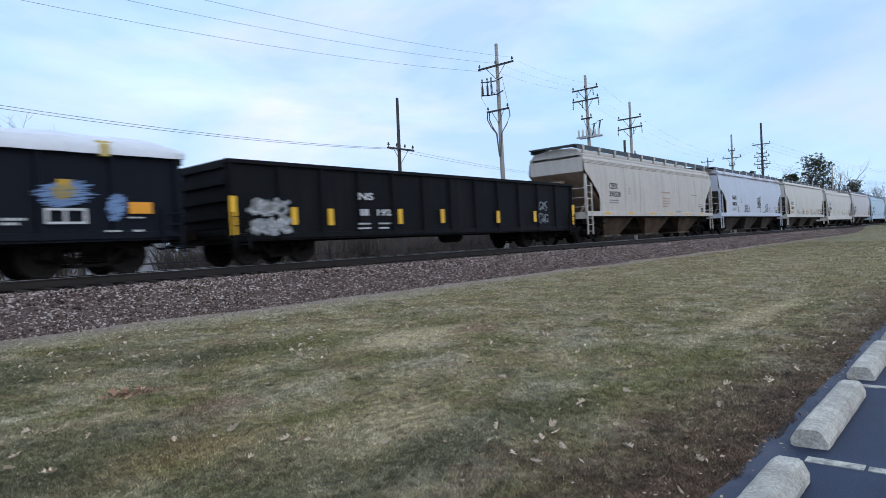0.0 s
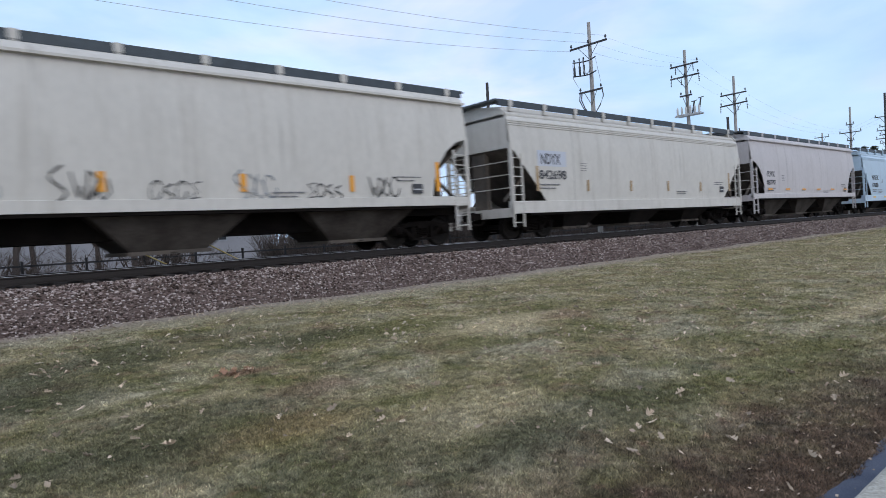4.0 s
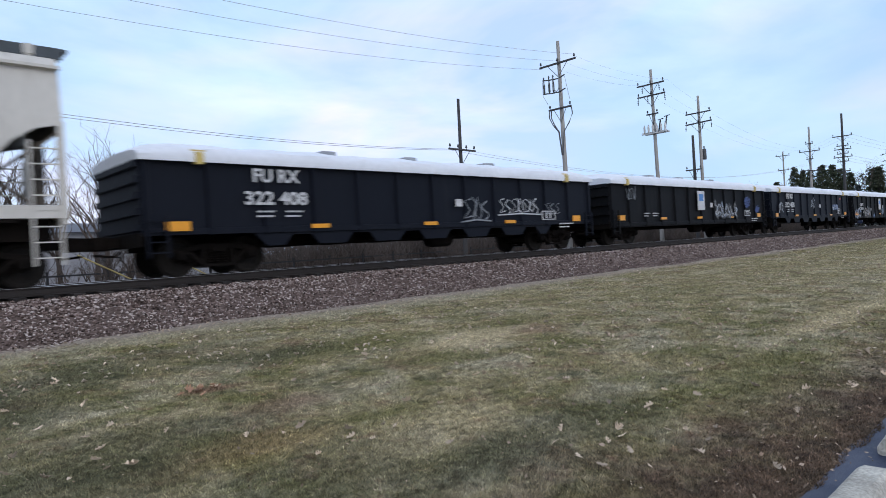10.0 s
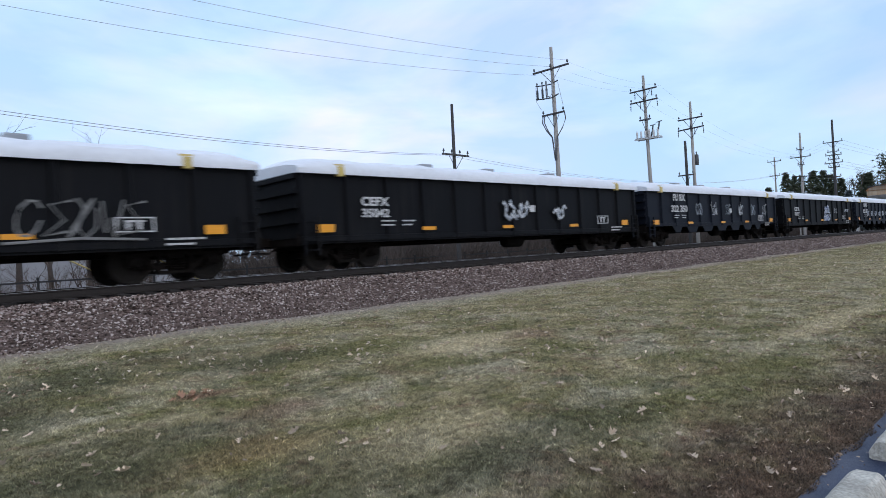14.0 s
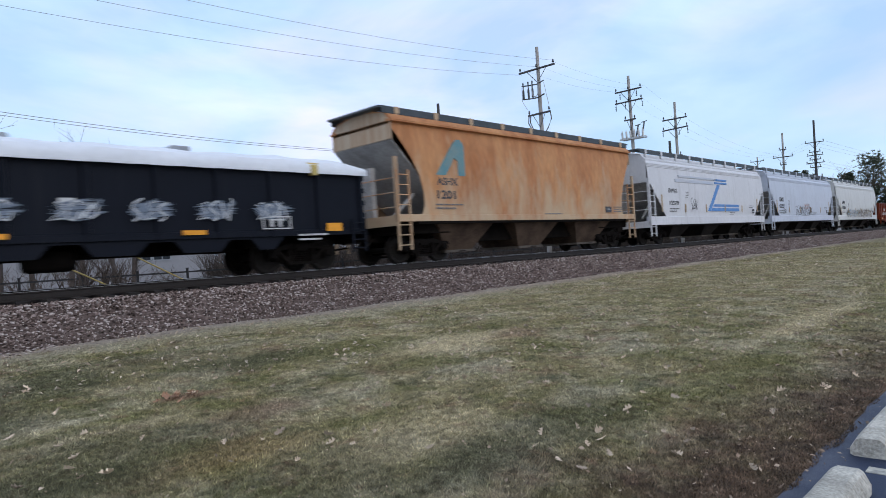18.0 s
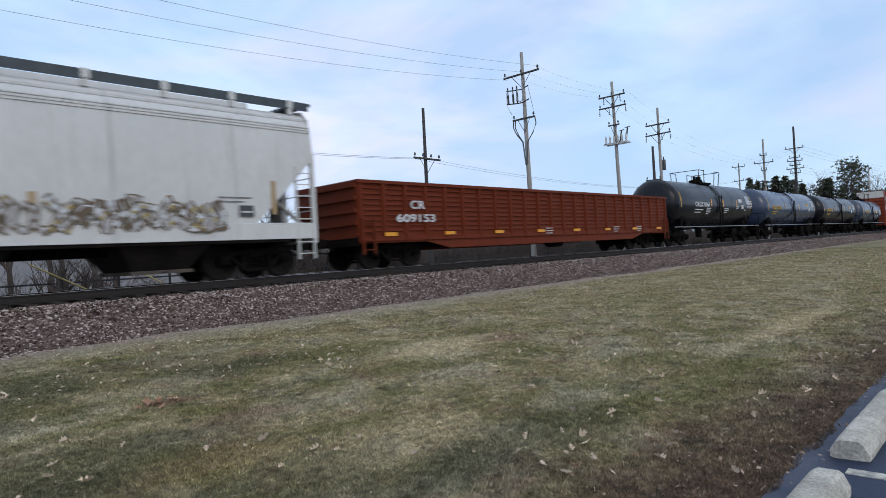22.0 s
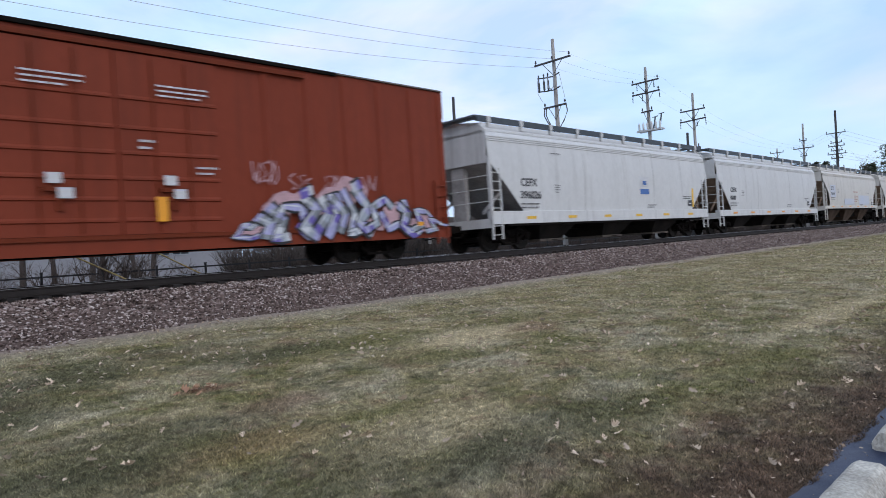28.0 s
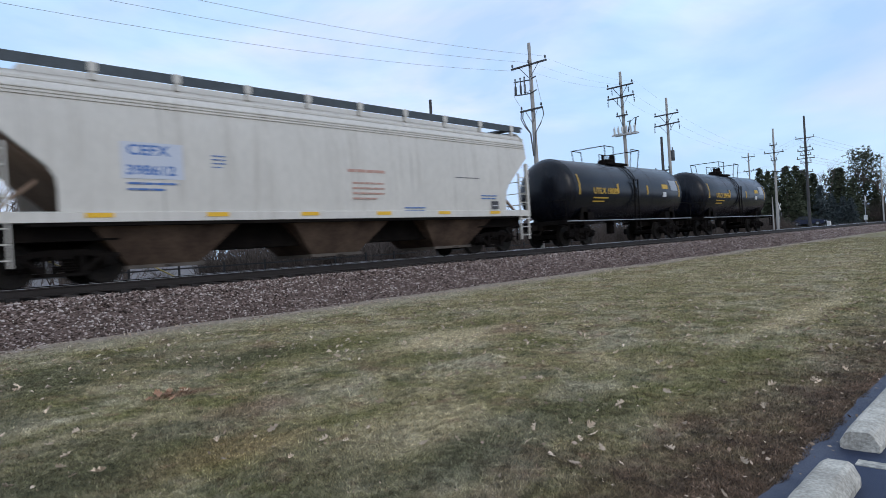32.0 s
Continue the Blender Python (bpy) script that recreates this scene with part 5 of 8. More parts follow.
def far_woods():
    bm = bmesh.new()
    r = random.Random(9)
    for i in range(9000):
        x = r.uniform(-160, 420)
        y = (190 if i % 2 else 115) - 0.2 * abs(x) + r.uniform(-8, 8)
        h = 6 + 2.5 * noise.noise((x * 0.03, 2, 0)) + r.uniform(-2, 2)
        if y < 8:
            continue
        z = r.uniform(0.0, 1.0) ** 0.7 * h
        s = r.uniform(0.5, 1.3)
        q = Vector((x, y, z))
        u, w = Vector((r.gauss(0, 0.4), r.gauss(0, 0.4), r.uniform(0.6, 1.4))) * s, Vector((r.gauss(0, 0.6), r.gauss(0, 0.6), r.gauss(0, 0.3))) * s
        bm.faces.new([bm.verts.new(q - w), bm.verts.new(q + w), bm.verts.new(q + u)])
    solid("far_woods", bm, M["farwood"], "hazy line of bare woods in the distance", "woods", kind="stuff")


far_woods()

# ---- building beyond the fence ----


def building(name, x0, x1, y0, y1, h, label, windows):
    ob = thing(name, label, "building")
    bm = bmesh.new()
    box(bm, x0, x1, y0, y1, -0.2, h)
    part("wall", bm, M["wall"], ob)
    bm = bmesh.new()
    prism(bm, [(x0 - 0.5, h), (x1 + 0.5, h), (x1 + 0.5, h + 0.25), ((x0 + x1) / 2, h + 1.0), (x0 - 0.5, h + 0.25)], y0 - 0.5, y1 + 0.5)
    part("roof", bm, M["roofblue"], ob, "grey-blue low metal roof")
    for cx in windows:
        bm = bmesh.new()
        for a, b, c, d in ((-0.78, 0.78, 2.2, 2.3), (-0.78, 0.78, 3.6, 3.7), (-0.78, -0.68, 2.3, 3.6), (0.68, 0.78, 2.3, 3.6), (-0.03, 0.03, 2.3, 3.6)):
            box(bm, cx + a, cx + b, y0 - 0.06, y0 - 0.002, c, d)
        win = part("window", bm, M["insul"], ob)
        bm = bmesh.new()
        box(bm, cx - 0.68, cx + 0.68, y0 - 0.03, y0 - 0.004, 2.3, 3.6)
        part("pane", bm, M["glass"], win)


building("low_building", -20, 27, 55, 70, 4.4, "long low white building with paired dark windows", (-9.6, -7.95, 20.65, 22.3))
sheet("far_car_park", steps((-40, 30, 7)), steps((27.5, 54.5, 5)), lambda x, y: land(x, y) + 0.02, M["lotgrey"], "pale grey car park before the low building", category="car park")

# ---- the crossing, its road, car and signals ----
sheet("road", [108, 116], steps((-60, 12, 6), (12, 20, 8), (20, 120, 10)), lambda x, y: 1.24 if 3 < y < 40 else 1.24 - min(abs(y - 20) / 60, 1) * 0.9, M["road"], "grey asphalt road over the level crossing", category="road")


def parked_car(m):
    ob = thing("car", "dark blue sedan waiting on the road by the crossing", "car", m=m)
    bm = bmesh.new()
    prism(bm, [(-2.3, 0.28), (2.3, 0.28), (2.35, 0.55), (2.2, 0.78), (1.15, 0.92), (-1.55, 0.95), (-2.25, 0.9), (-2.35, 0.6)], -0.88, 0.88)
    bmesh.ops.bevel(bm, geom=bm.edges[:], offset=0.06, segments=2, affect="EDGES")
    body = part("body", bm, M["carpaint"], ob, smooth=0.8)
    bm = bmesh.new()
    prism(bm, [(-1.9, 0.92), (1.05, 0.92), (0.35, 1.38), (-0.1, 1.45), (-0.85, 1.44), (-1.35, 1.3)], -0.74, 0.74)
    bmesh.ops.bevel(bm, geom=bm.edges[:], offset=0.05, segments=2, affect="EDGES")
    part("cabin", bm, M["glass"], ob, "dark tinted windows")
    bm = bmesh.new()
    prism(bm, [(0.3, 1.37), (-0.1, 1.46), (-0.85, 1.46), (-1.3, 1.31), (-0.85, 1.40), (-0.1, 1.41)], -0.76, 0.76)
    part("roof", bm, M["carpaint"], ob)
    for x in (-1.45, 1.42):
        for y in (-0.82, 0.82):
            bm = bmesh.new()
            lathe(bm, [(0.2, -0.1), (0.32, -0.1), (0.32, 0.1), (0.2, 0.1)], "y", (x, y, 0.32), 16)
            w = part("wheel", bm, M["tyre"], ob)
            bm = bmesh.new()
            lathe(bm, [(0.19, -0.105), (0.19, 0.105)], "y", (x, y, 0.32), 12)
            part("rim", bm, M["insul"], w)
    for y in (-0.6, 0.6):
        bm = bmesh.new()
        box(bm, 2.27, 2.36, y - 0.2, y + 0.2, 0.58, 0.72)
        part("headlight", bm, M["insul"], ob, "clear headlight")


parked_car(pose(112.0, 27.6, 1.25, 0, 0, -90))


def signal(x, y, arm):
    ob = thing("crossing_signal", "level crossing signal mast with crossbuck and lamps", "crossing signal", "crossing signals", pose(x, y, land(x, y), 0, 0, 90))
    bm = bmesh.new()
    tube(bm, [(0, 0, -0.1), (0, 0, 4.3)], 0.07, 8)
    mast = part("mast", bm, M["insul"], ob)
    for s in (-1, 1):
        bm = bmesh.new()
        box(bm, -0.03, 0.0, -0.6, 0.6, -0.1, 0.1)
        bmesh.ops.transform(bm, matrix=pose(-0.1, 0, 3.7, 45 * s, 0, 0), verts=bm.verts)
        part("crossbuck_board", bm, M["white_paint"], ob)
        bm = bmesh.new()
        lathe(bm, [(0.3, 0), (0.3, 0.03), (0.1, 0.04)], "x", (-0.16, 0.42 * s, 2.7), 14)
        part("lamp", bm, M["fence"], ob, "round black signal lamp hood")
    bm = bmesh.new()
    box(bm, -0.2, 0.2, -0.25, 0.25, 0.5, 1.2)
    part("relay_box", bm, M["white_paint"], ob)
    if arm:
        for i in range(8):
            bm = bmesh.new()
            box(bm, 0.1, 0.16, -0.06, 0.06, 1.0 + 0.5 * i, 1.5 + 0.5 * i)
            part("gate_stripe", bm, M["red_paint" if i % 2 else "white_paint"], ob)


signal(92.0, 26.1, True)
signal(117.4, 21.0, False)
bm = bmesh.new()
box(bm, 92.6, 93.1, 20.4, 20.8, 0.3, 1.75)
bmesh.ops.bevel(bm, geom=bm.edges[:], offset=0.03, segments=1, affect="EDGES")
solid("signal_cabinet", bm, M["white_paint"], "small pale cabinet beside the crossing", "cabinet")
for i in range(7):
    shrub(*bearing(73.6 + 0.22 * i, 90 + 0.6 * (i % 3)), i, 1.15 + 0.12 * (i % 3))
ob = pole("lamp_post", 118, 18.75, 11.2, -0.6, (), 0.13, label="pale tall lamp post beside the crossing")
ob = pole("utility_pole", 83.0, 24.2, 5.0, 0, (), 0.1, label="short pale post by the crossing")

# ---- rail cars: parts shared by all ----
HALF = 1.6


def wheelset_mesh():
    bm = bmesh.new()
    lathe(bm, [(0.10, -0.07), (0.13, -0.07), (0.15, -0.03), (0.36, -0.02), (0.40, -0.055), (0.452, -0.055), (0.458, 0.055), (0.49, 0.07), (0.485, 0.1), (0.40, 0.085), (0.36, 0.03), (0.15, 0.03), (0.13, 0.1), (0.1, 0.1)], "y", (0, 0, 0), 28)
    for v in bm.verts:
        v.co.y -= 0.755
    bmesh.ops.duplicate(bm, geom=bm.verts[:] + bm.edges[:] + bm.faces[:])
    for v in bm.verts[len(bm.verts) // 2:]:
        v.co.y = -v.co.y
    lathe(bm, [(0.08, -1.06), (0.085, -0.7), (0.1, -0.6), (0.085, 0), (0.1, 0.6), (0.085, 0.7), (0.08, 1.06)], "y", (0, 0, 0), 12)
    for s in (-1, 1):
        for k in range(5):
            a = k * math.tau / 5
            lathe(bm, [(0.035, 0.0), (0.03, 0.012)], "y", (0.27 * math.cos(a), s * 0.785, 0.27 * math.sin(a)), 6)
    return mesh_of(bm, "wheelset", M["wheel"], 0.6)


def cap_mesh(kind):
    bm = bmesh.new()
    lathe(bm, [(0.11, 0.12), (0.125, 0.06), (0.125, -0.04), (0.10, -0.07), (0.05, -0.075)], "y", (0, 0, 0), 14)
    return mesh_of(bm, "bearing_cap", M[kind], 0.6)


def frame_mesh():
    bm = bmesh.new()
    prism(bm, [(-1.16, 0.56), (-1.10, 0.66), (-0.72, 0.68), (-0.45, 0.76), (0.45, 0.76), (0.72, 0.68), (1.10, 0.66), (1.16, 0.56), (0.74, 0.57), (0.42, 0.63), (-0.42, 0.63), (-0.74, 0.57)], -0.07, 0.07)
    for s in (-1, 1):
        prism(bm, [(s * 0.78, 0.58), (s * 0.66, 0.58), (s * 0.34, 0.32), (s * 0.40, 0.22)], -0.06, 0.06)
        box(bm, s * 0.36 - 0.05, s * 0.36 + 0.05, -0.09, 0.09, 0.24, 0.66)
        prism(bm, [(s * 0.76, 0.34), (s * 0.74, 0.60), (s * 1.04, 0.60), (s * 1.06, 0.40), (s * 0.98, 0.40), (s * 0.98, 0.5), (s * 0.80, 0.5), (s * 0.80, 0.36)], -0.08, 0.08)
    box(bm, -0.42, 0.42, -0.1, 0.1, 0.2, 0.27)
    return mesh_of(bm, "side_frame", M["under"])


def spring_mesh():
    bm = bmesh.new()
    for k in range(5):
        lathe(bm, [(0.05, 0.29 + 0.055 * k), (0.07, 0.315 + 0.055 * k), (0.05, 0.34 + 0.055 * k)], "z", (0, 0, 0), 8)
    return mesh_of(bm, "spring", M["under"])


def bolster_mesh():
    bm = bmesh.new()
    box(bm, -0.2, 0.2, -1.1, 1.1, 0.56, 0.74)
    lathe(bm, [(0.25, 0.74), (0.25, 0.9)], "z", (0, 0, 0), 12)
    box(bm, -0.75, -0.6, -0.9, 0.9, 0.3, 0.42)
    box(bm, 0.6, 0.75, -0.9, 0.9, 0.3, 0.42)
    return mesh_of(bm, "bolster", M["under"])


WHEELS = []


def truck(car, x, cap="under"):
    t = part("truck", kept("bolster", bolster_mesh), None, car)
    t.location.x = x
    for s in (-1, 1):
        f = part("side_frame", kept("frame", frame_mesh), None, t)
        f.location.y = 1.0 * s
        for dx in (-0.18, 0.0, 0.18):
            sp = part("spring", kept("spring", spring_mesh), None, t)
            sp.location = (dx, 1.0 * s, 0)
    for ax in (-0.89, 0.89):
        w = part("wheelset", kept("wheelset", wheelset_mesh), None, t)
        w.location = (ax, 0, 0.46)
        WHEELS.append((w, car, x + ax))
        for s in (-1, 1):
            c = part("bearing_cap", kept(("cap", cap), lambda: cap_mesh(cap)), None, t)
            c.location = (ax, 1.08 * s, 0.49)
            if s > 0:
                c.rotation_euler.z = math.pi


def coupler_mesh():
    bm = bmesh.new()
    box(bm, 0, 0.55, -0.09, 0.09, 0.76, 0.98)
    prism(bm, [(0.5, 0.70), (0.95, 0.70), (0.95, 1.0), (0.5, 1.02)], -0.16, 0.05)
    box(bm, 0.62, 0.9, 0.05, 0.17, 0.73, 0.97)
    tube(bm, [(0.1, 0.3, 0.85), (0.5, 0.3, 0.55), (0.9, 0.2, 0.6)], 0.03, 5)
    return mesh_of(bm, "coupler", M["under"])


def ends(car, half):
    for s in (-1, 1):
        c = part("coupler", kept("coupler", coupler_mesh), None, car)
        c.matrix_basis = pose(s * (half - 0.25), 0, 0, 0, 0, 0 if s > 0 else 180)


def ladder_mesh(z0, z1, wide, rungs, kind):
    bm = bmesh.new()
    for x in (0, wide):
        box(bm, x - 0.025, x + 0.025, -0.03, 0.03, z0, z1)
    for i in range(rungs):
        z = z0 + (z1 - z0) * (i + 0.5) / rungs
        box(bm, 0, wide, -0.02, 0.02, z - 0.013, z + 0.013)
    return mesh_of(bm, "ladder", M[kind])


def ladder(car, x, y, z0, z1, kind, wide=0.42, rungs=7):
    part("ladder", kept(("ladder", z0, z1, wide, rungs, kind), lambda: ladder_mesh(z0, z1, wide, rungs, kind)), None, car).location = (x, y, 0)


def words(car, text, x0, x1, z0, z1, kind, y, round_on=None):
    """Painted letters that fill the box; round_on lays them on a tank's flank."""
    cu = bpy.data.curves.new("letters", "FONT")
    cu.body, cu.size, cu.offset, cu.extrude = text, 1.0, 0.025, 0.004
    ob = bpy.data.objects.new("letters", cu)
    me = bpy.data.meshes.new_from_object(ob)
    bpy.data.objects.remove(ob)
    bpy.data.curves.remove(cu)
    lo = [min(v.co[k] for v in me.vertices) for k in (0, 1)]
    hi = [max(v.co[k] for v in me.vertices) for k in (0, 1)]
    for v in me.vertices:
        px = x0 + (x1 - x0) * (v.co.x - lo[0]) / (hi[0] - lo[0])
        pz = z0 + (z1 - z0) * (v.co.y - lo[1]) / (hi[1] - lo[1])
        py = y - v.co.z if round_on is None else -math.sqrt(max((round_on[0] + 0.008) ** 2 - (pz - round_on[1]) ** 2, 0.01)) - v.co.z
        v.co = (px, py, pz)
    me.materials.clear()
    me.materials.append(M[kind])
    tagged(part("lettering", me, None, car, "painted reporting marks"), kind="stuff")


def bars(car, x, z, w, rows, pitch, kind, y, label="small stencilled data", tall=0.36):
    kind = "stencil" if kind == "ink" else kind
    bm = bmesh.new()
    r = random.Random(int(x * 100 + z * 1000))
    for i in range(rows):
        p = x
        while p < x + w * (1 if i < rows - 1 else 0.7):
            q = min(p + r.uniform(0.12, 0.3) * max(w, 0.4), x + w)
            box(bm, p, q, y - 0.004, y, z - i * pitch - pitch * tall, z - i * pitch)
            p = q + 0.03
    tagged(part("stencilled_data", bm, M[kind], car, label), kind="stuff")


def plate(car, x0, x1, z0, z1, kind, y, name="reflector_strip", label=""):
    bm = bmesh.new()
    box(bm, x0, x1, y - 0.006, y, z0, z1)
    return part(name, bm, M[kind], car, label)


# sprayed shapes: hooks, bolts, arrows and bows
STROKES = (
    (((0.0, 0.1), (0.45, 0.3), (0.3, 0.75), (0.75, 1.0), (1.1, 0.8)),),
    (((0.95, 0.0), (0.35, 0.25), (0.8, 0.6), (0.15, 0.95)), ((0.15, 0.95), (0.5, 1.05))),
    (((-0.1, 0.5), (0.3, 0.85), (0.9, 0.7), (1.0, 0.2)), ((0.75, 0.35), (1.0, 0.05), (1.2, 0.4))),
    (((0.1, 0.0), (0.0, 0.45), (0.4, 0.65), (0.35, 1.05)), ((0.5, 0.0), (0.65, 0.5), (1.05, 0.55))),
    (((1.05, 0.9), (0.55, 0.55), (0.2, 0.9), (0.0, 0.4), (0.5, 0.1), (1.1, 0.25)),),
    (((0.0, 0.85), (0.5, 0.45), (0.25, 0.05)), ((0.45, 1.0), (0.85, 0.5), (0.6, 0.0), (1.1, 0.1))),
)


def graffiti(car, x0, x1, z0, z1, kinds, y, seed, label="sprayed graffiti in interlocking shapes", halo=None, outline="black", dome=False):
    """Sprayed letters in fat strokes: a ragged halo, dark outlines, blended fills and light edges."""
    r = random.Random(seed)
    bm = bmesh.new()
    w, h = x1 - x0, z1 - z0
    n = max(2, round(w / (h * 0.42)))
    nk = len(kinds)
    mats = [hue(k, HUES[k]) for k in kinds] + [hue(halo or kinds[0], HUES[halo or kinds[0]]), hue(outline, HUES[outline]), hue("white", HUES["white"])]
    lay = [0]

    def band(pts, wide, slot, ends=0.6):
        """A flat ribbon along the points, its width wavering."""
        rows, m = [], len(pts)
        for i, (px, pz) in enumerate(pts):
            (ax, az), (bx, bz) = pts[max(i - 1, 0)], pts[min(i + 1, m - 1)]
            d = max(math.hypot(bx - ax, bz - az), 1e-6)
            k = wide * (ends if i in (0, m - 1) else r.uniform(0.8, 1.15))
            nx, nz = -(bz - az) / d * k, (bx - ax) / d * k
            rows.append([bm.verts.new((px + q * nx, y - 0.0004 * lay[0], pz + q * nz)) for q in (-1, 1)])
        for a, b in zip(rows, rows[1:]):
            bm.faces.new((a[0], a[1], b[1], b[0])).material_index = slot if slot is not None else r.randrange(nk)
        lay[0] += 1

    def fine(pts):
        out = []
        for (ax, az), (bx, bz) in zip(pts, pts[1:]):
            out += [(ax + (bx - ax) * i / 3, az + (bz - az) * i / 3) for i in range(3)]
        return out + [pts[-1]]
    if halo:
        for i in range(n * 2):
            cx, cz = r.uniform(x0, x1), z0 + h * r.uniform(0.25, 0.95)
            band(fine([(cx - 0.3 * h, cz - 0.1 * h), (cx, cz + 0.08 * h), (cx + 0.3 * h, cz)]), 0.16 * h, nk)
    step = w / n
    for i in range(n):
        cx, lean, tall = x0 + step * i - 0.06 * step, r.uniform(-0.1, 0.2), r.uniform(0.85, 1.1)
        letter = r.choice(STROKES)
        flip = r.random() < 0.5
        shaped = [fine([(cx + step * 1.5 * (u + lean * (v - 0.5)) + r.uniform(-0.03, 0.03) * h, z0 + h * (0.06 + 0.86 * v * tall) + r.uniform(-0.03, 0.03) * h) for u, v in [(q, 1 - p) if flip else (q, p) for q, p in line]]) for line in letter]
        thick = 0.088 * h * r.uniform(0.8, 1.2)
        for line in shaped:
            band(line, thick * 1.5, nk + 1, 1.0)
        for line in shaped:
            band(line, thick, None, 0.9)
        for line in shaped:
            off = thick * 0.5
            band([(px - off, pz + off) for px, pz in line[1:-1]], thick * 0.16 + 0.004, nk + 2)
    if dome:
        for v in bm.verts:
            u = (v.co.x - x0) / w * 2 - 1
            v.co.z = z0 + (v.co.z - z0) * (0.28 + 0.85 * max(0.0, 1 - u * u) ** 0.8)
    bmesh.ops.recalc_face_normals(bm, faces=bm.faces)
    me = bpy.data.meshes.new("graffiti")
    bm.to_mesh(me)
    bm.free()
    for m in mats:
        me.materials.append(m)
    tagged(part("graffiti", me, None, car, label), kind="stuff")


def hue(name, c):
    return kept(("hue", name), lambda: mat("spray_" + name, c, 0.6, spread=0.25, big=3, small=14))


HUES = {"boxring": (0.19, 0.07, 0.055), "white": (0.62, 0.64, 0.66), "black": (0.02, 0.02, 0.022), "blue": (0.05, 0.13, 0.45), "sky": (0.22, 0.42, 0.62), "purple": (0.16, 0.12, 0.42), "pink": (0.55, 0.34, 0.36), "orange": (0.6, 0.25, 0.05), "brown": (0.14, 0.10, 0.06), "gold": (0.40, 0.30, 0.10), "lilac": (0.38, 0.38, 0.60), "grey": (0.25, 0.27, 0.29), "pale": (0.36, 0.40, 0.45), "navyblue": (0.03, 0.06, 0.2), "lightsky": (0.42, 0.52, 0.60), "silver": (0.42, 0.40, 0.39), "bluegrey": (0.17, 0.21, 0.27), "skyblue": (0.16, 0.26, 0.45), "dull": (0.20, 0.20, 0.195)}


def smear(car, x0, x1, z0, z1, kind, y, seed, star=False, label="brushed pale spray patch"):
    """A patch brushed on in many short overlapping strokes, with an optional starburst."""
    r = random.Random(seed)
    bm = bmesh.new()
    w, h = x1 - x0, z1 - z0
    n = 46
    for i in range(n):
        t = (i + 0.5) / n
        half = 0.5 * w * math.sqrt(max(1 - (2 * t - 1) ** 2, 0.08)) * r.uniform(0.55, 1.05)
        cx, z = (x0 + x1) / 2 + r.uniform(-0.08, 0.08) * w, z0 + h * t
        th, tilt = h * r.uniform(0.008, 0.034), r.uniform(0.06, 0.2) * h
        yy = y - 0.0003 * i
        bm.faces.new([bm.verts.new(p) for p in ((cx - half, yy, z - th), (cx + half * r.uniform(0.6, 1), yy, z - th + tilt), (cx + half, yy, z + th + tilt), (cx - half * 0.9, yy, z + th))])
    if star:
        for k in range(7):
            a = k * math.tau / 7 + r.uniform(-0.2, 0.2)
            c = Vector((x1 - 0.12 * w, y - 0.012, z1))
            d = Vector((math.cos(a), 0, math.sin(a))) * 0.2 * h
            e = Vector((-d.z, 0, d.x)) * 0.25
            bm.faces.new([bm.verts.new(p) for p in (c - e, c + e, c + d)])
    tagged(part("spray_patch", bm, hue(kind, HUES[kind]), car, label), kind="stuff")


def tag_marks(car, x, z, w, h, kind, y, seed):
    """A scribbled tag: a few crossing sprayed strokes."""
    r = random.Random(seed)
    bm = bmesh.new()
    n = max(3, int(w / (0.5 * h)))
    step, lean = w / n, r.uniform(-0.15, 0.35)

    def stroke(pts):
        tube(bm, [Vector((p + lean * (q - 0.5) * h, y - 0.012, z + h * q)) for p, q in pts], 0.009 + 0.02 * h, 4)
    for i in range(n):
        cx, k, big = x + step * (i + 0.5), r.randrange(5), r.uniform(0.75, 1.15)
        if k == 0:
            stroke([(cx + 0.45 * step * math.cos(a), 0.5 + 0.42 * big * math.sin(a)) for a in [0.6 + 0.62 * j for j in range(10)]])
        elif k == 1:
            stroke([(cx + 0.4 * step * math.sin(2.2 * math.pi * j / 9), 0.05 + 0.9 * j / 9 * big) for j in range(10)])
        elif k == 2:
            stroke([(cx + step * (0.1 * a - 0.4) + 0.3 * step * math.sin(2 * a), 0.5 + 0.42 * big * math.cos(1.5 * a)) for a in [0.7 * j for j in range(12)]])
        elif k == 3:
            stroke([(cx - 0.4 * step, 0.9), (cx, 0.15), (cx + 0.1 * step, 0.5), (cx + 0.4 * step, 0.05), (cx + 0.5 * step, 0.98 * big)])
        else:
            stroke([(cx + 0.45 * step, 0.9), (cx - 0.35 * step, 0.8), (cx + 0.3 * step, 0.45), (cx - 0.4 * step, 0.1), (cx + 0.5 * step, 0.2)])
    if w > 0.9:
        stroke([(x - 0.05 * w, -0.04), (x + 0.5 * w, 0.04), (x + 1.05 * w, -0.02)])
    for v in bm.verts:
        v.co.y = y - 0.004 + (v.co.y - (y - 0.012)) * 0.15
    part("spray_tag", bm, hue(kind, HUES[kind]), car, "scribbled spray tag")


def prism_end(bm, s, h, eave):
    section(bm, [(-1.46, eave), (-1.2, eave + 0.27), (0, eave + 0.44), (1.2, eave + 0.27), (1.46, eave)], *sorted((s * (h - 0.10), s * (h - 0.048))))


def roof_arc(e):
    half = [(-1.5, e), (-1.47, e + 0.1), (-1.38, e + 0.2), (-1.22, e + 0.28), (-0.7, e + 0.4), (0, e + 0.45)]
    return half + [(-y, z) for y, z in half[-2::-1]] + [(1.4, e - 0.1), (-1.4, e - 0.1)]


# ---- covered hopper ----


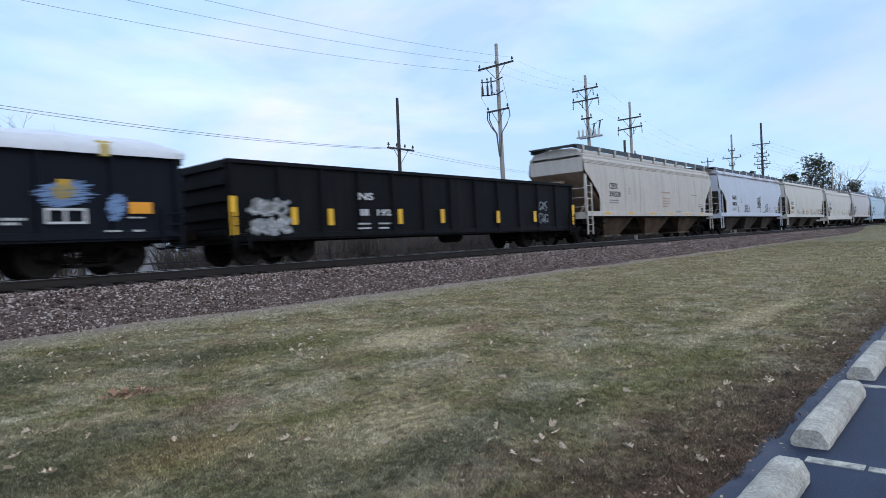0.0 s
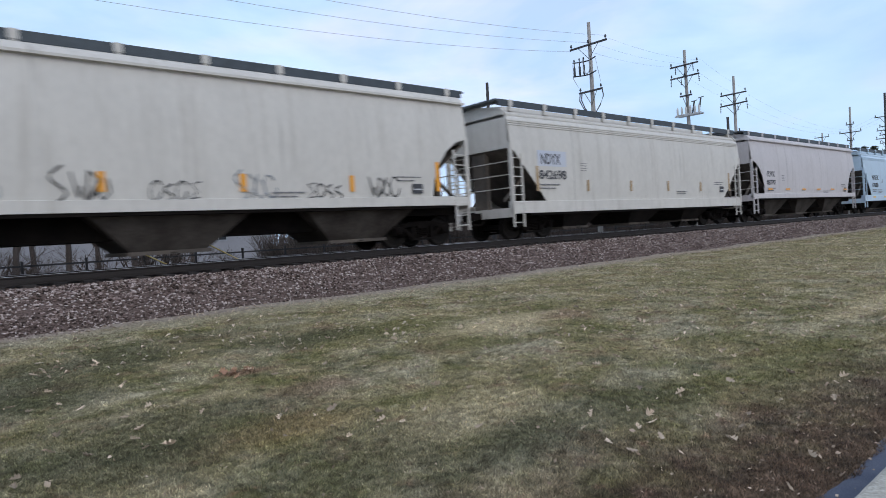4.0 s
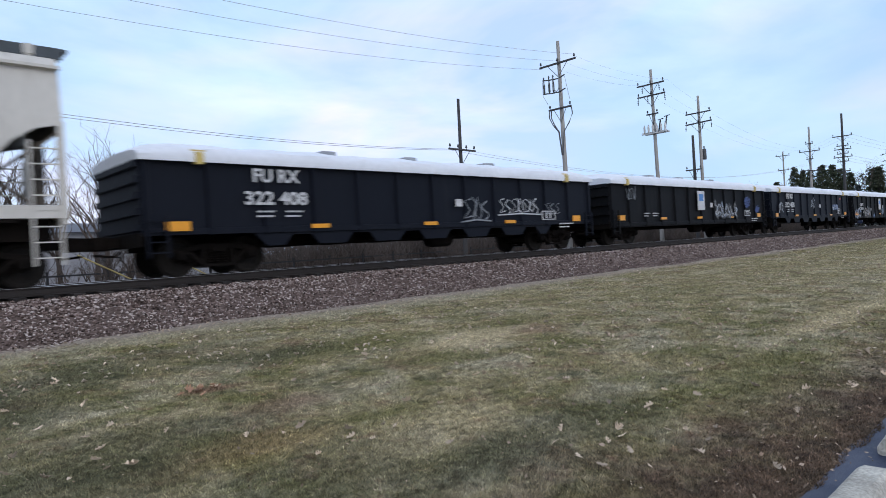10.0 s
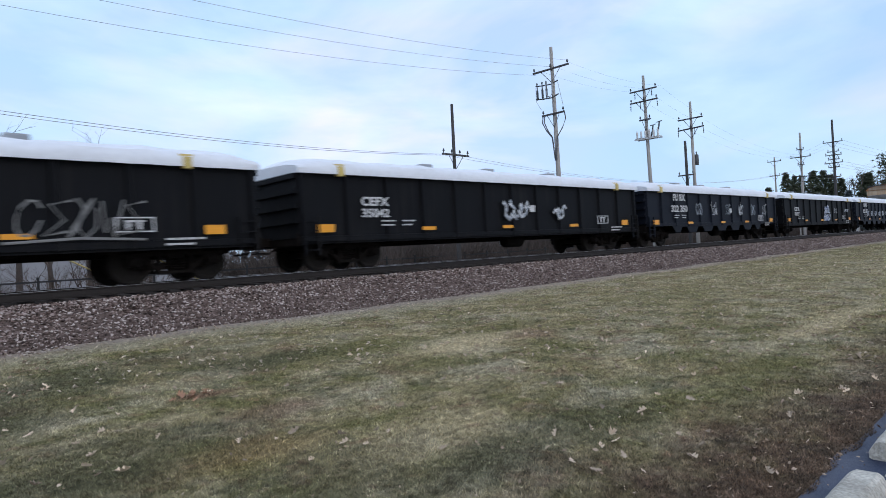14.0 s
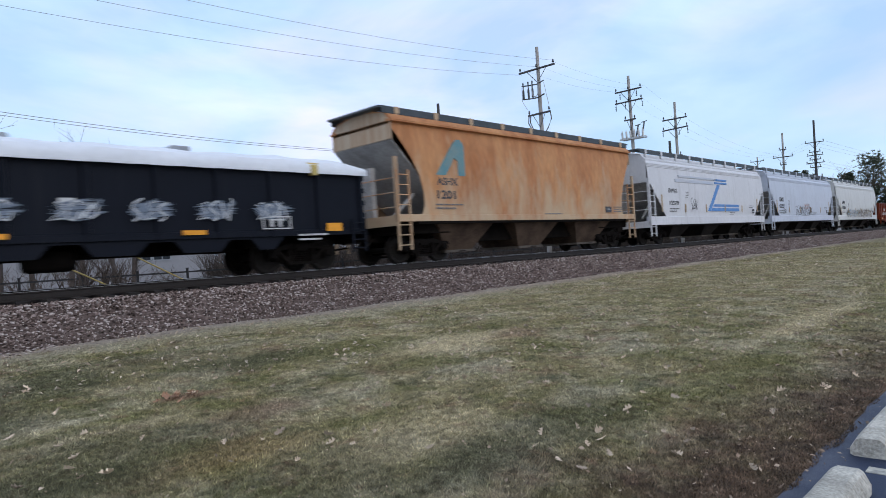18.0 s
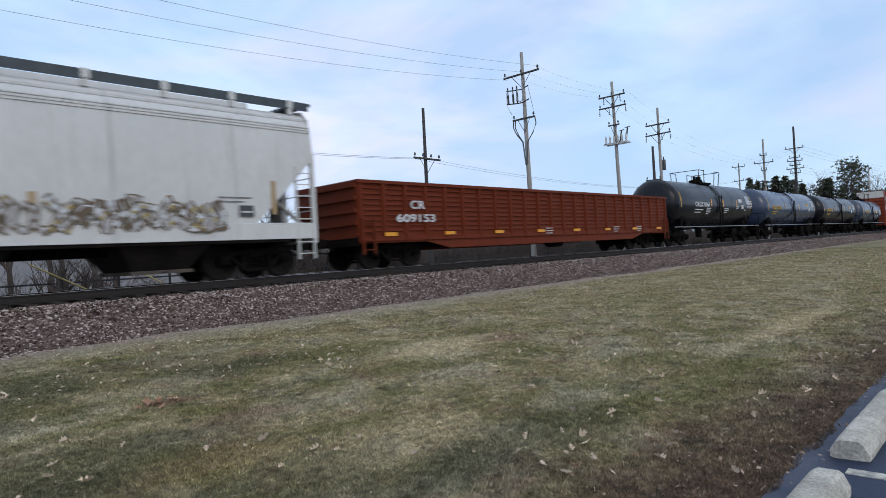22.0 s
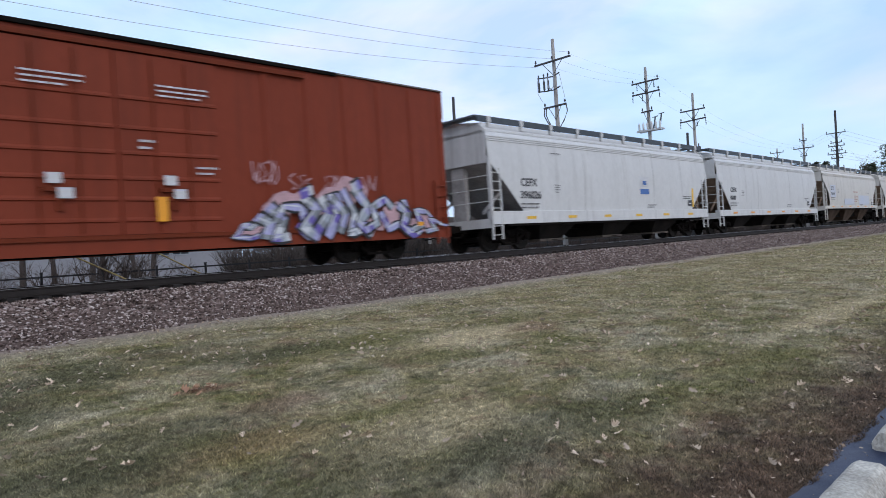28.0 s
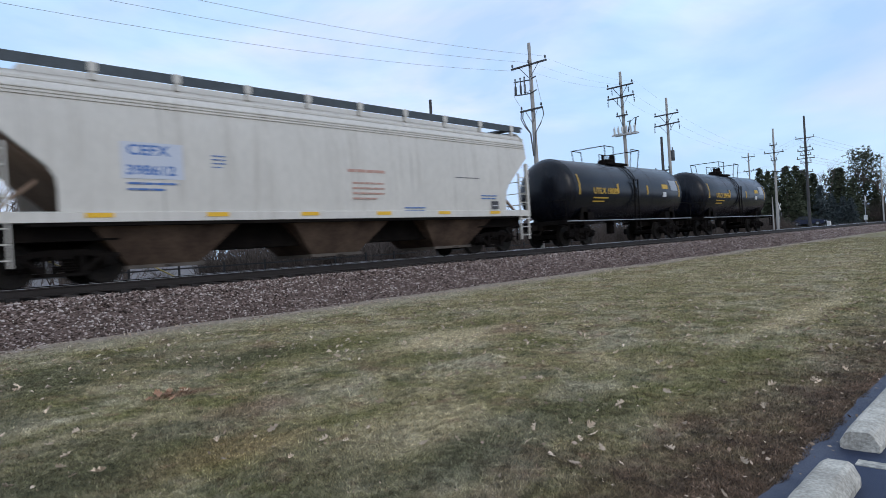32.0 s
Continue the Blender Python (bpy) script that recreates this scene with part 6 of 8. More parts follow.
def hopper(lo, hi, colour, label, cut="slant", bays=3, sill=(0.88, 1.27), eave=4.24, ribs=True, under="bay", slope="slope", seams=0, marks=None, group="freight train cars", posts=10, face=None):
    car = thing("covered_hopper", label, "rail car", group)
    h = (hi - lo) / 2
    c = M[colour]
    s0, s1 = sill
    # side sheets, cut away at their lower ends
    if cut == "slant":
        drop = [(0.04, 3.12), (0.18, 3.02), (1.85, s1)]
    elif cut == "arch":
        drop = [(0.04, 3.5), (0.3, 3.3), (1.28, 2.44), (1.42, 2.2), (1.45, 1.95), (1.45, s1)]
    elif cut == "deep":
        drop = [(0.04, 4.25), (0.35, 3.85), (0.75, 3.3), (1.05, 2.75), (1.2, 2.25), (1.22, 1.8), (1.12, s1)]
    else:
        drop = [(0.04, 3.25)] + [(0.04 + 1.5 * math.sin(a), 3.25 - (3.25 - s1) * (1 - math.cos(a)) ** 0.9) for a in [radians(18 * i) for i in range(1, 6)]]
    brow = {"deep": 3.85, "arch": 3.45}.get(cut, 3.1)
    for s in (-1, 1):
        bm = bmesh.new()
        zs = [eave - (eave - s1) * i / 7 for i in range(8)]

        def edge_at(z):
            pts = [(0.04, eave)] + drop
            for (xa, za), (xb, zb) in zip(pts, pts[1:]):
                if zb <= z <= za:
                    return xa + (xb - xa) * (za - z) / max(za - zb, 1e-6)
            return pts[-1][0]
        zs = sorted(set([round(z, 4) for z in zs] + [round(z, 4) for _, z in drop] + [round(eave - k, 4) for k in (0.04, 0.08, 0.12, 0.16, 0.2)]), reverse=True)
        xs_n = 12

        def bulge(z):
            return HALF - (0.17 if z > 2.6 else 0.10) * abs((z - 2.6) / 1.8) ** 2.2 - (0.14 * max(0.0, (z - eave + 0.2) / 0.2) ** 1.7 if ribs else 0)
        for skin in (0.0, 0.02):
            grid = [[bm.verts.new((-h + edge_at(z) + (2 * h - 2 * edge_at(z)) * i / xs_n, s * (bulge(z) - skin), z)) for i in range(xs_n + 1)] for z in zs]
            for a, b in zip(grid, grid[1:]):
                for i in range(xs_n):
                    bm.faces.new((a[i], a[i + 1], b[i + 1], b[i]))
        part("side_sheet", bm, c, car, smooth=0.7)
        if ribs:
            for k, z in enumerate((eave - 0.22, eave - 0.29, eave - 0.36)):
                bm = bmesh.new()
                y = bulge(z)
                section(bm, [(s * (y - 0.01), z - 0.024), (s * (y + 0.026), z - 0.016), (s * (y + 0.026), z + 0.012), (s * (y - 0.01), z + 0.02)], -h + 0.06, h - 0.06)
                part("side_rib", bm, c, car)
        bm = bmesh.new()
        out = 1.38 if ribs else 1.56
        section(bm, [(s * 1.30, eave - 0.03), (s * out, eave - 0.03), (s * out, eave + 0.03), (s * 1.30, eave + 0.06)], -h + 0.02, h - 0.02)
        part("eave_rail", bm, c, car)
        bm = bmesh.new()
        section(bm, [(s * 1.35, s0), (s * 1.62, s0), (s * 1.62, s1), (s * 1.5, s1 + 0.03), (s * 1.35, s1 + 0.03)], -h + 0.1, h - 0.1)
        part("side_sill", bm, c, car)
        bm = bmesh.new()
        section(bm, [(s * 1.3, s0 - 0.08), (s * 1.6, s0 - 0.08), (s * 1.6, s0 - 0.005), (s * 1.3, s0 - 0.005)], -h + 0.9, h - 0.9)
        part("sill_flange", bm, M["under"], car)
        for i in range(seams):
            x = -h + 2.2 + (2 * h - 4.4) * i / max(seams - 1, 1)
            bm = bmesh.new()
            rows = [[bm.verts.new(p) for p in ((x - 0.045, s * (bulge(z) - 0.01), z), (x - 0.03, s * (bulge(z) + 0.035), z), (x + 0.03, s * (bulge(z) + 0.035), z), (x + 0.045, s * (bulge(z) - 0.01), z))] for z in zs]
            for a, b in zip(rows, rows[1:]):
                for k in range(3):
                    bm.faces.new((a[k], a[k + 1], b[k + 1], b[k]))
            part("side_post", bm, c, car)
    # roof
    bm = bmesh.new()
    if ribs:
        arc = [(-1.38, eave), (-1.33, eave + 0.07), (-1.2, eave + 0.17), (-0.7, eave + 0.3), (0, eave + 0.36), (0.7, eave + 0.3), (1.2, eave + 0.17), (1.33, eave + 0.07), (1.38, eave)]
        section(bm, arc + [(1.3, eave - 0.1), (-1.3, eave - 0.1)], -h + 0.05, h - 0.05)
    else:
        section(bm, roof_arc(eave), -h + 0.05, h - 0.05)
    part("roof", bm, c, car, smooth=0.5)
    bm = bmesh.new()
    section(bm, [(-0.32, eave + 0.4), (0.32, eave + 0.4), (0.3, eave + 0.56), (-0.3, eave + 0.56)], -h + 1.2, h - 1.2)
    part("hatch_cover", bm, c, car)
    # running boards on brackets
    zb = eave + (0.5 if ribs else 0.45)
    for s in (-1, 1):
        bm = bmesh.new()
        section(bm, [(s * 0.72, zb - 0.03), (s * 1.26, zb - 0.03), (s * 1.26, zb - 0.2), (s * 1.30, zb - 0.2), (s * 1.30, zb + 0.02), (s * 0.72, zb + 0.02)], -h - 0.1, h + 0.1)
        part("running_board", bm, M["grate"], car)
        bx = -h - 0.25 if s < 0 else h - 0.30
        bm = bmesh.new()
        box(bm, bx, bx + 0.5, -1.3, 1.3, zb - 0.05, zb + 0.012)
        part("end_running_board", bm, M["grate"], car)
        for i in range(posts):
            x = -h + 0.5 + (2 * h - 1.0) * i / (posts - 1)
            def bracket():
                bm = bmesh.new()
                hz = zb - eave
                box(bm, -0.09, 0.09, -0.015, 0.015, hz - 0.17, hz + 0.03)
                prism(bm, [(-0.06, 0.15), (0.06, 0.15), (0.06, hz - 0.17), (-0.06, hz - 0.17)], 0.0, 0.1)
                return mesh_of(bm, "board_bracket", c)
            part("board_bracket", kept(("bracket", colour, ribs), bracket), None, car).matrix_basis = pose(x, s * 1.315, eave, 0, 0, 0 if s < 0 else 180)
    # ends: upper bulkhead, slope sheet, platform, posts
    for s in (-1, 1):
        bm = bmesh.new()
        box(bm, *sorted((s * (h - 0.10), s * (h - 0.05))), -1.47, 1.47, brow, eave + 0.02)
        prism_end(bm, s, h, eave)
        part("end_sheet", bm, M[face] if face else c, car)
        bm = bmesh.new()
        foot = s0 + 0.02
        deep = 0.1 + 3.1 * (brow - foot) / (brow - 0.75)
        v = [(s * (h - 0.1), brow + 0.02), (s * (h - deep), foot + 0.04), (s * (h - deep), foot - 0.02), (s * (h - 0.1), brow - 0.04)]
        prism(bm, v, -1.44, 1.44)
        part("slope_sheet", bm, M[slope], car)
        bm = bmesh.new()
        box(bm, *sorted((s * (h - 0.04), s * (h - 0.55))), -1.5, 1.5, s0 + 0.08, s0 + 0.16)
        box(bm, *sorted((s * (h - 0.02), s * (h - 0.1))), -1.58, 1.58, s0 - 0.12, s0 + 0.2)
        part("end_platform", bm, c, car)
        bm = bmesh.new()
        box(bm, *sorted((s * (h - 0.12), s * (h - 0.3))), -0.32, 0.32, s0, 3.1)
        part("end_column", bm, M[slope], car)
        for y in (-1, 1):
            bm = bmesh.new()
            box(bm, *sorted((s * (h - 0.02), s * (h - 0.14))), y * 1.55 - 0.05, y * 1.55 + 0.05, s0, 3.3)
            part("corner_post", bm, M[face] if face else c, car)
            ladder(car, s * (h - 0.35) - 0.3, y * 1.60, 0.42, 2.9, colour, 0.5, 8)
            bm = bmesh.new()
            prism(bm, [(s * (h - 0.14), 1.3), (s * (h - 0.14), 1.4), (s * (h - 1.2), 2.25), (s * (h - 1.2), 2.15)], y * 1.1 - 0.04, y * 1.1 + 0.04)
            part("end_brace", bm, M[slope], car)
        for z in (1.75, 2.2, 2.65):
            bm = bmesh.new()
            tube(bm, [(s * (h - 0.04), -1.5, z), (s * (h - 0.04), 1.5, z)], 0.016, 5)
            part("grab_rail", bm, c, car)
    for s in (-1, 1):
        bm = bmesh.new()
        box(bm, *sorted((s * (h - 0.25), s * (h - 2.7))), -1.22, 1.22, 0.93, max(s0 + 0.02, 1.0))
        part("body_bolster", bm, M["under"], car)
    # bays; their materials carry painted shade as well as grime
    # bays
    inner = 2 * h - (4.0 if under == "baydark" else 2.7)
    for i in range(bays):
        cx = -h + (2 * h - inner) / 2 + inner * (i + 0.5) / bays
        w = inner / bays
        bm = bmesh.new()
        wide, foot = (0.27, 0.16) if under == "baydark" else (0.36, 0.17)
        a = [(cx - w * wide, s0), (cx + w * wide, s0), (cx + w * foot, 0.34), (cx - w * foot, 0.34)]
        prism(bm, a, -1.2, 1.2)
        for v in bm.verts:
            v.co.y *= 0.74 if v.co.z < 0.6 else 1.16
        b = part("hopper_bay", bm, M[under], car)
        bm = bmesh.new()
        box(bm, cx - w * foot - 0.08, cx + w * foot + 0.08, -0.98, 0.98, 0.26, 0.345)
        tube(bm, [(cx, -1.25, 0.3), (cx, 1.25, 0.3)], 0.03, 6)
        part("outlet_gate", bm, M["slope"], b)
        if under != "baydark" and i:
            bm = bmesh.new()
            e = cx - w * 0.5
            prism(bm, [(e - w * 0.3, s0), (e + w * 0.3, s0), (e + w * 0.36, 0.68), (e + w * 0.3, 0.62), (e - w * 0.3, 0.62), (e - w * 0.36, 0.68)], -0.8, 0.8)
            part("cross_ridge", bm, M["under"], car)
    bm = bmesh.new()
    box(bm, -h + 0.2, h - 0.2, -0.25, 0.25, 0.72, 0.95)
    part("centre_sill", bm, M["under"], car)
    for s in (-1, 1):
        truck(car, s * (h - 1.62))
    ends(car, h)
    if marks:
        marks(car, h, -HALF - 0.004)
    return car


# ---- gondola ----


def gondola(lo, hi, colour, label, top=2.72, bottom=0.74, posts=13, cover=True, belly=False, louvre=False, fish=0.0, marks=None):
    car = thing("gondola", label, "rail car", "freight train cars")
    h = (hi - lo) / 2
    c = M[colour]
    for s in (-1, 1):
        bm = bmesh.new()
        low = [(-h, bottom), (h, bottom)]
        if belly:
            k = 6
            a = -h + 3.0
            step = (2 * h - 6.0) / k
            low = [(-h, bottom + 0.06), (a - 0.35, bottom + 0.06), (a, bottom - 0.27)]
            for i in range(k):
                low += [(a + step * (i + 0.25), bottom - 0.27), (a + step * (i + 0.38), bottom + 0.0), (a + step * (i + 0.68), bottom + 0.0), (a + step * (i + 0.8), bottom - 0.27)]
            low += [(h - 3.0, bottom - 0.27), (h - 2.65, bottom + 0.06), (h, bottom + 0.06)]
        if fish:
            low = [(-h, bottom), (-h + 2.9, bottom), (-h + 4.0, bottom - fish), (h - 4.0, bottom - fish), (h - 2.9, bottom), (h, bottom)]
        prism(bm, low + [(h, top), (-h, top)], *sorted((s * 1.46, s * 1.50)))
        part("side_wall", bm, c, car)
        bm = bmesh.new()
        section(bm, [(s * 1.43, top - 0.1), (s * 1.6, top - 0.1), (s * 1.6, top), (s * 1.43, top + 0.01)], -h, h)
        part("top_chord", bm, c, car)
        bm = bmesh.new()
        section(bm, [(s * 1.43, bottom + 0.06), (s * 1.56, bottom + 0.06), (s * 1.56, bottom + 0.2), (s * 1.43, bottom + 0.22)], -h, h)
        part("bottom_chord", bm, c, car)
        for i in range(posts):
            x = -h + 0.12 + (2 * h - 0.24) * i / (posts - 1)
            def rib():
                bm = bmesh.new()
                b = [(-0.085, 0), (0.085, 0), (0.05, 0.09), (-0.05, 0.09)]
                v0 = [bm.verts.new((x_, -y_, bottom + 0.05)) for x_, y_ in b]
                v1 = [bm.verts.new((x_, -y_, top - 0.08)) for x_, y_ in b]
                bm.faces.new(v0), bm.faces.new(v1)
                for j in range(4):
                    bm.faces.new((v0[j], v0[(j + 1) % 4], v1[(j + 1) % 4], v1[j]))
                return mesh_of(bm, "side_post", c)
            p = part("side_post", kept(("gpost", colour, top, bottom), rib), None, car)
            p.matrix_basis = pose(x, s * 1.495, 0, 0, 0, 0 if s < 0 else 180)
        if louvre and s < 0:
            for i in range(posts - 1):
                x = -h + 0.12 + (2 * h - 0.24) * (i + 0.5) / (posts - 1)
                for k in range(9):
                    def lip():
                        bm = bmesh.new()
                        w = (2 * h - 0.24) / (posts - 1) / 2 - 0.11
                        prism(bm, [(-w, 0), (w, 0), (w - 0.04, 0.06), (-w + 0.04, 0.06)], -0.055, 0.0)
                        for v in bm.verts:
                            if v.co.y < -0.01 and v.co.z > 0.03:
                                v.co.y = -0.005
                        return mesh_of(bm, "pressed_rib", c)
                    part("pressed_rib", kept(("lip", colour), lip), None, car).location = (x, s * 1.498, bottom + 0.36 + 0.16 * k)
    for s in (-1, 1):
        bm = bmesh.new()
        box(bm, *sorted((s * (h - 0.06), s * (h - 0.01))), -1.46, 1.46, bottom - 0.05, top)
        e = part("end_wall", bm, c, car)
        for k in range(5):
            bm = bmesh.new()
            z = bottom + 0.25 + (top - bottom - 0.4) * k / 4
            box(bm, *sorted((s * (h - 0.01), s * (h + 0.08))), -1.48, 1.48, z - 0.07, z + 0.07)
            part("end_rib", bm, c, e)
        bm = bmesh.new()
        box(bm, *sorted((s * (h - 0.02), s * (h + 0.06))), -1.5, 1.5, 0.72, 1.02)
        part("end_sill", bm, M["under"], car)
        for y in (-1, 1):
            ladder(car, s * (h - 0.3) - 0.22, y * 1.62, 0.45, bottom + 0.75 if not belly else bottom + 0.5, colour, 0.44, 4)
    bm = bmesh.new()
    box(bm, -h + 0.05, h - 0.05, -1.45, 1.45, 1.0, 1.06)
    part("floor", bm, M["under"], car)
    bm = bmesh.new()
    box(bm, -h + 0.2, h - 0.2, -0.25, 0.25, 0.62, 1.0)
    part("centre_sill", bm, M["under"], car)
    for i in range(7):
        bm = bmesh.new()
        x = -h + 3.4 + (2 * h - 6.8) * i / 6
        box(bm, x - 0.08, x + 0.08, -1.4, 1.4, 0.7, 0.99)
        part("cross_bearer", bm, M["under"], car)
    bm = bmesh.new()
    lathe(bm, [(0.2, -0.5), (0.24, -0.42), (0.24, 0.42), (0.2, 0.5)], "x", (0.9, -0.7, 0.6), 12)
    part("brake_reservoir", bm, M["under"], car, smooth=0.6)
    if cover:
        bm = bmesh.new()
        n = 40
        arc = [(-1.66, -0.1), (-1.67, 0.06), (-1.58, 0.22), (-1.15, 0.38), (-0.5, 0.46), (0, 0.48), (0.5, 0.46), (1.15, 0.38), (1.58, 0.22), (1.67, 0.06), (1.66, -0.1)]
        rows = []
        for i in range(n + 1):
            x = -h - 0.06 + (2 * h + 0.12) * i / n
            k = 0.45 if i in (0, n) else (0.86 if i in (1, n - 1) else 1.0 + 0.05 * math.sin(i * 1.9) + 0.04 * math.sin(i * 0.8))
            rows.append([bm.verts.new((x, y, top + (z * k if z > 0 else z) + 0.004 * math.sin(i * 3.1 + y * 2))) for y, z in arc])
        for a, b in zip(rows, rows[1:]):
            for j in range(len(arc) - 1):
                bm.faces.new((a[j], b[j], b[j + 1], a[j + 1]))
        bm.faces.new(rows[0])
        bm.faces.new(rows[-1])
        lid = part("cover", bm, M["cover"], car, "white moulded fabric cover", smooth=0.7)
        for x in (-h + 1.3, h - 1.75):
            bm = bmesh.new()
            box(bm, x - 0.09, x + 0.09, -1.71, -1.55, top - 0.15, top + 0.12)
            box(bm, x - 0.16, x + 0.16, -1.62, -1.45, top + 0.1, top + 0.19)
            part("clamp", bm, M["guard"], lid, "yellow lid clamp")
        for x in (-h * 0.35, 0.1, h * 0.45):
            bm = bmesh.new()
            box(bm, x - 0.25, x + 0.25, -0.5, 0.1, top + 0.42, top + 0.6)
            bmesh.ops.bevel(bm, geom=bm.edges[:], offset=0.03, segments=1, affect="EDGES")
            part("vent_box", bm, M["insul"], lid, "small grey vent box")
    for s in (-1, 1):
        truck(car, s * (h - 1.9))
    ends(car, h)
    if marks:
        marks(car, h, -1.505)
    return car


# ---- tank car ----


def tank_car(lo, hi, colour, label, radius=1.46, marks=None):
    car = thing("tank_car", label, "rail car", "freight train cars")
    h = (hi - lo) / 2
    c = M[colour]
    zc = 2.43
    bm = bmesh.new()
    dome = [(radius * math.sin(a), -h + 0.75 * (1 - math.cos(a))) for a in [radians(15 * i) for i in range(0, 7)]]
    prof = [(max(r, 0.01), x) for r, x in dome] + [(radius, -h + 3.0), (radius, 0), (radius, h - 3.0)] + [(max(r, 0.01), -x) for r, x in reversed(dome)]
    lathe(bm, prof, "x", (0, 0, zc), 40)
    shell = part("shell", bm, c, car, smooth=0.6)
    for x in (-h + 0.75, -h * 0.32, h * 0.32, h - 0.75):
        bm = bmesh.new()
        lathe(bm, [(radius, x - 0.04), (radius + 0.008, x - 0.03), (radius + 0.008, x + 0.03), (radius, x + 0.04)], "x", (0, 0, zc), 40)
        part("weld_band", bm, c, shell, smooth=0.6)
    bm = bmesh.new()
    lathe(bm, [(0.42, radius - 0.05), (0.42, radius + 0.22), (0.38, radius + 0.26), (0.1, radius + 0.28)], "z", (0.0, 0, zc), 16)
    dome_top = part("manway_dome", bm, M["under"], car, "dark round manway", smooth=0.6)
    for x, y, r, up in ((0.75, 0.1, 0.16, 0.5), (-0.7, -0.2, 0.08, 0.4)):
        bm = bmesh.new()
        lathe(bm, [(r, radius - 0.05), (r, radius + up), (r * 0.75, radius + up + 0.05)], "z", (x, y, zc), 10)
        part("valve", bm, M["under"], dome_top, smooth=0.6)
    bm = bmesh.new()
    box(bm, -1.0, 1.0, -0.62, 0.62, zc + radius - 0.06, zc + radius + 0.04)
    part("top_platform", bm, M["under"], car)
    top = zc + radius + 0.72
    for s in (-1, 1):
        for a, b in ((-1.75, -0.9), (0.9, 1.75)):
            bm = bmesh.new()
            tube(bm, [(a, s * 0.9, top), (b, s * 0.9, top)], 0.022, 6)
            rail = part("safety_rail", bm, M["under"], car, "thin black safety rail")
            for x in (a, b):
                bm = bmesh.new()
                tube(bm, [(x * 0.9, s * 0.85, zc + radius - 0.2), (x, s * 0.9, top)], 0.022, 6)
                part("rail_post", bm, M["under"], rail)
        bm = bmesh.new()
        tube(bm, [(s * 1.75, -0.9, top), (s * 1.75, 0.9, top)], 0.022, 6)
        part("safety_rail", bm, M["under"], car)
    ladder(car, -0.2, -radius - 0.05, 0.5, zc + 0.6, "under", 0.4, 8)
    bow = [(-(radius + 0.05) * math.cos(a), zc + (radius + 0.05) * math.sin(a)) for a in [radians(20 + 7.5 * k) for k in range(9)]]
    for x in (-0.2, 0.2):
        bm = bmesh.new()
        tube(bm, [(x, y, z) for y, z in bow], 0.02, 4)
        side = part("ladder_rail", bm, M["under"], car)
    for y, z in bow[1:]:
        bm = bmesh.new()
        tube(bm, [(-0.2, y, z), (0.2, y, z)], 0.013, 4)
        part("rung", bm, M["under"], side)
    for s in (-1, 1):
        bm = bmesh.new()
        box(bm, *sorted((s * (h - 2.4), s * (h - 1.5))), -1.25, 1.25, 0.9, 1.45)
        part("saddle", bm, M["under"], car)
        bm = bmesh.new()
        box(bm, *sorted((s * (h - 3.4), s * (h + 0.35))), -0.3, 0.3, 0.75, 1.02)
        box(bm, *sorted((s * (h + 0.2), s * (h + 0.32))), -1.5, 1.5, 0.95, 1.1)
        box(bm, *sorted((s * (h - 0.6), s * (h + 0.3))), -1.5, 1.5, 1.08, 1.12)
        part("stub_sill", bm, M["under"], car)
        bm = bmesh.new()
        for y in (-1.5, 1.5):
            tube(bm, [(s * (h + 0.25), y, 1.1), (s * (h + 0.25), y, 1.95), (s * (h + 0.25), y * 0.4, 1.95)], 0.022, 5)
        part("end_handrail", bm, M["under"], car)
        for y in (-1, 1):
            ladder(car, s * (h - 0.1) - 0.2, y * 1.5, 0.4, 1.15, "under", 0.4, 2)
            bm = bmesh.new()
            prism(bm, [(s * (h - 1.2), 1.1), (s * (h - 1.9), 1.1), (s * (h - 1.8), 1.75), (s * (h - 1.45), 1.75)], y * 1.22 - 0.03, y * 1.22 + 0.03)
            part("saddle_gusset", bm, M["under"], car)
    for s in (-1, 1):
        bm = bmesh.new()
        tube(bm, [(-h - 0.2, s * 1.52, 1.06), (h + 0.2, s * 1.52, 1.06)], 0.022, 6)
        part("side_handrail", bm, M["insul"], car, "worn grey side handrail")
    bm = bmesh.new()
    lathe(bm, [(0.2, 0.45), (0.2, 1.05)], "z", (0, 0, 0), 10)
    part("bottom_outlet", bm, M["under"], car)
    for s in (-1, 1):
        truck(car, s * (h - 1.55))
    for s in (-1, 1):
        k = part("coupler", kept("coupler", coupler_mesh), None, car)
        k.matrix_basis = pose(s * (h + 0.1), 0, 0, 0, 0, 0 if s > 0 else 180)
    for i, x in enumerate((-h + 1.0, h - 1.0)):
        curved(car, x - 0.05, x + 0.05, 2.2, 3.1, "yellowink", radius, zc)
    if marks:
        marks(car, h, radius, zc)
    return car


def curved(car, x0, x1, z0, z1, kind, radius, zc, name="reflector_strip", label=""):
    """A strip of paint laid on the tank's round flank."""
    bm = bmesh.new()
    n = 6
    rows = []
    for i in range(n + 1):
        z = z0 + (z1 - z0) * i / n
        y = -math.sqrt(max((radius + 0.006) ** 2 - (z - zc) ** 2, 0.01))
        rows.append([bm.verts.new((x, y, z)) for x in (x0, x1)])
    for a, b in zip(rows, rows[1:]):
        bm.faces.new((a[0], a[1], b[1], b[0]))
    part(name, bm, M[kind], car, label)


# ---- boxcar ----


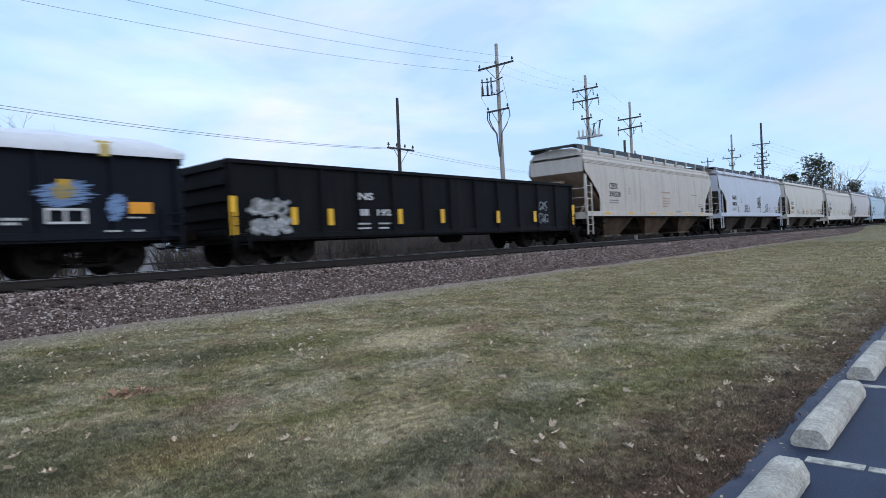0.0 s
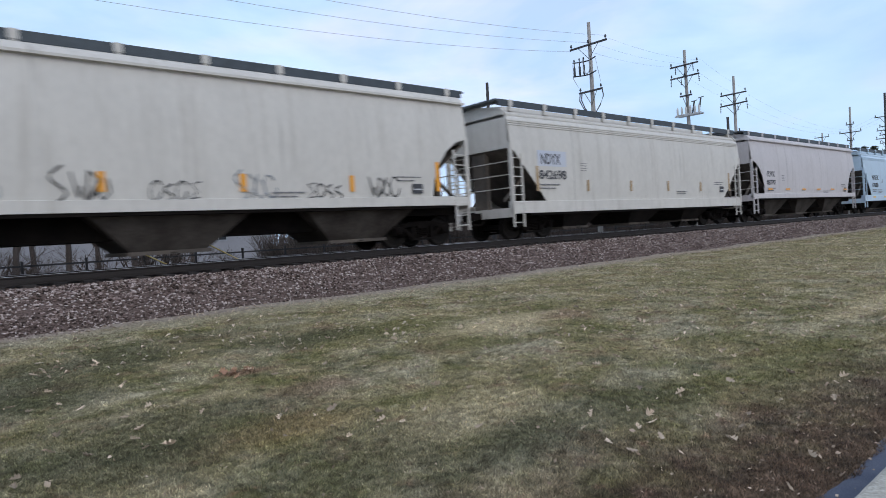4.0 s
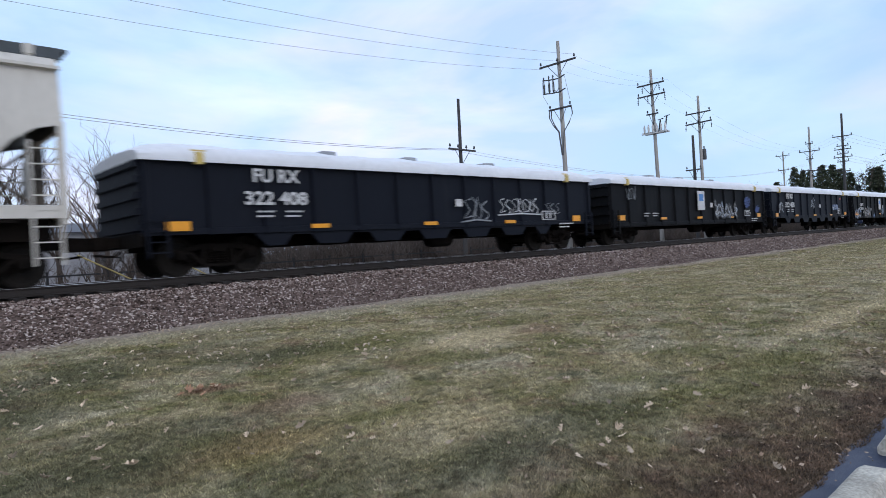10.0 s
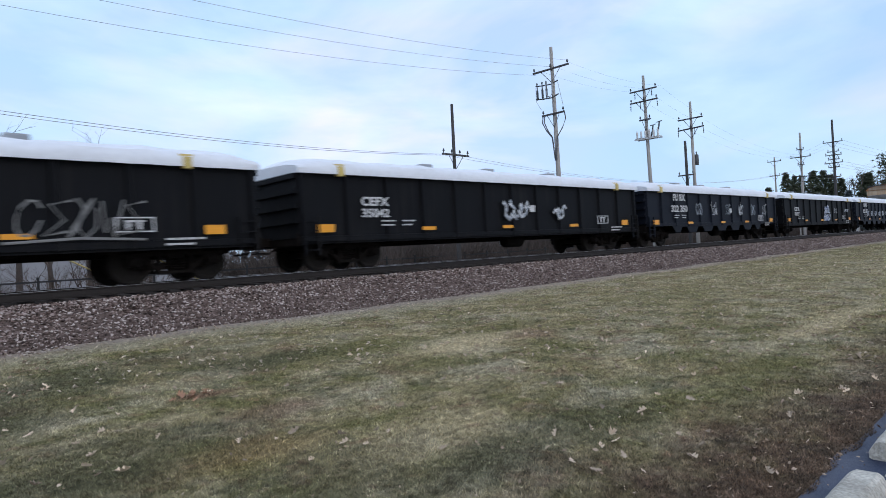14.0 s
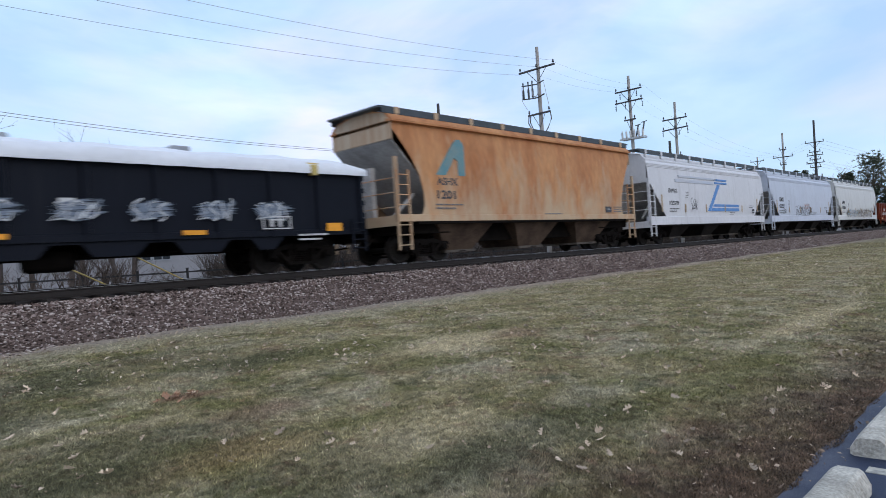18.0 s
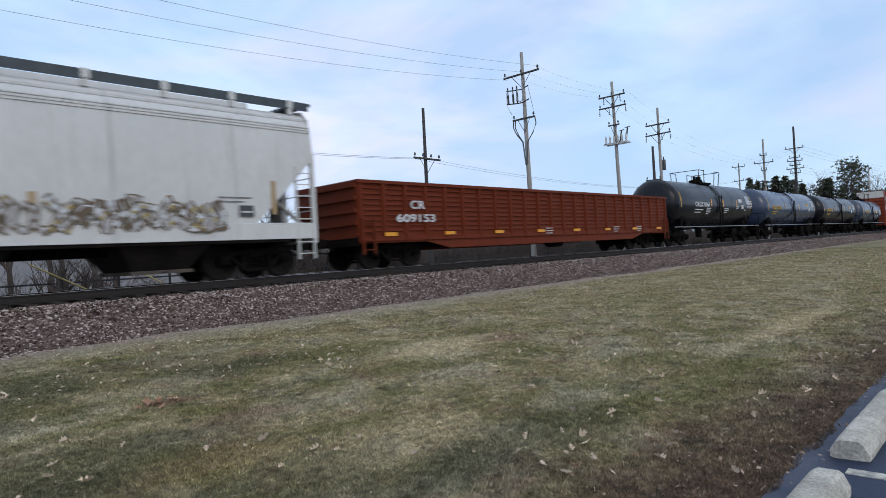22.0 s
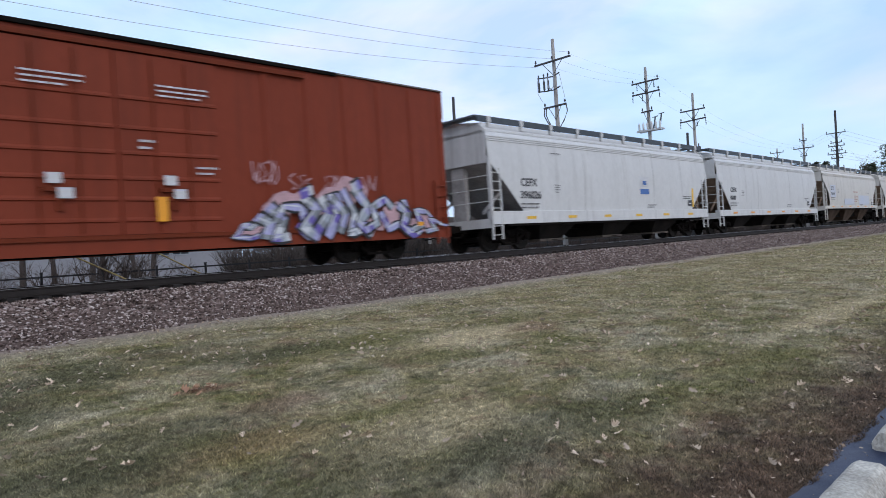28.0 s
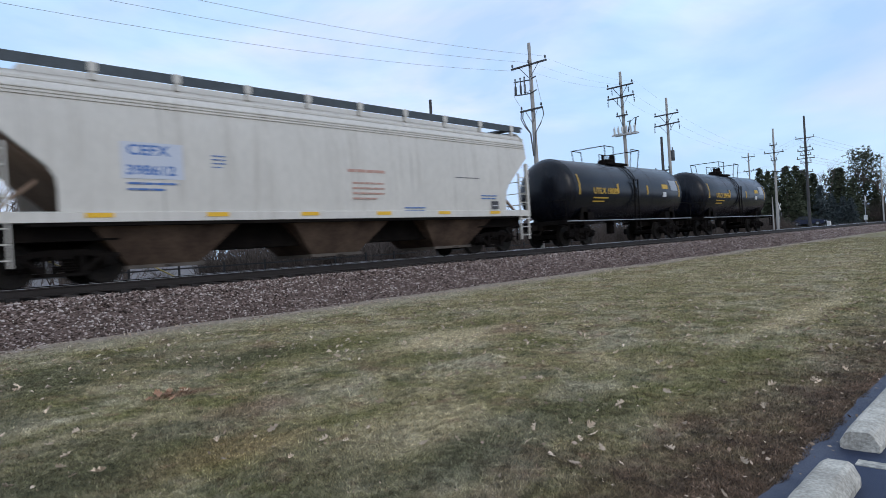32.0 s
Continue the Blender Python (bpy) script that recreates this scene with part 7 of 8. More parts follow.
def boxcar(lo, hi, label, marks=None):
    car = thing("boxcar", label, "rail car", "freight train cars")
    h = (hi - lo) / 2
    c = M["boxred"]
    bottom, top = 0.74, 5.24
    bm = bmesh.new()
    box(bm, -h, h, -1.5, 1.5, bottom, top)
    part("body", bm, c, car)
    bm = bmesh.new()
    section(bm, [(-1.56, top), (1.56, top), (1.5, top + 0.06), (0, top + 0.2), (-1.5, top + 0.06)], -h - 0.02, h + 0.02)
    part("roof", bm, M["slope"], car)
    bm = bmesh.new()
    section(bm, [(-1.58, top - 0.05), (-1.5, top - 0.05), (-1.5, top + 0.04), (-1.58, top + 0.04)], -5.5, 5.9)
    part("roof_edge_rail", bm, M["under"], car)
    for s in (-1, 1):
        bm = bmesh.new()
        section(bm, [(s * 1.5, bottom - 0.14), (s * 1.56, bottom - 0.14), (s * 1.56, bottom + 0.16), (s * 1.5, bottom + 0.18)], -h, h)
        part("side_sill", bm, c, car)
        for i in range(17):
            x = -h + 0.15 + (2 * h - 0.3) * i / 16
            if -2.35 < x < 2.75:
                continue
            def post():
                bm = bmesh.new()
                b = [(-0.1, 0), (0.1, 0), (0.06, 0.055), (-0.06, 0.055)]
                v0 = [bm.verts.new((p, -q, bottom + 0.1)) for p, q in b]
                v1 = [bm.verts.new((p, -q, top - 0.12)) for p, q in b]
                bm.faces.new(v0), bm.faces.new(v1)
                for j in range(4):
                    bm.faces.new((v0[j], v0[(j + 1) % 4], v1[(j + 1) % 4], v1[j]))
                return mesh_of(bm, "side_post", c)
            p = part("side_post", kept("boxpost", post), None, car)
            p.matrix_basis = pose(x, s * 1.5, 0, 0, 0, 0 if s < 0 else 180)
    # plug doors
    for k, x0 in enumerate((-2.2, 0.1)):
        bm = bmesh.new()
        box(bm, x0, x0 + 2.25, -1.57, -1.5, bottom + 0.25, top - 0.3)
        d = part("door", bm, c, car)
        for z in (1.3, 1.75, 2.2, 2.75, 3.3, 3.95):
            bm = bmesh.new()
            section(bm, [(-1.57, z - 0.05), (-1.605, z - 0.03), (-1.605, z + 0.01), (-1.57, z + 0.06)], x0 + 0.06, x0 + 2.19)
            part("door_rib", bm, c, d)
        for dx in (0.75, 1.5):
            bm = bmesh.new()
            tube(bm, [(x0 + dx, -1.615, bottom + 0.3), (x0 + dx, -1.615, top - 0.4)], 0.017, 6)
            part("lock_rod", bm, M["redox"], d)
        bm = bmesh.new()
        box(bm, x0 + 0.8, x0 + 1.4, -1.68, -1.60, 1.9, 2.0)
        box(bm, x0 + 1.05, x0 + 1.15, -1.68, -1.60, 1.5, 2.3)
        part("door_handle", bm, M["redox"], d)
    bm = bmesh.new()
    for z in (bottom + 0.2, top - 0.22):
        box(bm, -4.6, 4.8, -1.62, -1.5, z - 0.05, z + 0.04)
    part("door_track", bm, M["redox"], car)
    for s in (-1, 1):
        bm = bmesh.new()
        box(bm, *sorted((s * h, s * (h + 0.03))), -1.5, 1.5, top - 0.85, top)
        part("end_header", bm, M["cream"] if s < 0 else c, car, "pale painted end header" if s < 0 else "")
        for z in (1.3, 1.75, 2.2, 2.65, 3.1, 3.55, 4.0):
            bm = bmesh.new()
            section(bm, [(-1.45, z - 0.12), (1.45, z - 0.12), (1.45, z + 0.12), (-1.45, z + 0.12)], *sorted((s * h, s * (h + 0.08))))
            bmesh.ops.bevel(bm, geom=[e for e in bm.edges], offset=0.03, segments=1, affect="EDGES")
            part("end_rib", bm, c, car)
        for y in (-1, 1):
            ladder(car, s * (h - 0.35) - 0.22, y * 1.58, 0.4, 2.4, "boxred", 0.44, 6)
        bm = bmesh.new()
        box(bm, *sorted((s * (h - 0.1), s * (h + 0.3))), -0.4, 0.4, 0.7, 1.05)
        part("end_sill", bm, M["under"], car)
    bm = bmesh.new()
    box(bm, -h + 0.3, h - 0.3, -0.3, 0.3, 0.6, bottom)
    part("centre_sill", bm, M["under"], car)
    for s in (-1, 1):
        truck(car, s * (h - 2.6))
    ends(car, h + 0.35)
    if marks:
        marks(car, h, -1.57)
    return car

# ---- the train, from its head to its tail ----
SPEED = 17.74
TRAIN = []


def couple(car, lo, hi):
    TRAIN.append((car, (lo + hi) / 2))


def hopper_marks(name, number, kind="ink", refl="tan", n_refl=6, extra=None, low=False, a=(1.9, 2.9, 2.4, 2.7), b=(1.85, 3.0, 1.95, 2.22)):
    """a, b: boxes of the two lines, from the car's left end."""
    def put(car, h, y):
        words(car, name, -h + a[0], -h + a[1], a[2], a[3], kind, y)
        words(car, number, -h + b[0], -h + b[1], b[2], b[3], kind, y)
        bars(car, -h + b[0], b[2] - 0.16, 1.1, 2, 0.13, kind, y)
        bars(car, -h + b[1] + 0.9, a[2] + 0.1, 0.35, 4, 0.09, kind, y, tall=0.35)
        bars(car, h * 0.25, 1.62, 0.9, 2, 0.1, kind, y)
        bars(car, h - 2.9, 2.05, 0.9, 2, 0.1, kind, y)
        plate(car, h - 2.35, h - 1.95, 1.56, 1.84, "ink", y, "data_plate", "black data panel")
        plate(car, h - 2.30, h - 2.0, 1.66, 1.70, "chalk", y - 0.007, "data_plate")
        for i in range(n_refl):
            x = -h + (2.2 if low else 1.35) + (2 * h - (4.4 if low else 2.7)) * i / (n_refl - 1)
            if low:
                plate(car, x - 0.28, x + 0.28, low, low + 0.1, refl, -1.626)
            else:
                plate(car, x - 0.07, x + 0.07, 1.62, 2.05 if 0 < i < n_refl - 1 else 2.5, refl, y)
        if extra:
            extra(car, h, y)
    return put


def put_hopper(lo, hi, colour, label, **kw):
    couple(hopper(lo, hi, colour, label, **kw), lo, hi)


def put_gondola(lo, hi, colour, label, **kw):
    couple(gondola(lo, hi, colour, label, **kw), lo, hi)


def put_tank(lo, hi, colour, label, **kw):
    couple(tank_car(lo, hi, colour, label, **kw), lo, hi)


def gon_marks(name, number, seed, refl="orange", panel=None, art=None):
    def put(car, h, y):
        yy = y - 0.11
        if name:
            if name[:2] == "FU":
                words(car, name, -h + 2.65, -h + 3.95, 2.2, 2.54, "chalk", yy)
                words(car, number, -h + 2.4, -h + 4.15, 1.64, 1.98, "chalk", yy)
            else:
                words(car, name, -h + 2.0, -h + 3.0, 1.77, 2.03, "chalk", yy)
                words(car, number, -h + 2.0, -h + 3.0, 1.44, 1.69, "chalk", yy)
        bars(car, -h + 2.7, 1.5 if name[:2] == "FU" else 1.36, 0.5, 2, 0.12, "chalk", yy)
        bars(car, -h + 3.5, 1.5 if name[:2] == "FU" else 1.36, 0.5, 2, 0.12, "chalk", yy)
        r = random.Random(seed)
        for i in range(4):
            x = -h + 0.75 + (2 * h - 2.0) * i / 4 + (r.uniform(-0.2, 0.2) if i else 0)
            plate(car, x - 0.28, x + 0.28, 1.04, 1.26 if i == 0 else 1.15, refl, yy)
        plate(car, h - 1.4, h - 0.9, 1.06, 1.28, refl, yy)
        x = h - 3.35
        for a, b, c, d in ((0, 0.82, 1.14, 1.17), (0, 0.82, 1.44, 1.47), (0, 0.04, 1.17, 1.44), (0.78, 0.82, 1.17, 1.44), (0.22, 0.3, 1.2, 1.36), (0.46, 0.54, 1.2, 1.36), (0.2, 0.6, 1.36, 1.4)):
            plate(car, x + a, x + b, c, d, "chalk", yy, "data_frame")
        plate(car, h * 0.12 - 0.15, h * 0.12 + 0.15, 1.62, 1.86, "chalk", yy, "data_plate", "white stencil panel")
        bars(car, h - 2.3, 1.0, 0.9, 2, 0.12, "chalk", yy, "white stencilled rows", 0.4)
        if panel:
            plate(car, panel - 0.4, panel + 0.4, 1.48, 2.46, "chalk", yy, "placard", "tall white placard")
            plate(car, panel - 0.25, panel + 0.25, 1.95, 2.3, "stripe", yy - 0.008, "placard")
        if art:
            art(car, h, yy - 0.004)
    return put


# lead gondola, already passing
def lead_art(car, h, y):
    smear(car, 5.65, 6.85, 1.45, 1.98, "skyblue", y, 3, label="pale blue sprayed arc")
    smear(car, 5.95, 6.5, 1.62, 1.92, "gold", y - 0.012, 4, label="gold sprayed crown")
    plate(car, 6.1, 6.35, 1.9, 2.05, "yellowink", y - 0.012, "spray_patch")
    for p, q, u, v in ((5.85, 6.65, 1.12, 1.17), (5.85, 6.65, 1.4, 1.45), (5.85, 5.92, 1.17, 1.4), (6.58, 6.65, 1.17, 1.4), (6.2, 6.26, 1.17, 1.4)):
        plate(car, p, q, u, v, "chalk", y - 0.002, "stencilled_data")
    smear(car, 7.02, 7.5, 1.15, 1.75, "skyblue", y, 5, label="pale blue sprayed patch")
    plate(car, 7.53, 8.04, 1.34, 1.6, "orange", y)
    bars(car, 7.5, 1.27, 0.45, 1, 0.1, "chalk", y)
    bars(car, 7.0, 0.98, 0.5, 1, 0.12, "chalk", y)
    bars(car, 7.6, 0.98, 0.3, 1, 0.12, "chalk", y)
    bars(car, 5.1, 1.25, 0.4, 2, 0.09, "chalk", y, tall=0.6)


put_gondola(-10.0, 7.6, "navy", "black gondola with a white fabric cover and graffiti", marks=lambda car, h, y: lead_art(car, h, y - 0.11))


def ns_marks(car, h, y):
    yy = y - 0.11
    words(car, "NS", -h + 4.35, -h + 4.95, 1.78, 2.0, "chalk", yy)
    words(car, "192", -h + 5.1, -h + 5.7, 1.3, 1.5, "chalk", yy)
    bars(car, -h + 4.4, 1.5, 0.5, 1, 0.22, "chalk", yy, tall=0.9)
    bars(car, -h + 4.3, 1.08, 0.5, 2, 0.14, "chalk", yy)
    bars(car, -h + 5.15, 1.08, 0.5, 2, 0.14, "chalk", yy)
    graffiti(car, -h + 0.62, -h + 1.72, 0.78, 1.28, ("dull", "silver", "grey"), yy, 9, "weathered silver sprayed shapes", halo="dull", outline="grey")
    graffiti(car, -h + 0.62, -h + 1.72, 1.26, 1.76, ("dull", "silver", "dull"), yy, 10, "weathered silver sprayed shapes", halo="dull", outline="grey")
    for x, z0, z1 in ((0.1, 0.8, 1.8), (1.96, 1.05, 1.53), (3.24, 1.02, 1.5), (6.12, 1.03, 1.52), (8.23, 1.05, 1.53), (11.55, 1.03, 1.49), (14.2, 1.05, 1.5), (17.45, 0.9, 1.8)):
        plate(car, -h + x - 0.1, -h + x + 0.1, z0, z1, "yellow", yy)
    tag_marks(car, -h + 14.5, 0.95, 0.75, 0.5, "pale", yy, 4)
    tag_marks(car, -h + 14.55, 1.5, 0.65, 0.45, "pale", yy, 6)


put_gondola(8.8, 26.4, "black", "plain black open gondola with yellow reflector tabs", cover=False, top=2.75, bottom=0.64, marks=ns_marks)


def h1_extra(car, h, y):
    bars(car, 0.06, 2.72, 1.9, 1, 0.24, "redink", y, "faded red lettering")
    bars(car, 0.2, 2.35, 1.2, 4, 0.15, "redink", y, "faded red stencilled lines")
    bars(car, h - 4.2, 2.65, 1.6, 1, 0.09, "ink", y)


put_hopper(27.6, 45.8, "beige", "dirty beige covered hopper with arched end openings", slope="slopebrown", cut="arch", sill=(1.3, 1.5), bays=3, under="baybrown", marks=hopper_marks("CEFX", "398528", a=(2.49, 3.46, 2.67, 2.97), b=(2.46, 3.74, 2.28, 2.55), refl="yellow", low=1.39, extra=h1_extra), posts=11)


def h2_extra(car, h, y):
    for i, (x, z, w, hh) in enumerate(((-2.95, 1.66, 1.05, 0.55), (0.65, 2.0, 1.05, 0.9), (3.05, 1.7, 1.0, 0.7))):
        tag_marks(car, x, z, w, hh, "black", y, 20 + i)
        tag_marks(car, x + 0.1, z + 0.1, w * 0.8, hh * 0.8, "black", y, 30 + i)


put_hopper(47.5, 65.2, "paleblue_rusted", "pale blue-grey covered hopper with a rusted roof edge", cut="round", bays=3, sill=(1.28, 1.52), eave=4.36, ribs=False, under="bay", seams=0, marks=hopper_marks("NAHX", "508336", a=(2.88, 3.88, 2.53, 2.84), b=(2.85, 4.01, 2.08, 2.35), refl="tan", extra=h2_extra))


def h3_extra(car, h, y):
    for i in range(6):
        tag_marks(car, -h + 4.6 + 1.9 * i, 1.4, 1.1, 0.5 + 0.2 * (i % 2), "black" if i % 3 else "grey", y, 40 + i)


put_hopper(67.0, 85.0, "cream", "cream covered hopper with black tags along its side", cut="round", bays=3, sill=(1.2, 1.45), eave=4.36, ribs=False, under="bay", marks=hopper_marks("CRDX", "15401", refl="orange", extra=h3_extra))
put_hopper(86.9, 104.2, "cream", "off-white covered hopper with slanted ends", cut="slant", bays=3, under="baydark", marks=hopper_marks("NDYX", "842698", a=(1.58, 2.67, 2.57, 2.95), b=(1.46, 2.97, 2.04, 2.37), refl="tan", extra=lambda car, h, y: plate(car, -h + 1.4, -h + 3.0, 2.5, 3.05, "patch", y + 0.003, "paint_patch", "pale repainted patch")))
put_hopper(105.6, 122.2, "warmgrey", "warm grey covered hopper with tall side posts", cut="round", bays=3, sill=(1.22, 1.46), eave=4.36, ribs=False, seams=0, under="bay", marks=hopper_marks("PLWX", "857797", refl="orange", low=1.66))


def n_extra(car, h, y):
    bars(car, -h + 3.2, 1.7, 1.1, 3, 0.11, "ink", y)
    for x in (-0.5, 0.4, 1.3, 4.3):
        bars(car, x, 1.6, 0.4, 2, 0.09, "ink", y)


put_hopper(124.2, 141.8, "skyblue", "clean light blue covered hopper with slanted ends", cut="slant", bays=3, under="baydark", marks=hopper_marks("NAHX", "17038", a=(1.91, 3.47, 2.42, 2.77), b=(1.93, 3.34, 1.87, 2.2), refl="yellow", low=1.1, extra=n_extra))


def fm_extra(car, h, y):
    graffiti(car, -2.6, -0.4, 1.5, 2.15, ("lightsky", "white", "lightsky"), y, 61, "pale blue sprayed shapes", outline="sky")
    tag_marks(car, 1.6, 1.5, 2.6, 0.85, "black", y, 62)
    tag_marks(car, 1.8, 1.6, 2.2, 0.6, "black", y, 64)


put_hopper(143.2, 161.1, "cream", "beige covered hopper with rounded ends and graffiti", cut="round", bays=3, sill=(1.3, 1.52), eave=4.36, ribs=False, under="bay", marks=hopper_marks("FMLX", "20110", refl="tan", extra=fm_extra))
put_hopper(162.9, 181.0, "cream", "pale cream covered hopper with rounded end openings", cut="round", bays=3, sill=(1.36, 1.6), eave=4.4, ribs=False, under="bay", marks=hopper_marks("TNCX", "40157", a=(1.58, 2.51, 2.68, 3.0), b=(1.55, 2.35, 2.19, 2.46), refl="tan"))


def art_a(car, h, y):
    tag_marks(car, 1.2, 1.15, 1.3, 0.8, "grey", y, 71)
    tag_marks(car, 3.0, 1.35, 2.2, 0.6, "white", y, 72)
    tag_marks(car, 5.6, 1.3, 0.9, 0.5, "grey", y, 73)


put_gondola(182.4, 199.9, "navy", "blue-black gondola under a white fabric cover", belly=True, bottom=0.9, marks=gon_marks("FU RX", "322 408", 3, art=art_a))
put_gondola(201.4, 219.0, "black", "black gondola with white cover and tall placard", marks=gon_marks("", "", 4, panel=-0.17, art=lambda car, h, y: (tag_marks(car, -h + 1.2, 1.9, 0.8, 0.6, "grey", y, 75), smear(car, 5.4, 6.4, 1.58, 2.2, "navyblue", y, 74, False, "dull blue sprayed patch"), smear(car, 7.0, 7.8, 1.3, 1.7, "navyblue", y, 73, False, "dull blue sprayed patch"), graffiti(car, 1.4, 4.3, 1.0, 1.9, ("black", "bluegrey", "black", "dull"), y, 76, "faded dark graffiti"))))
put_gondola(220.1, 237.3, "navy", "blue-black gondola under a white cover with faded tags", belly=True, bottom=0.9, marks=gon_marks("FU RX", "322 488", 5, art=lambda car, h, y: (tag_marks(car, -1.0, 1.5, 0.9, 0.8, "pale", y, 77), graffiti(car, 4.1, 5.4, 1.45, 1.9, ("bluegrey", "skyblue"), y, 78, "pale blue sprayed shapes", outline="navyblue"), plate(car, 5.98, 6.35, 2.27, 2.39, "red_paint", y, "stencilled_data"), bars(car, 5.43, 1.56, 0.5, 3, 0.12, "chalk", y), graffiti(car, -h + 1.1, -h + 1.9, 1.3, 1.95, ("grey", "black", "pale"), y, 79))))
put_gondola(238.8, 256.3, "black", "black gondola with a white cover and blue graffiti", marks=gon_marks("CEFX", "35019", 6, panel=-0.1, art=lambda car, h, y: (graffiti(car, -8.6, -6.9, 0.72, 1.6, ("bluegrey", "skyblue", "black", "pale"), y, 81, "pale blue and grey graffiti"), plate(car, -8.6, -7.7, 1.0, 1.14, "orange", y - 0.04), graffiti(car, -5.4, -3.4, 0.75, 1.75, ("black", "dull", "black", "brown"), y, 82, "faded dark graffiti"), smear(car, -2.6, -2.0, 0.72, 1.05, "skyblue", y, 83), smear(car, 0.4, 1.4, 1.0, 1.6, "bluegrey", y, 85), tag_marks(car, 3.6, 1.0, 2.4, 0.9, "dull", y, 84))))
put_gondola(257.5, 275.1, "black", "black gondola with a white cover and stencilled panels", marks=gon_marks("CEFX", "35042", 7, panel=0.0, art=lambda car, h, y: (graffiti(car, -0.6, 0.6, 1.3, 2.1, ("grey", "pale", "white"), y, 85), graffiti(car, 2.4, 3.1, 1.3, 1.9, ("pale", "white"), y, 86))))
put_gondola(276.1, 293.4, "navy", "blue-black covered gondola with scattered white tags", belly=True, bottom=0.9, marks=gon_marks("FU RX", "322 350", 8, art=lambda car, h, y: [tag_marks(car, -3.5 + 1.9 * i, 1.45, 0.7, 0.7, "white" if i % 2 else "pale", y, 90 + i) for i in range(6)]))
put_gondola(295.0, 312.3, "black", "black covered gondola with a pale graffiti roundel", marks=gon_marks("CEFX", "35027", 9, art=lambda car, h, y: (graffiti(car, -h + 8.9, -h + 10.3, 1.0, 1.62, ("white", "skyblue", "pale"), y, 96, outline="navyblue"), graffiti(car, -h + 9.0, -h + 10.2, 1.6, 2.25, ("white", "skyblue", "pale"), y, 95, outline="navyblue"), tag_marks(car, 3.0, 1.6, 0.8, 0.4, "white", y, 97), graffiti(car, 6.0, 7.1, 1.7, 2.0, ("grey", "white"), y, 98))))
put_gondola(313.5, 331.1, "navy", "blue-black covered gondola with a row of silver tags", belly=True, bottom=0.9, marks=gon_marks("FU RX", "322 555", 10, art=lambda car, h, y: [(smear(car, -5.3 + 1.5 * i, -4.2 + 1.5 * i, 1.38, 1.8, "bluegrey", y, 100 + i, i % 2 == 0, "silver-blue brushed spray tag"), tag_marks(car, -5.25 + 1.5 * i, 1.34, 0.85, 0.52, "white", y - 0.016, 120 + i)) for i in range(8)]))


def orange_marks(car, h, y):
    words(car, "ASHX", -h + 1.81, -h + 2.8, 2.47, 2.72, "ink", y)
    words(car, "1201", -h + 1.8, -h + 2.66, 2.02, 2.3, "ink", y)
    bars(car, -h + 1.7, 1.86, 1.3, 2, 0.12, "ink", y)
    bm = bmesh.new()
    prism(bm, [(-h + 1.78, 2.8), (-h + 2.7, 3.9), (-h + 2.85, 4.02), (-h + 3.02, 4.02), (-h + 3.18, 3.85), (-h + 3.2, 2.8), (-h + 2.85, 2.8), (-h + 2.85, 3.3), (-h + 2.7, 3.4), (-h + 2.25, 2.8)], y - 0.004, y + 0.05)
    part("painted_emblem", bm, M["teal"], car, "faded teal slanted emblem")
    plate(car, h - 2.7, h - 2.2, 1.6, 1.85, "ink", y, "data_plate", "black data panel")
    plate(car, h - 2.6, h - 2.3, 1.72, 1.75, "chalk", y - 0.007, "data_plate")
    bars(car, h - 2.0, 1.85, 0.9, 3, 0.1, "ink", y)
    bars(car, 0.2, 1.55, 1.2, 2, 0.1, "ink", y)


put_hopper(332.3, 347.3, "rusty", "rust-streaked orange covered hopper with a teal emblem", slope="slopegrey", cut="deep", bays=3, sill=(1.3, 1.5), eave=4.42, ribs=False, under="baybrown", marks=orange_marks, posts=9, face="scoured")


def sw_extra(car, h, y):
    def z_bar(pts, kind="stripe"):
        bm = bmesh.new()
        prism(bm, pts, y - 0.004, y + 0.03)
        part("painted_stripe", bm, M[kind], car, "blue painted stripe")
    z_bar([(-h + 3.0, 3.2), (-0.2, 3.2), (-0.2, 3.36), (-h + 3.0, 3.36)], "patch")
    z_bar([(-h + 3.4, 3.46), (0.2, 3.46), (0.2, 3.56), (-h + 3.4, 3.56)], "patch")
    z_bar([(0.0, 3.26), (1.8, 3.26), (1.8, 3.36), (0.0, 3.36)])
    z_bar([(0.0, 3.44), (1.8, 3.44), (1.8, 3.54), (0.0, 3.54)])
    z_bar([(-1.15, 1.68), (-0.75, 1.68), (0.75, 3.2), (0.3, 3.2)])
    z_bar([(-0.65, 1.68), (3.6, 1.68), (3.6, 1.86), (-0.5, 1.86)])
    z_bar([(-0.35, 1.94), (3.65, 1.94), (3.65, 2.08), (-0.2, 2.08)])
    tag_marks(car, -h + 4.8, 1.7, 0.8, 0.7, "black", y, 120)


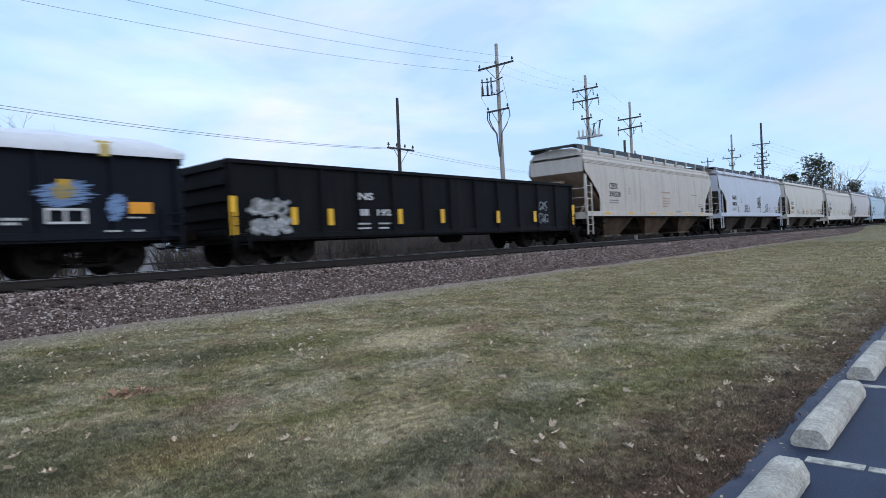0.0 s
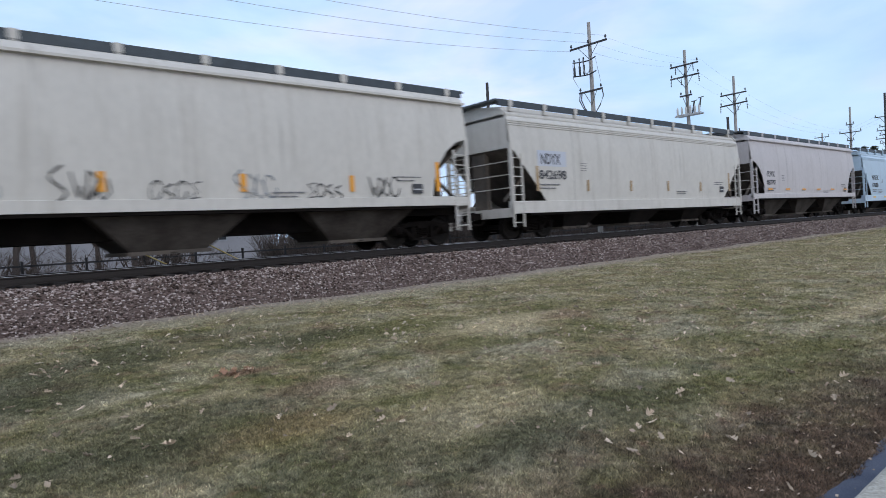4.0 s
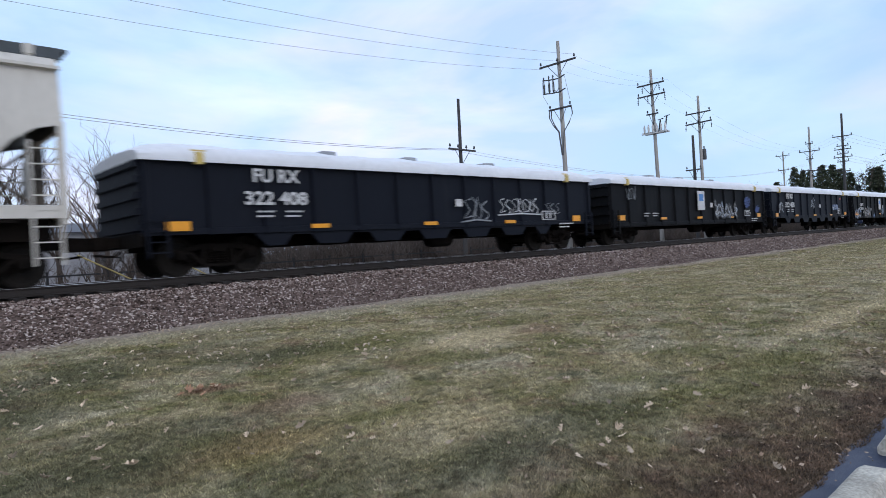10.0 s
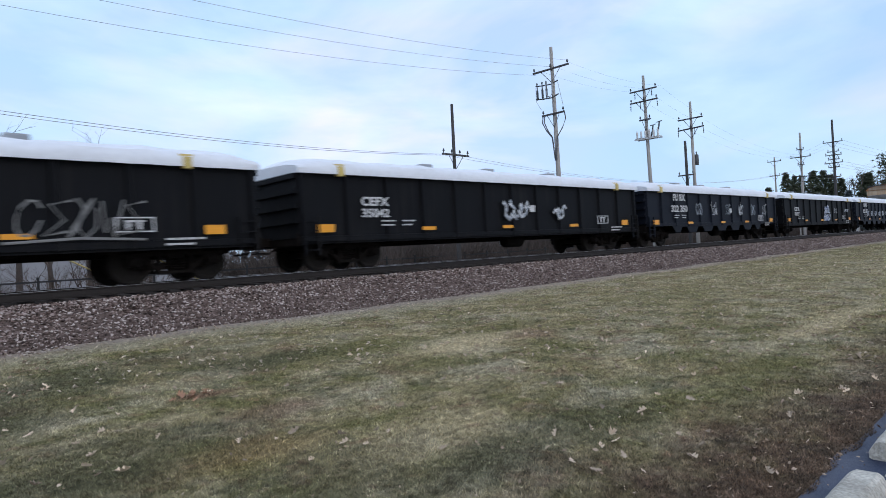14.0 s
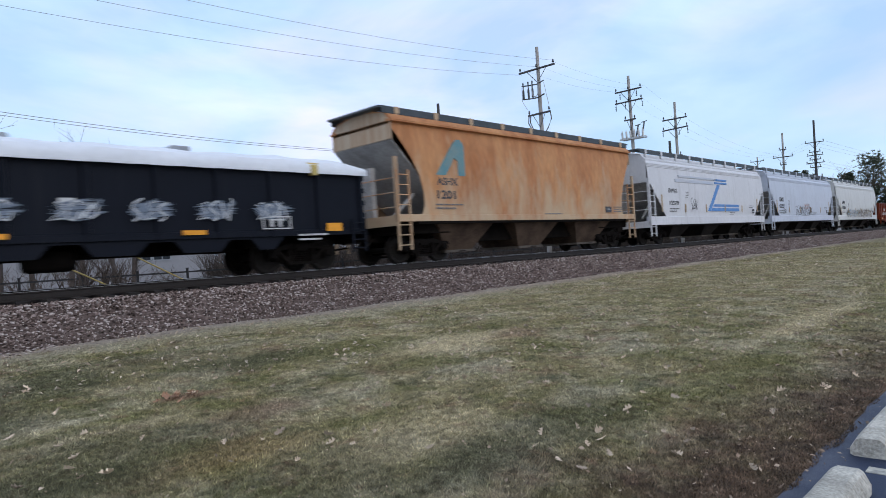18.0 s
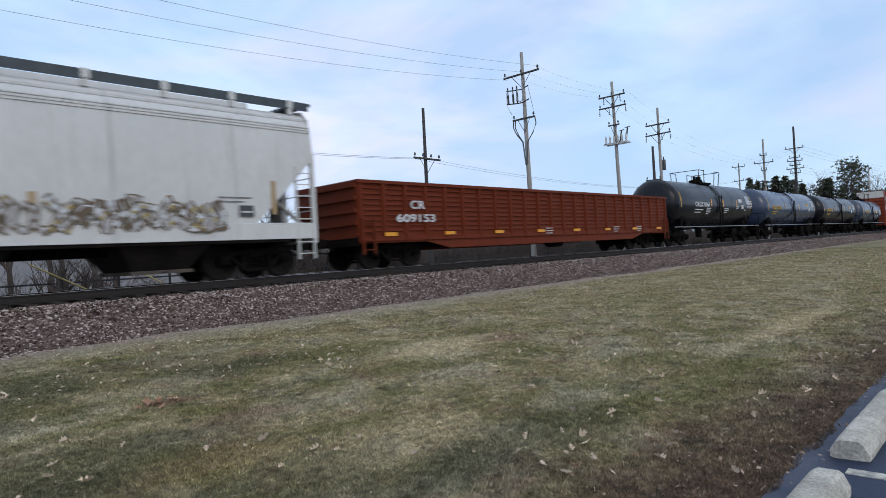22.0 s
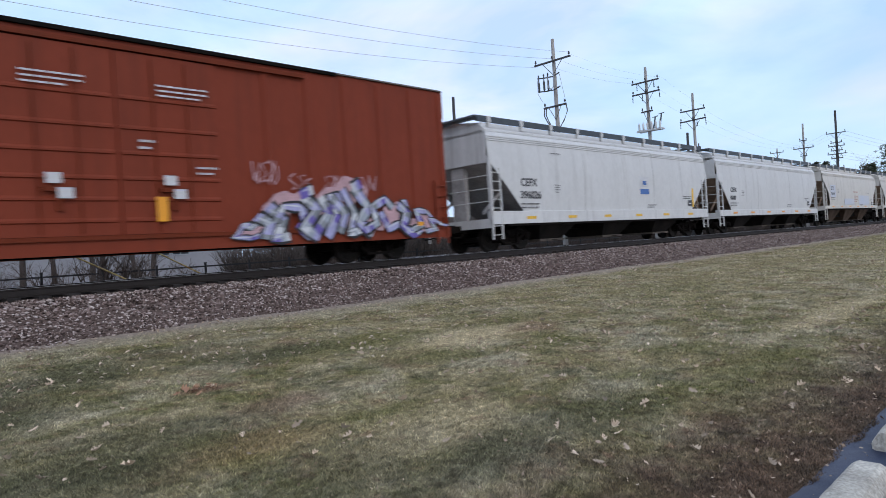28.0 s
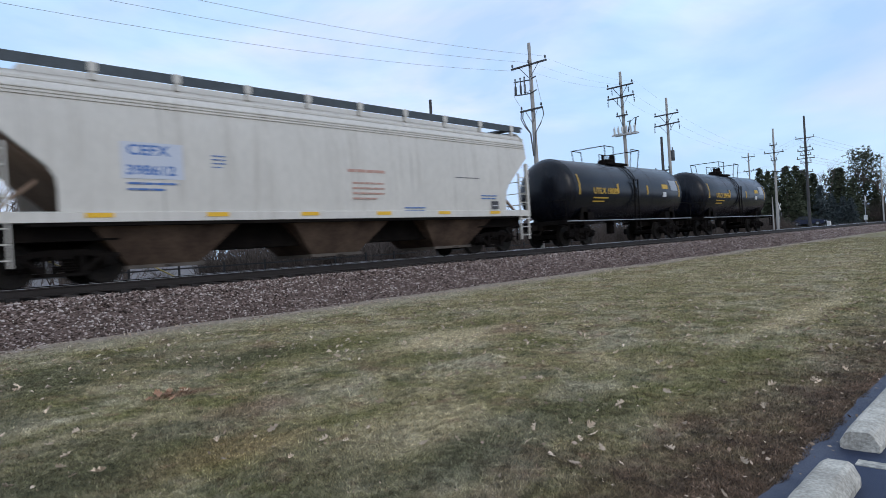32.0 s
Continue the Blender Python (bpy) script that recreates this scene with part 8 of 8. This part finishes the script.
put_hopper(348.8, 365.3, "white", "white covered hopper with blue angular stripes", slope="slopegrey", cut="slant", bays=3, sill=(0.98, 1.38), under="baydark", marks=hopper_marks("SWWX", "12579", a=(2.15, 3.19, 2.6, 2.84), b=(2.2, 3.3, 1.98, 2.2), refl="tan", extra=sw_extra))
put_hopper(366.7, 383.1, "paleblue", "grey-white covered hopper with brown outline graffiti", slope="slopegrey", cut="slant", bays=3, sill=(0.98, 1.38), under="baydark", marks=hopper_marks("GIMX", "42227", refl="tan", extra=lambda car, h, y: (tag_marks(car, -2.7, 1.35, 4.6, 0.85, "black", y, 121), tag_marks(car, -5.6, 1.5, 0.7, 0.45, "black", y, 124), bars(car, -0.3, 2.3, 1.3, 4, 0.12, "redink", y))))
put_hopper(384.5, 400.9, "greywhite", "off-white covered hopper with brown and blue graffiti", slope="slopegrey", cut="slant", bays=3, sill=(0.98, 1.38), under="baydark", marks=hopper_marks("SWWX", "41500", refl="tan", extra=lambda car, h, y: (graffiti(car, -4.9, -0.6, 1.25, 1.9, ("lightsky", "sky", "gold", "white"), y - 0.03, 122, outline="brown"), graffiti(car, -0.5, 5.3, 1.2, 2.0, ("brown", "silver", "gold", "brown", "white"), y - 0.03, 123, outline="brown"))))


def red_marks(car, h, y):
    yy = y - 0.11
    words(car, "CR", -h + 2.1, -h + 2.75, 1.82, 2.09, "chalk", yy)
    words(car, "609153", -h + 1.46, -h + 3.2, 1.4, 1.66, "chalk", yy)
    for i in range(8):
        x = -h + 1.2 + (2 * h - 2.4) * i / 7
        plate(car, x - 0.25, x + 0.25, 0.98, 1.09, "orange", yy)
    for i, x in enumerate((-1.0, 4.6, 7.0)):
        bars(car, x, 1.15, 0.5, 3, 0.1, "chalk", yy)


put_gondola(402.4, 423.7, "redox", "long brown-red gondola with pressed ribbed sides", top=2.68, bottom=0.78, posts=24, cover=False, louvre=True, fish=0.24, marks=red_marks)


def tank_marks(lines, kind, x0, data=(), placard=True):
    def put(car, h, radius, zc):
        words(car, lines[0], x0, x0 + 2.25, 2.25, 2.53, kind, 0, (radius, zc))
        for i in range(2):
            curved(car, x0, x0 + 1.3 - 0.3 * i, 2.05 - 0.16 * i, 2.11 - 0.16 * i, kind, radius, zc, "stencilled_data")
        for x, w, z, rows in data:
            for i in range(rows):
                curved(car, x, x + w * (1 if i < rows - 1 else 0.7), z - 0.11 * i - 0.05, z - 0.11 * i, "chalk", radius, zc, "stencilled_data")
        for x in ((-1.4, 0.6, 3.1) if kind == "chalk" else (-h * 0.28, h * 0.22)):
            curved(car, x - 0.07, x + 0.07, 2.3, 2.75, kind if kind != "chalk" else "orange", radius, zc)
        if placard:
            curved(car, h - 2.0, h - 1.2, 2.55, 3.1, "insul", radius, zc, "data_plate", "pale data panel")
            curved(car, h - 3.0, h - 2.6, 2.2, 2.45, "chalk", radius, zc, "placard", "white hazard placard")
        curved(car, h * 0.5, h * 0.5 + 0.7, 2.62, 2.85, "yellowink" if kind != "chalk" else "chalk", radius, zc, "placard")
    return put


def t4_marks(car, h, radius, zc):
    words(car, "UTLX 68545", -4.35, -2.1, 2.25, 2.53, "yellowink", 0, (radius, zc))
    curved(car, 1.95, 2.9, 2.24, 2.55, "yellow", radius, zc, "placard", "yellow warning panel")
    for i in range(3):
        curved(car, 1.97, 2.5, 1.95 - 0.1 * i, 1.99 - 0.1 * i, "chalk", radius, zc, "stencilled_data")
    for a, b, c, d in ((3.35, 3.92, 1.67, 1.71), (3.35, 3.92, 1.94, 1.98), (3.35, 3.4, 1.71, 1.94), (3.87, 3.92, 1.71, 1.94)):
        curved(car, a, b, c, d, "chalk", radius, zc, "data_frame")
    for i in range(6):
        curved(car, 4.42, 5.6, 2.03 + 0.095 * i, 2.085 + 0.095 * i, "chalk", radius, zc, "stencilled_data")
    curved(car, 0.6, 0.78, 2.25, 2.72, "yellow", radius, zc)


put_tank(425.0, 439.0, "tank", "glossy black tank car with white stencilling", marks=tank_marks(("CRGX 0046",), "chalk", -4.0, ((-2.2, 0.65, 2.2, 4), (0.8, 0.75, 2.2, 3), (3.0, 0.5, 2.35, 2), (5.2, 1.0, 2.75, 5), (4.5, 0.5, 2.15, 1))))
put_tank(441.0, 456.4, "tankblue", "dusty blue-black tank car with yellow lettering", marks=tank_marks(("UTLX 201646",), "yellowink", -5.7))
put_tank(458.2, 474.0, "tank", "black tank car with yellow lettering", marks=tank_marks(("UTLX 205160",), "yellowink", -5.8))
put_tank(476.7, 489.6, "tankgrey", "faded grey-black tank car with road dust", marks=t4_marks)


def box_marks(car, h, y):
    y = -1.575
    bars(car, -8.8, 3.0, 0.5, 1, 0.3, "chalk", y, "white stencilled mark", 0.9)
    bars(car, -8.1, 3.0, 0.6, 1, 0.3, "chalk", y, "white stencilled mark", 0.9)
    bars(car, -8.65, 2.6, 0.35, 1, 0.3, "chalk", y, "white stencilled mark", 0.9)
    bars(car, -8.0, 2.6, 0.45, 1, 0.3, "chalk", y, "white stencilled mark", 0.9)
    bars(car, -9.0, 2.3, 0.7, 7, 0.2, "chalk", y)
    for x in (-1.67, 0.95):
        bars(car, x, 4.3, 1.15, 3, 0.11, "chalk", -1.625, "white stencilled rows")
    for x, z in ((-1.2, 2.05), (1.1, 2.05), (-1.0, 1.75), (1.3, 1.75)):
        plate(car, x - 0.14, x + 0.14, z, z + 0.22, "chalk", -1.7, "placard", "small white card")
    bars(car, 0.5, 3.05, 0.35, 2, 0.15, "chalk", -1.625)
    bars(car, 1.75, 2.5, 0.5, 2, 0.13, "chalk", -1.625)
    graffiti(car, -7.2, -3.0, 0.72, 2.1, ("sky", "navyblue", "white", "sky"), -1.635, 131, "large blue and black sprayed shapes", halo="silver")
    graffiti(car, 2.6, 9.4, 0.68, 2.0, ("lilac", "white", "purple", "pale", "lilac", "grey"), -1.635, 132, "purple and silver sprayed shapes", halo="pink", dome=True)
    [tag_marks(car, 3.1 + 1.05 * i, 2.0 + 0.12 * (i == 0), 0.75, 0.45 + 0.2 * (i == 0), "pink", y, 133 + i) for i in range(4)]
    graffiti(car, -9.7, -9.05, 3.95, 4.65, ("boxring", "white", "boxring"), y, 134, "white sprayed roundel")
    graffiti(car, -9.75, -8.9, 2.75, 3.3, ("white", "boxring", "white"), y, 135, "white sprayed patch")
    for x, z, hh in ((-9.0, 1.0, 0.8), (-6.1, 1.0, 0.45), (-3.1, 1.0, 0.4), (0.9, 1.25, 0.55), (8.6, 0.98, 0.12)):
        plate(car, x - 0.12, x + 0.12, z, z + hh, "orange", -1.66)


couple(boxcar(491.4, 511.3, "tall brown-red boxcar with graffiti along its foot", marks=box_marks), 491.4, 511.3)


def ce_extra(car, h, y):
    plate(car, 1.6, 2.4, 2.42, 2.9, "chalk", y, "placard", "white and blue placard")
    plate(car, 1.85, 2.15, 2.52, 2.7, "blueink", y - 0.008, "placard")
    plate(car, 1.6, 2.4, 2.1, 2.34, "blueink", y, "placard")
    bars(car, -h + 3.6, 3.6, 0.8, 1, 0.1, "ink", y)
    plate(car, h - 1.9, h - 1.7, 1.5, 2.45, "yellow", y)


put_hopper(513.3, 530.8, "greywhite", "grey-white covered hopper with a small blue placard", slope="slopegrey", cut="slant", bays=3, sill=(0.95, 1.38), under="baydark", marks=hopper_marks("CEFX", "396026", a=(1.72, 2.68, 2.29, 2.59), b=(1.67, 2.88, 1.84, 2.13), refl="yellow", low=1.1, extra=ce_extra))
put_hopper(532.2, 549.9, "greywhite", "grey-white covered hopper with rust at its ends", slope="slopebrown", cut="slant", bays=3, sill=(0.98, 1.3), under="baydark", marks=hopper_marks("CEFX", "10700", a=(1.74, 2.6, 2.33, 2.6), b=(1.64, 2.45, 1.89, 2.13), refl="orange", low=1.1))


def c3_extra(car, h, y):
    plate(car, -h + 1.7, -h + 3.1, 2.2, 3.15, "patch", y + 0.003, "paint_patch", "pale blue repainted patch")
    plate(car, -2.8, 0.2, 1.6, 2.1, "patch", y + 0.003, "paint_patch", "pale blue repainted patch")
    plate(car, 1.7, 5.2, 1.6, 2.4, "patch", y + 0.003, "paint_patch", "pale blue repainted patch")
    h1_extra(car, h, y)


put_hopper(551.7, 568.4, "cream", "cream covered hopper with pale blue repainted patches", slope="slopebrown", cut="arch", sill=(1.3, 1.5), bays=3, under="baybrown", marks=hopper_marks("CEFX", "398621", a=(1.91, 2.64, 2.76, 3.05), b=(1.81, 2.88, 2.34, 2.61), refl="orange", low=1.39, extra=c3_extra))


def c4_extra(car, h, y):
    plate(car, -h + 2.7, -h + 4.07, 2.24, 3.05, "patch", y + 0.003, "paint_patch", "pale blue repainted patch")
    h1_extra(car, h, y)


put_hopper(570.3, 587.9, "cream", "cream covered hopper with dusty brown bays", slope="slopebrown", cut="arch", sill=(1.3, 1.5), bays=3, under="baybrown", marks=hopper_marks("CEFX", "398612", a=(2.84, 3.78, 2.76, 3.0), b=(2.81, 3.88, 2.32, 2.55), kind="blueink", refl="yellow", low=1.39, extra=c4_extra))
put_tank(590.8, 602.9, "tank", "black tank car with yellow marks near the train's end", marks=tank_marks(("UTLX 18089",), "yellowink", -3.9))
put_tank(605.2, 617.2, "tank", "last black tank car of the train", marks=tank_marks(("UTLX 204961",), "yellowink", -3.9))


def motions():
    for car, mid in TRAIN:
        walk(car, [(t, pose(mid - SPEED * t, TRACK, RAIL)) for t in range(0, 33, 2)])
    start = {car: mid for car, mid in TRAIN}
    for wheel, car, along in WHEELS:
        # the wheels roll while they pass
        at = start[car] + along
        first, last = max((at - 32) / SPEED, 0), min((at + 4) / SPEED, 32)
        times = sorted({0.0, 32.0, *(k / FPS for k in range(math.ceil(first * FPS), int(last * FPS) + 1))})
        ax = wheel.location.copy()
        rows = []
        for t in times:
            x = at - SPEED * min(max(t, first), last)
            rows.append((t, pose(ax.x, ax.y, ax.z, 0, math.degrees(x / 0.46) % 360, 0)))
        walk(wheel, rows)


motions()
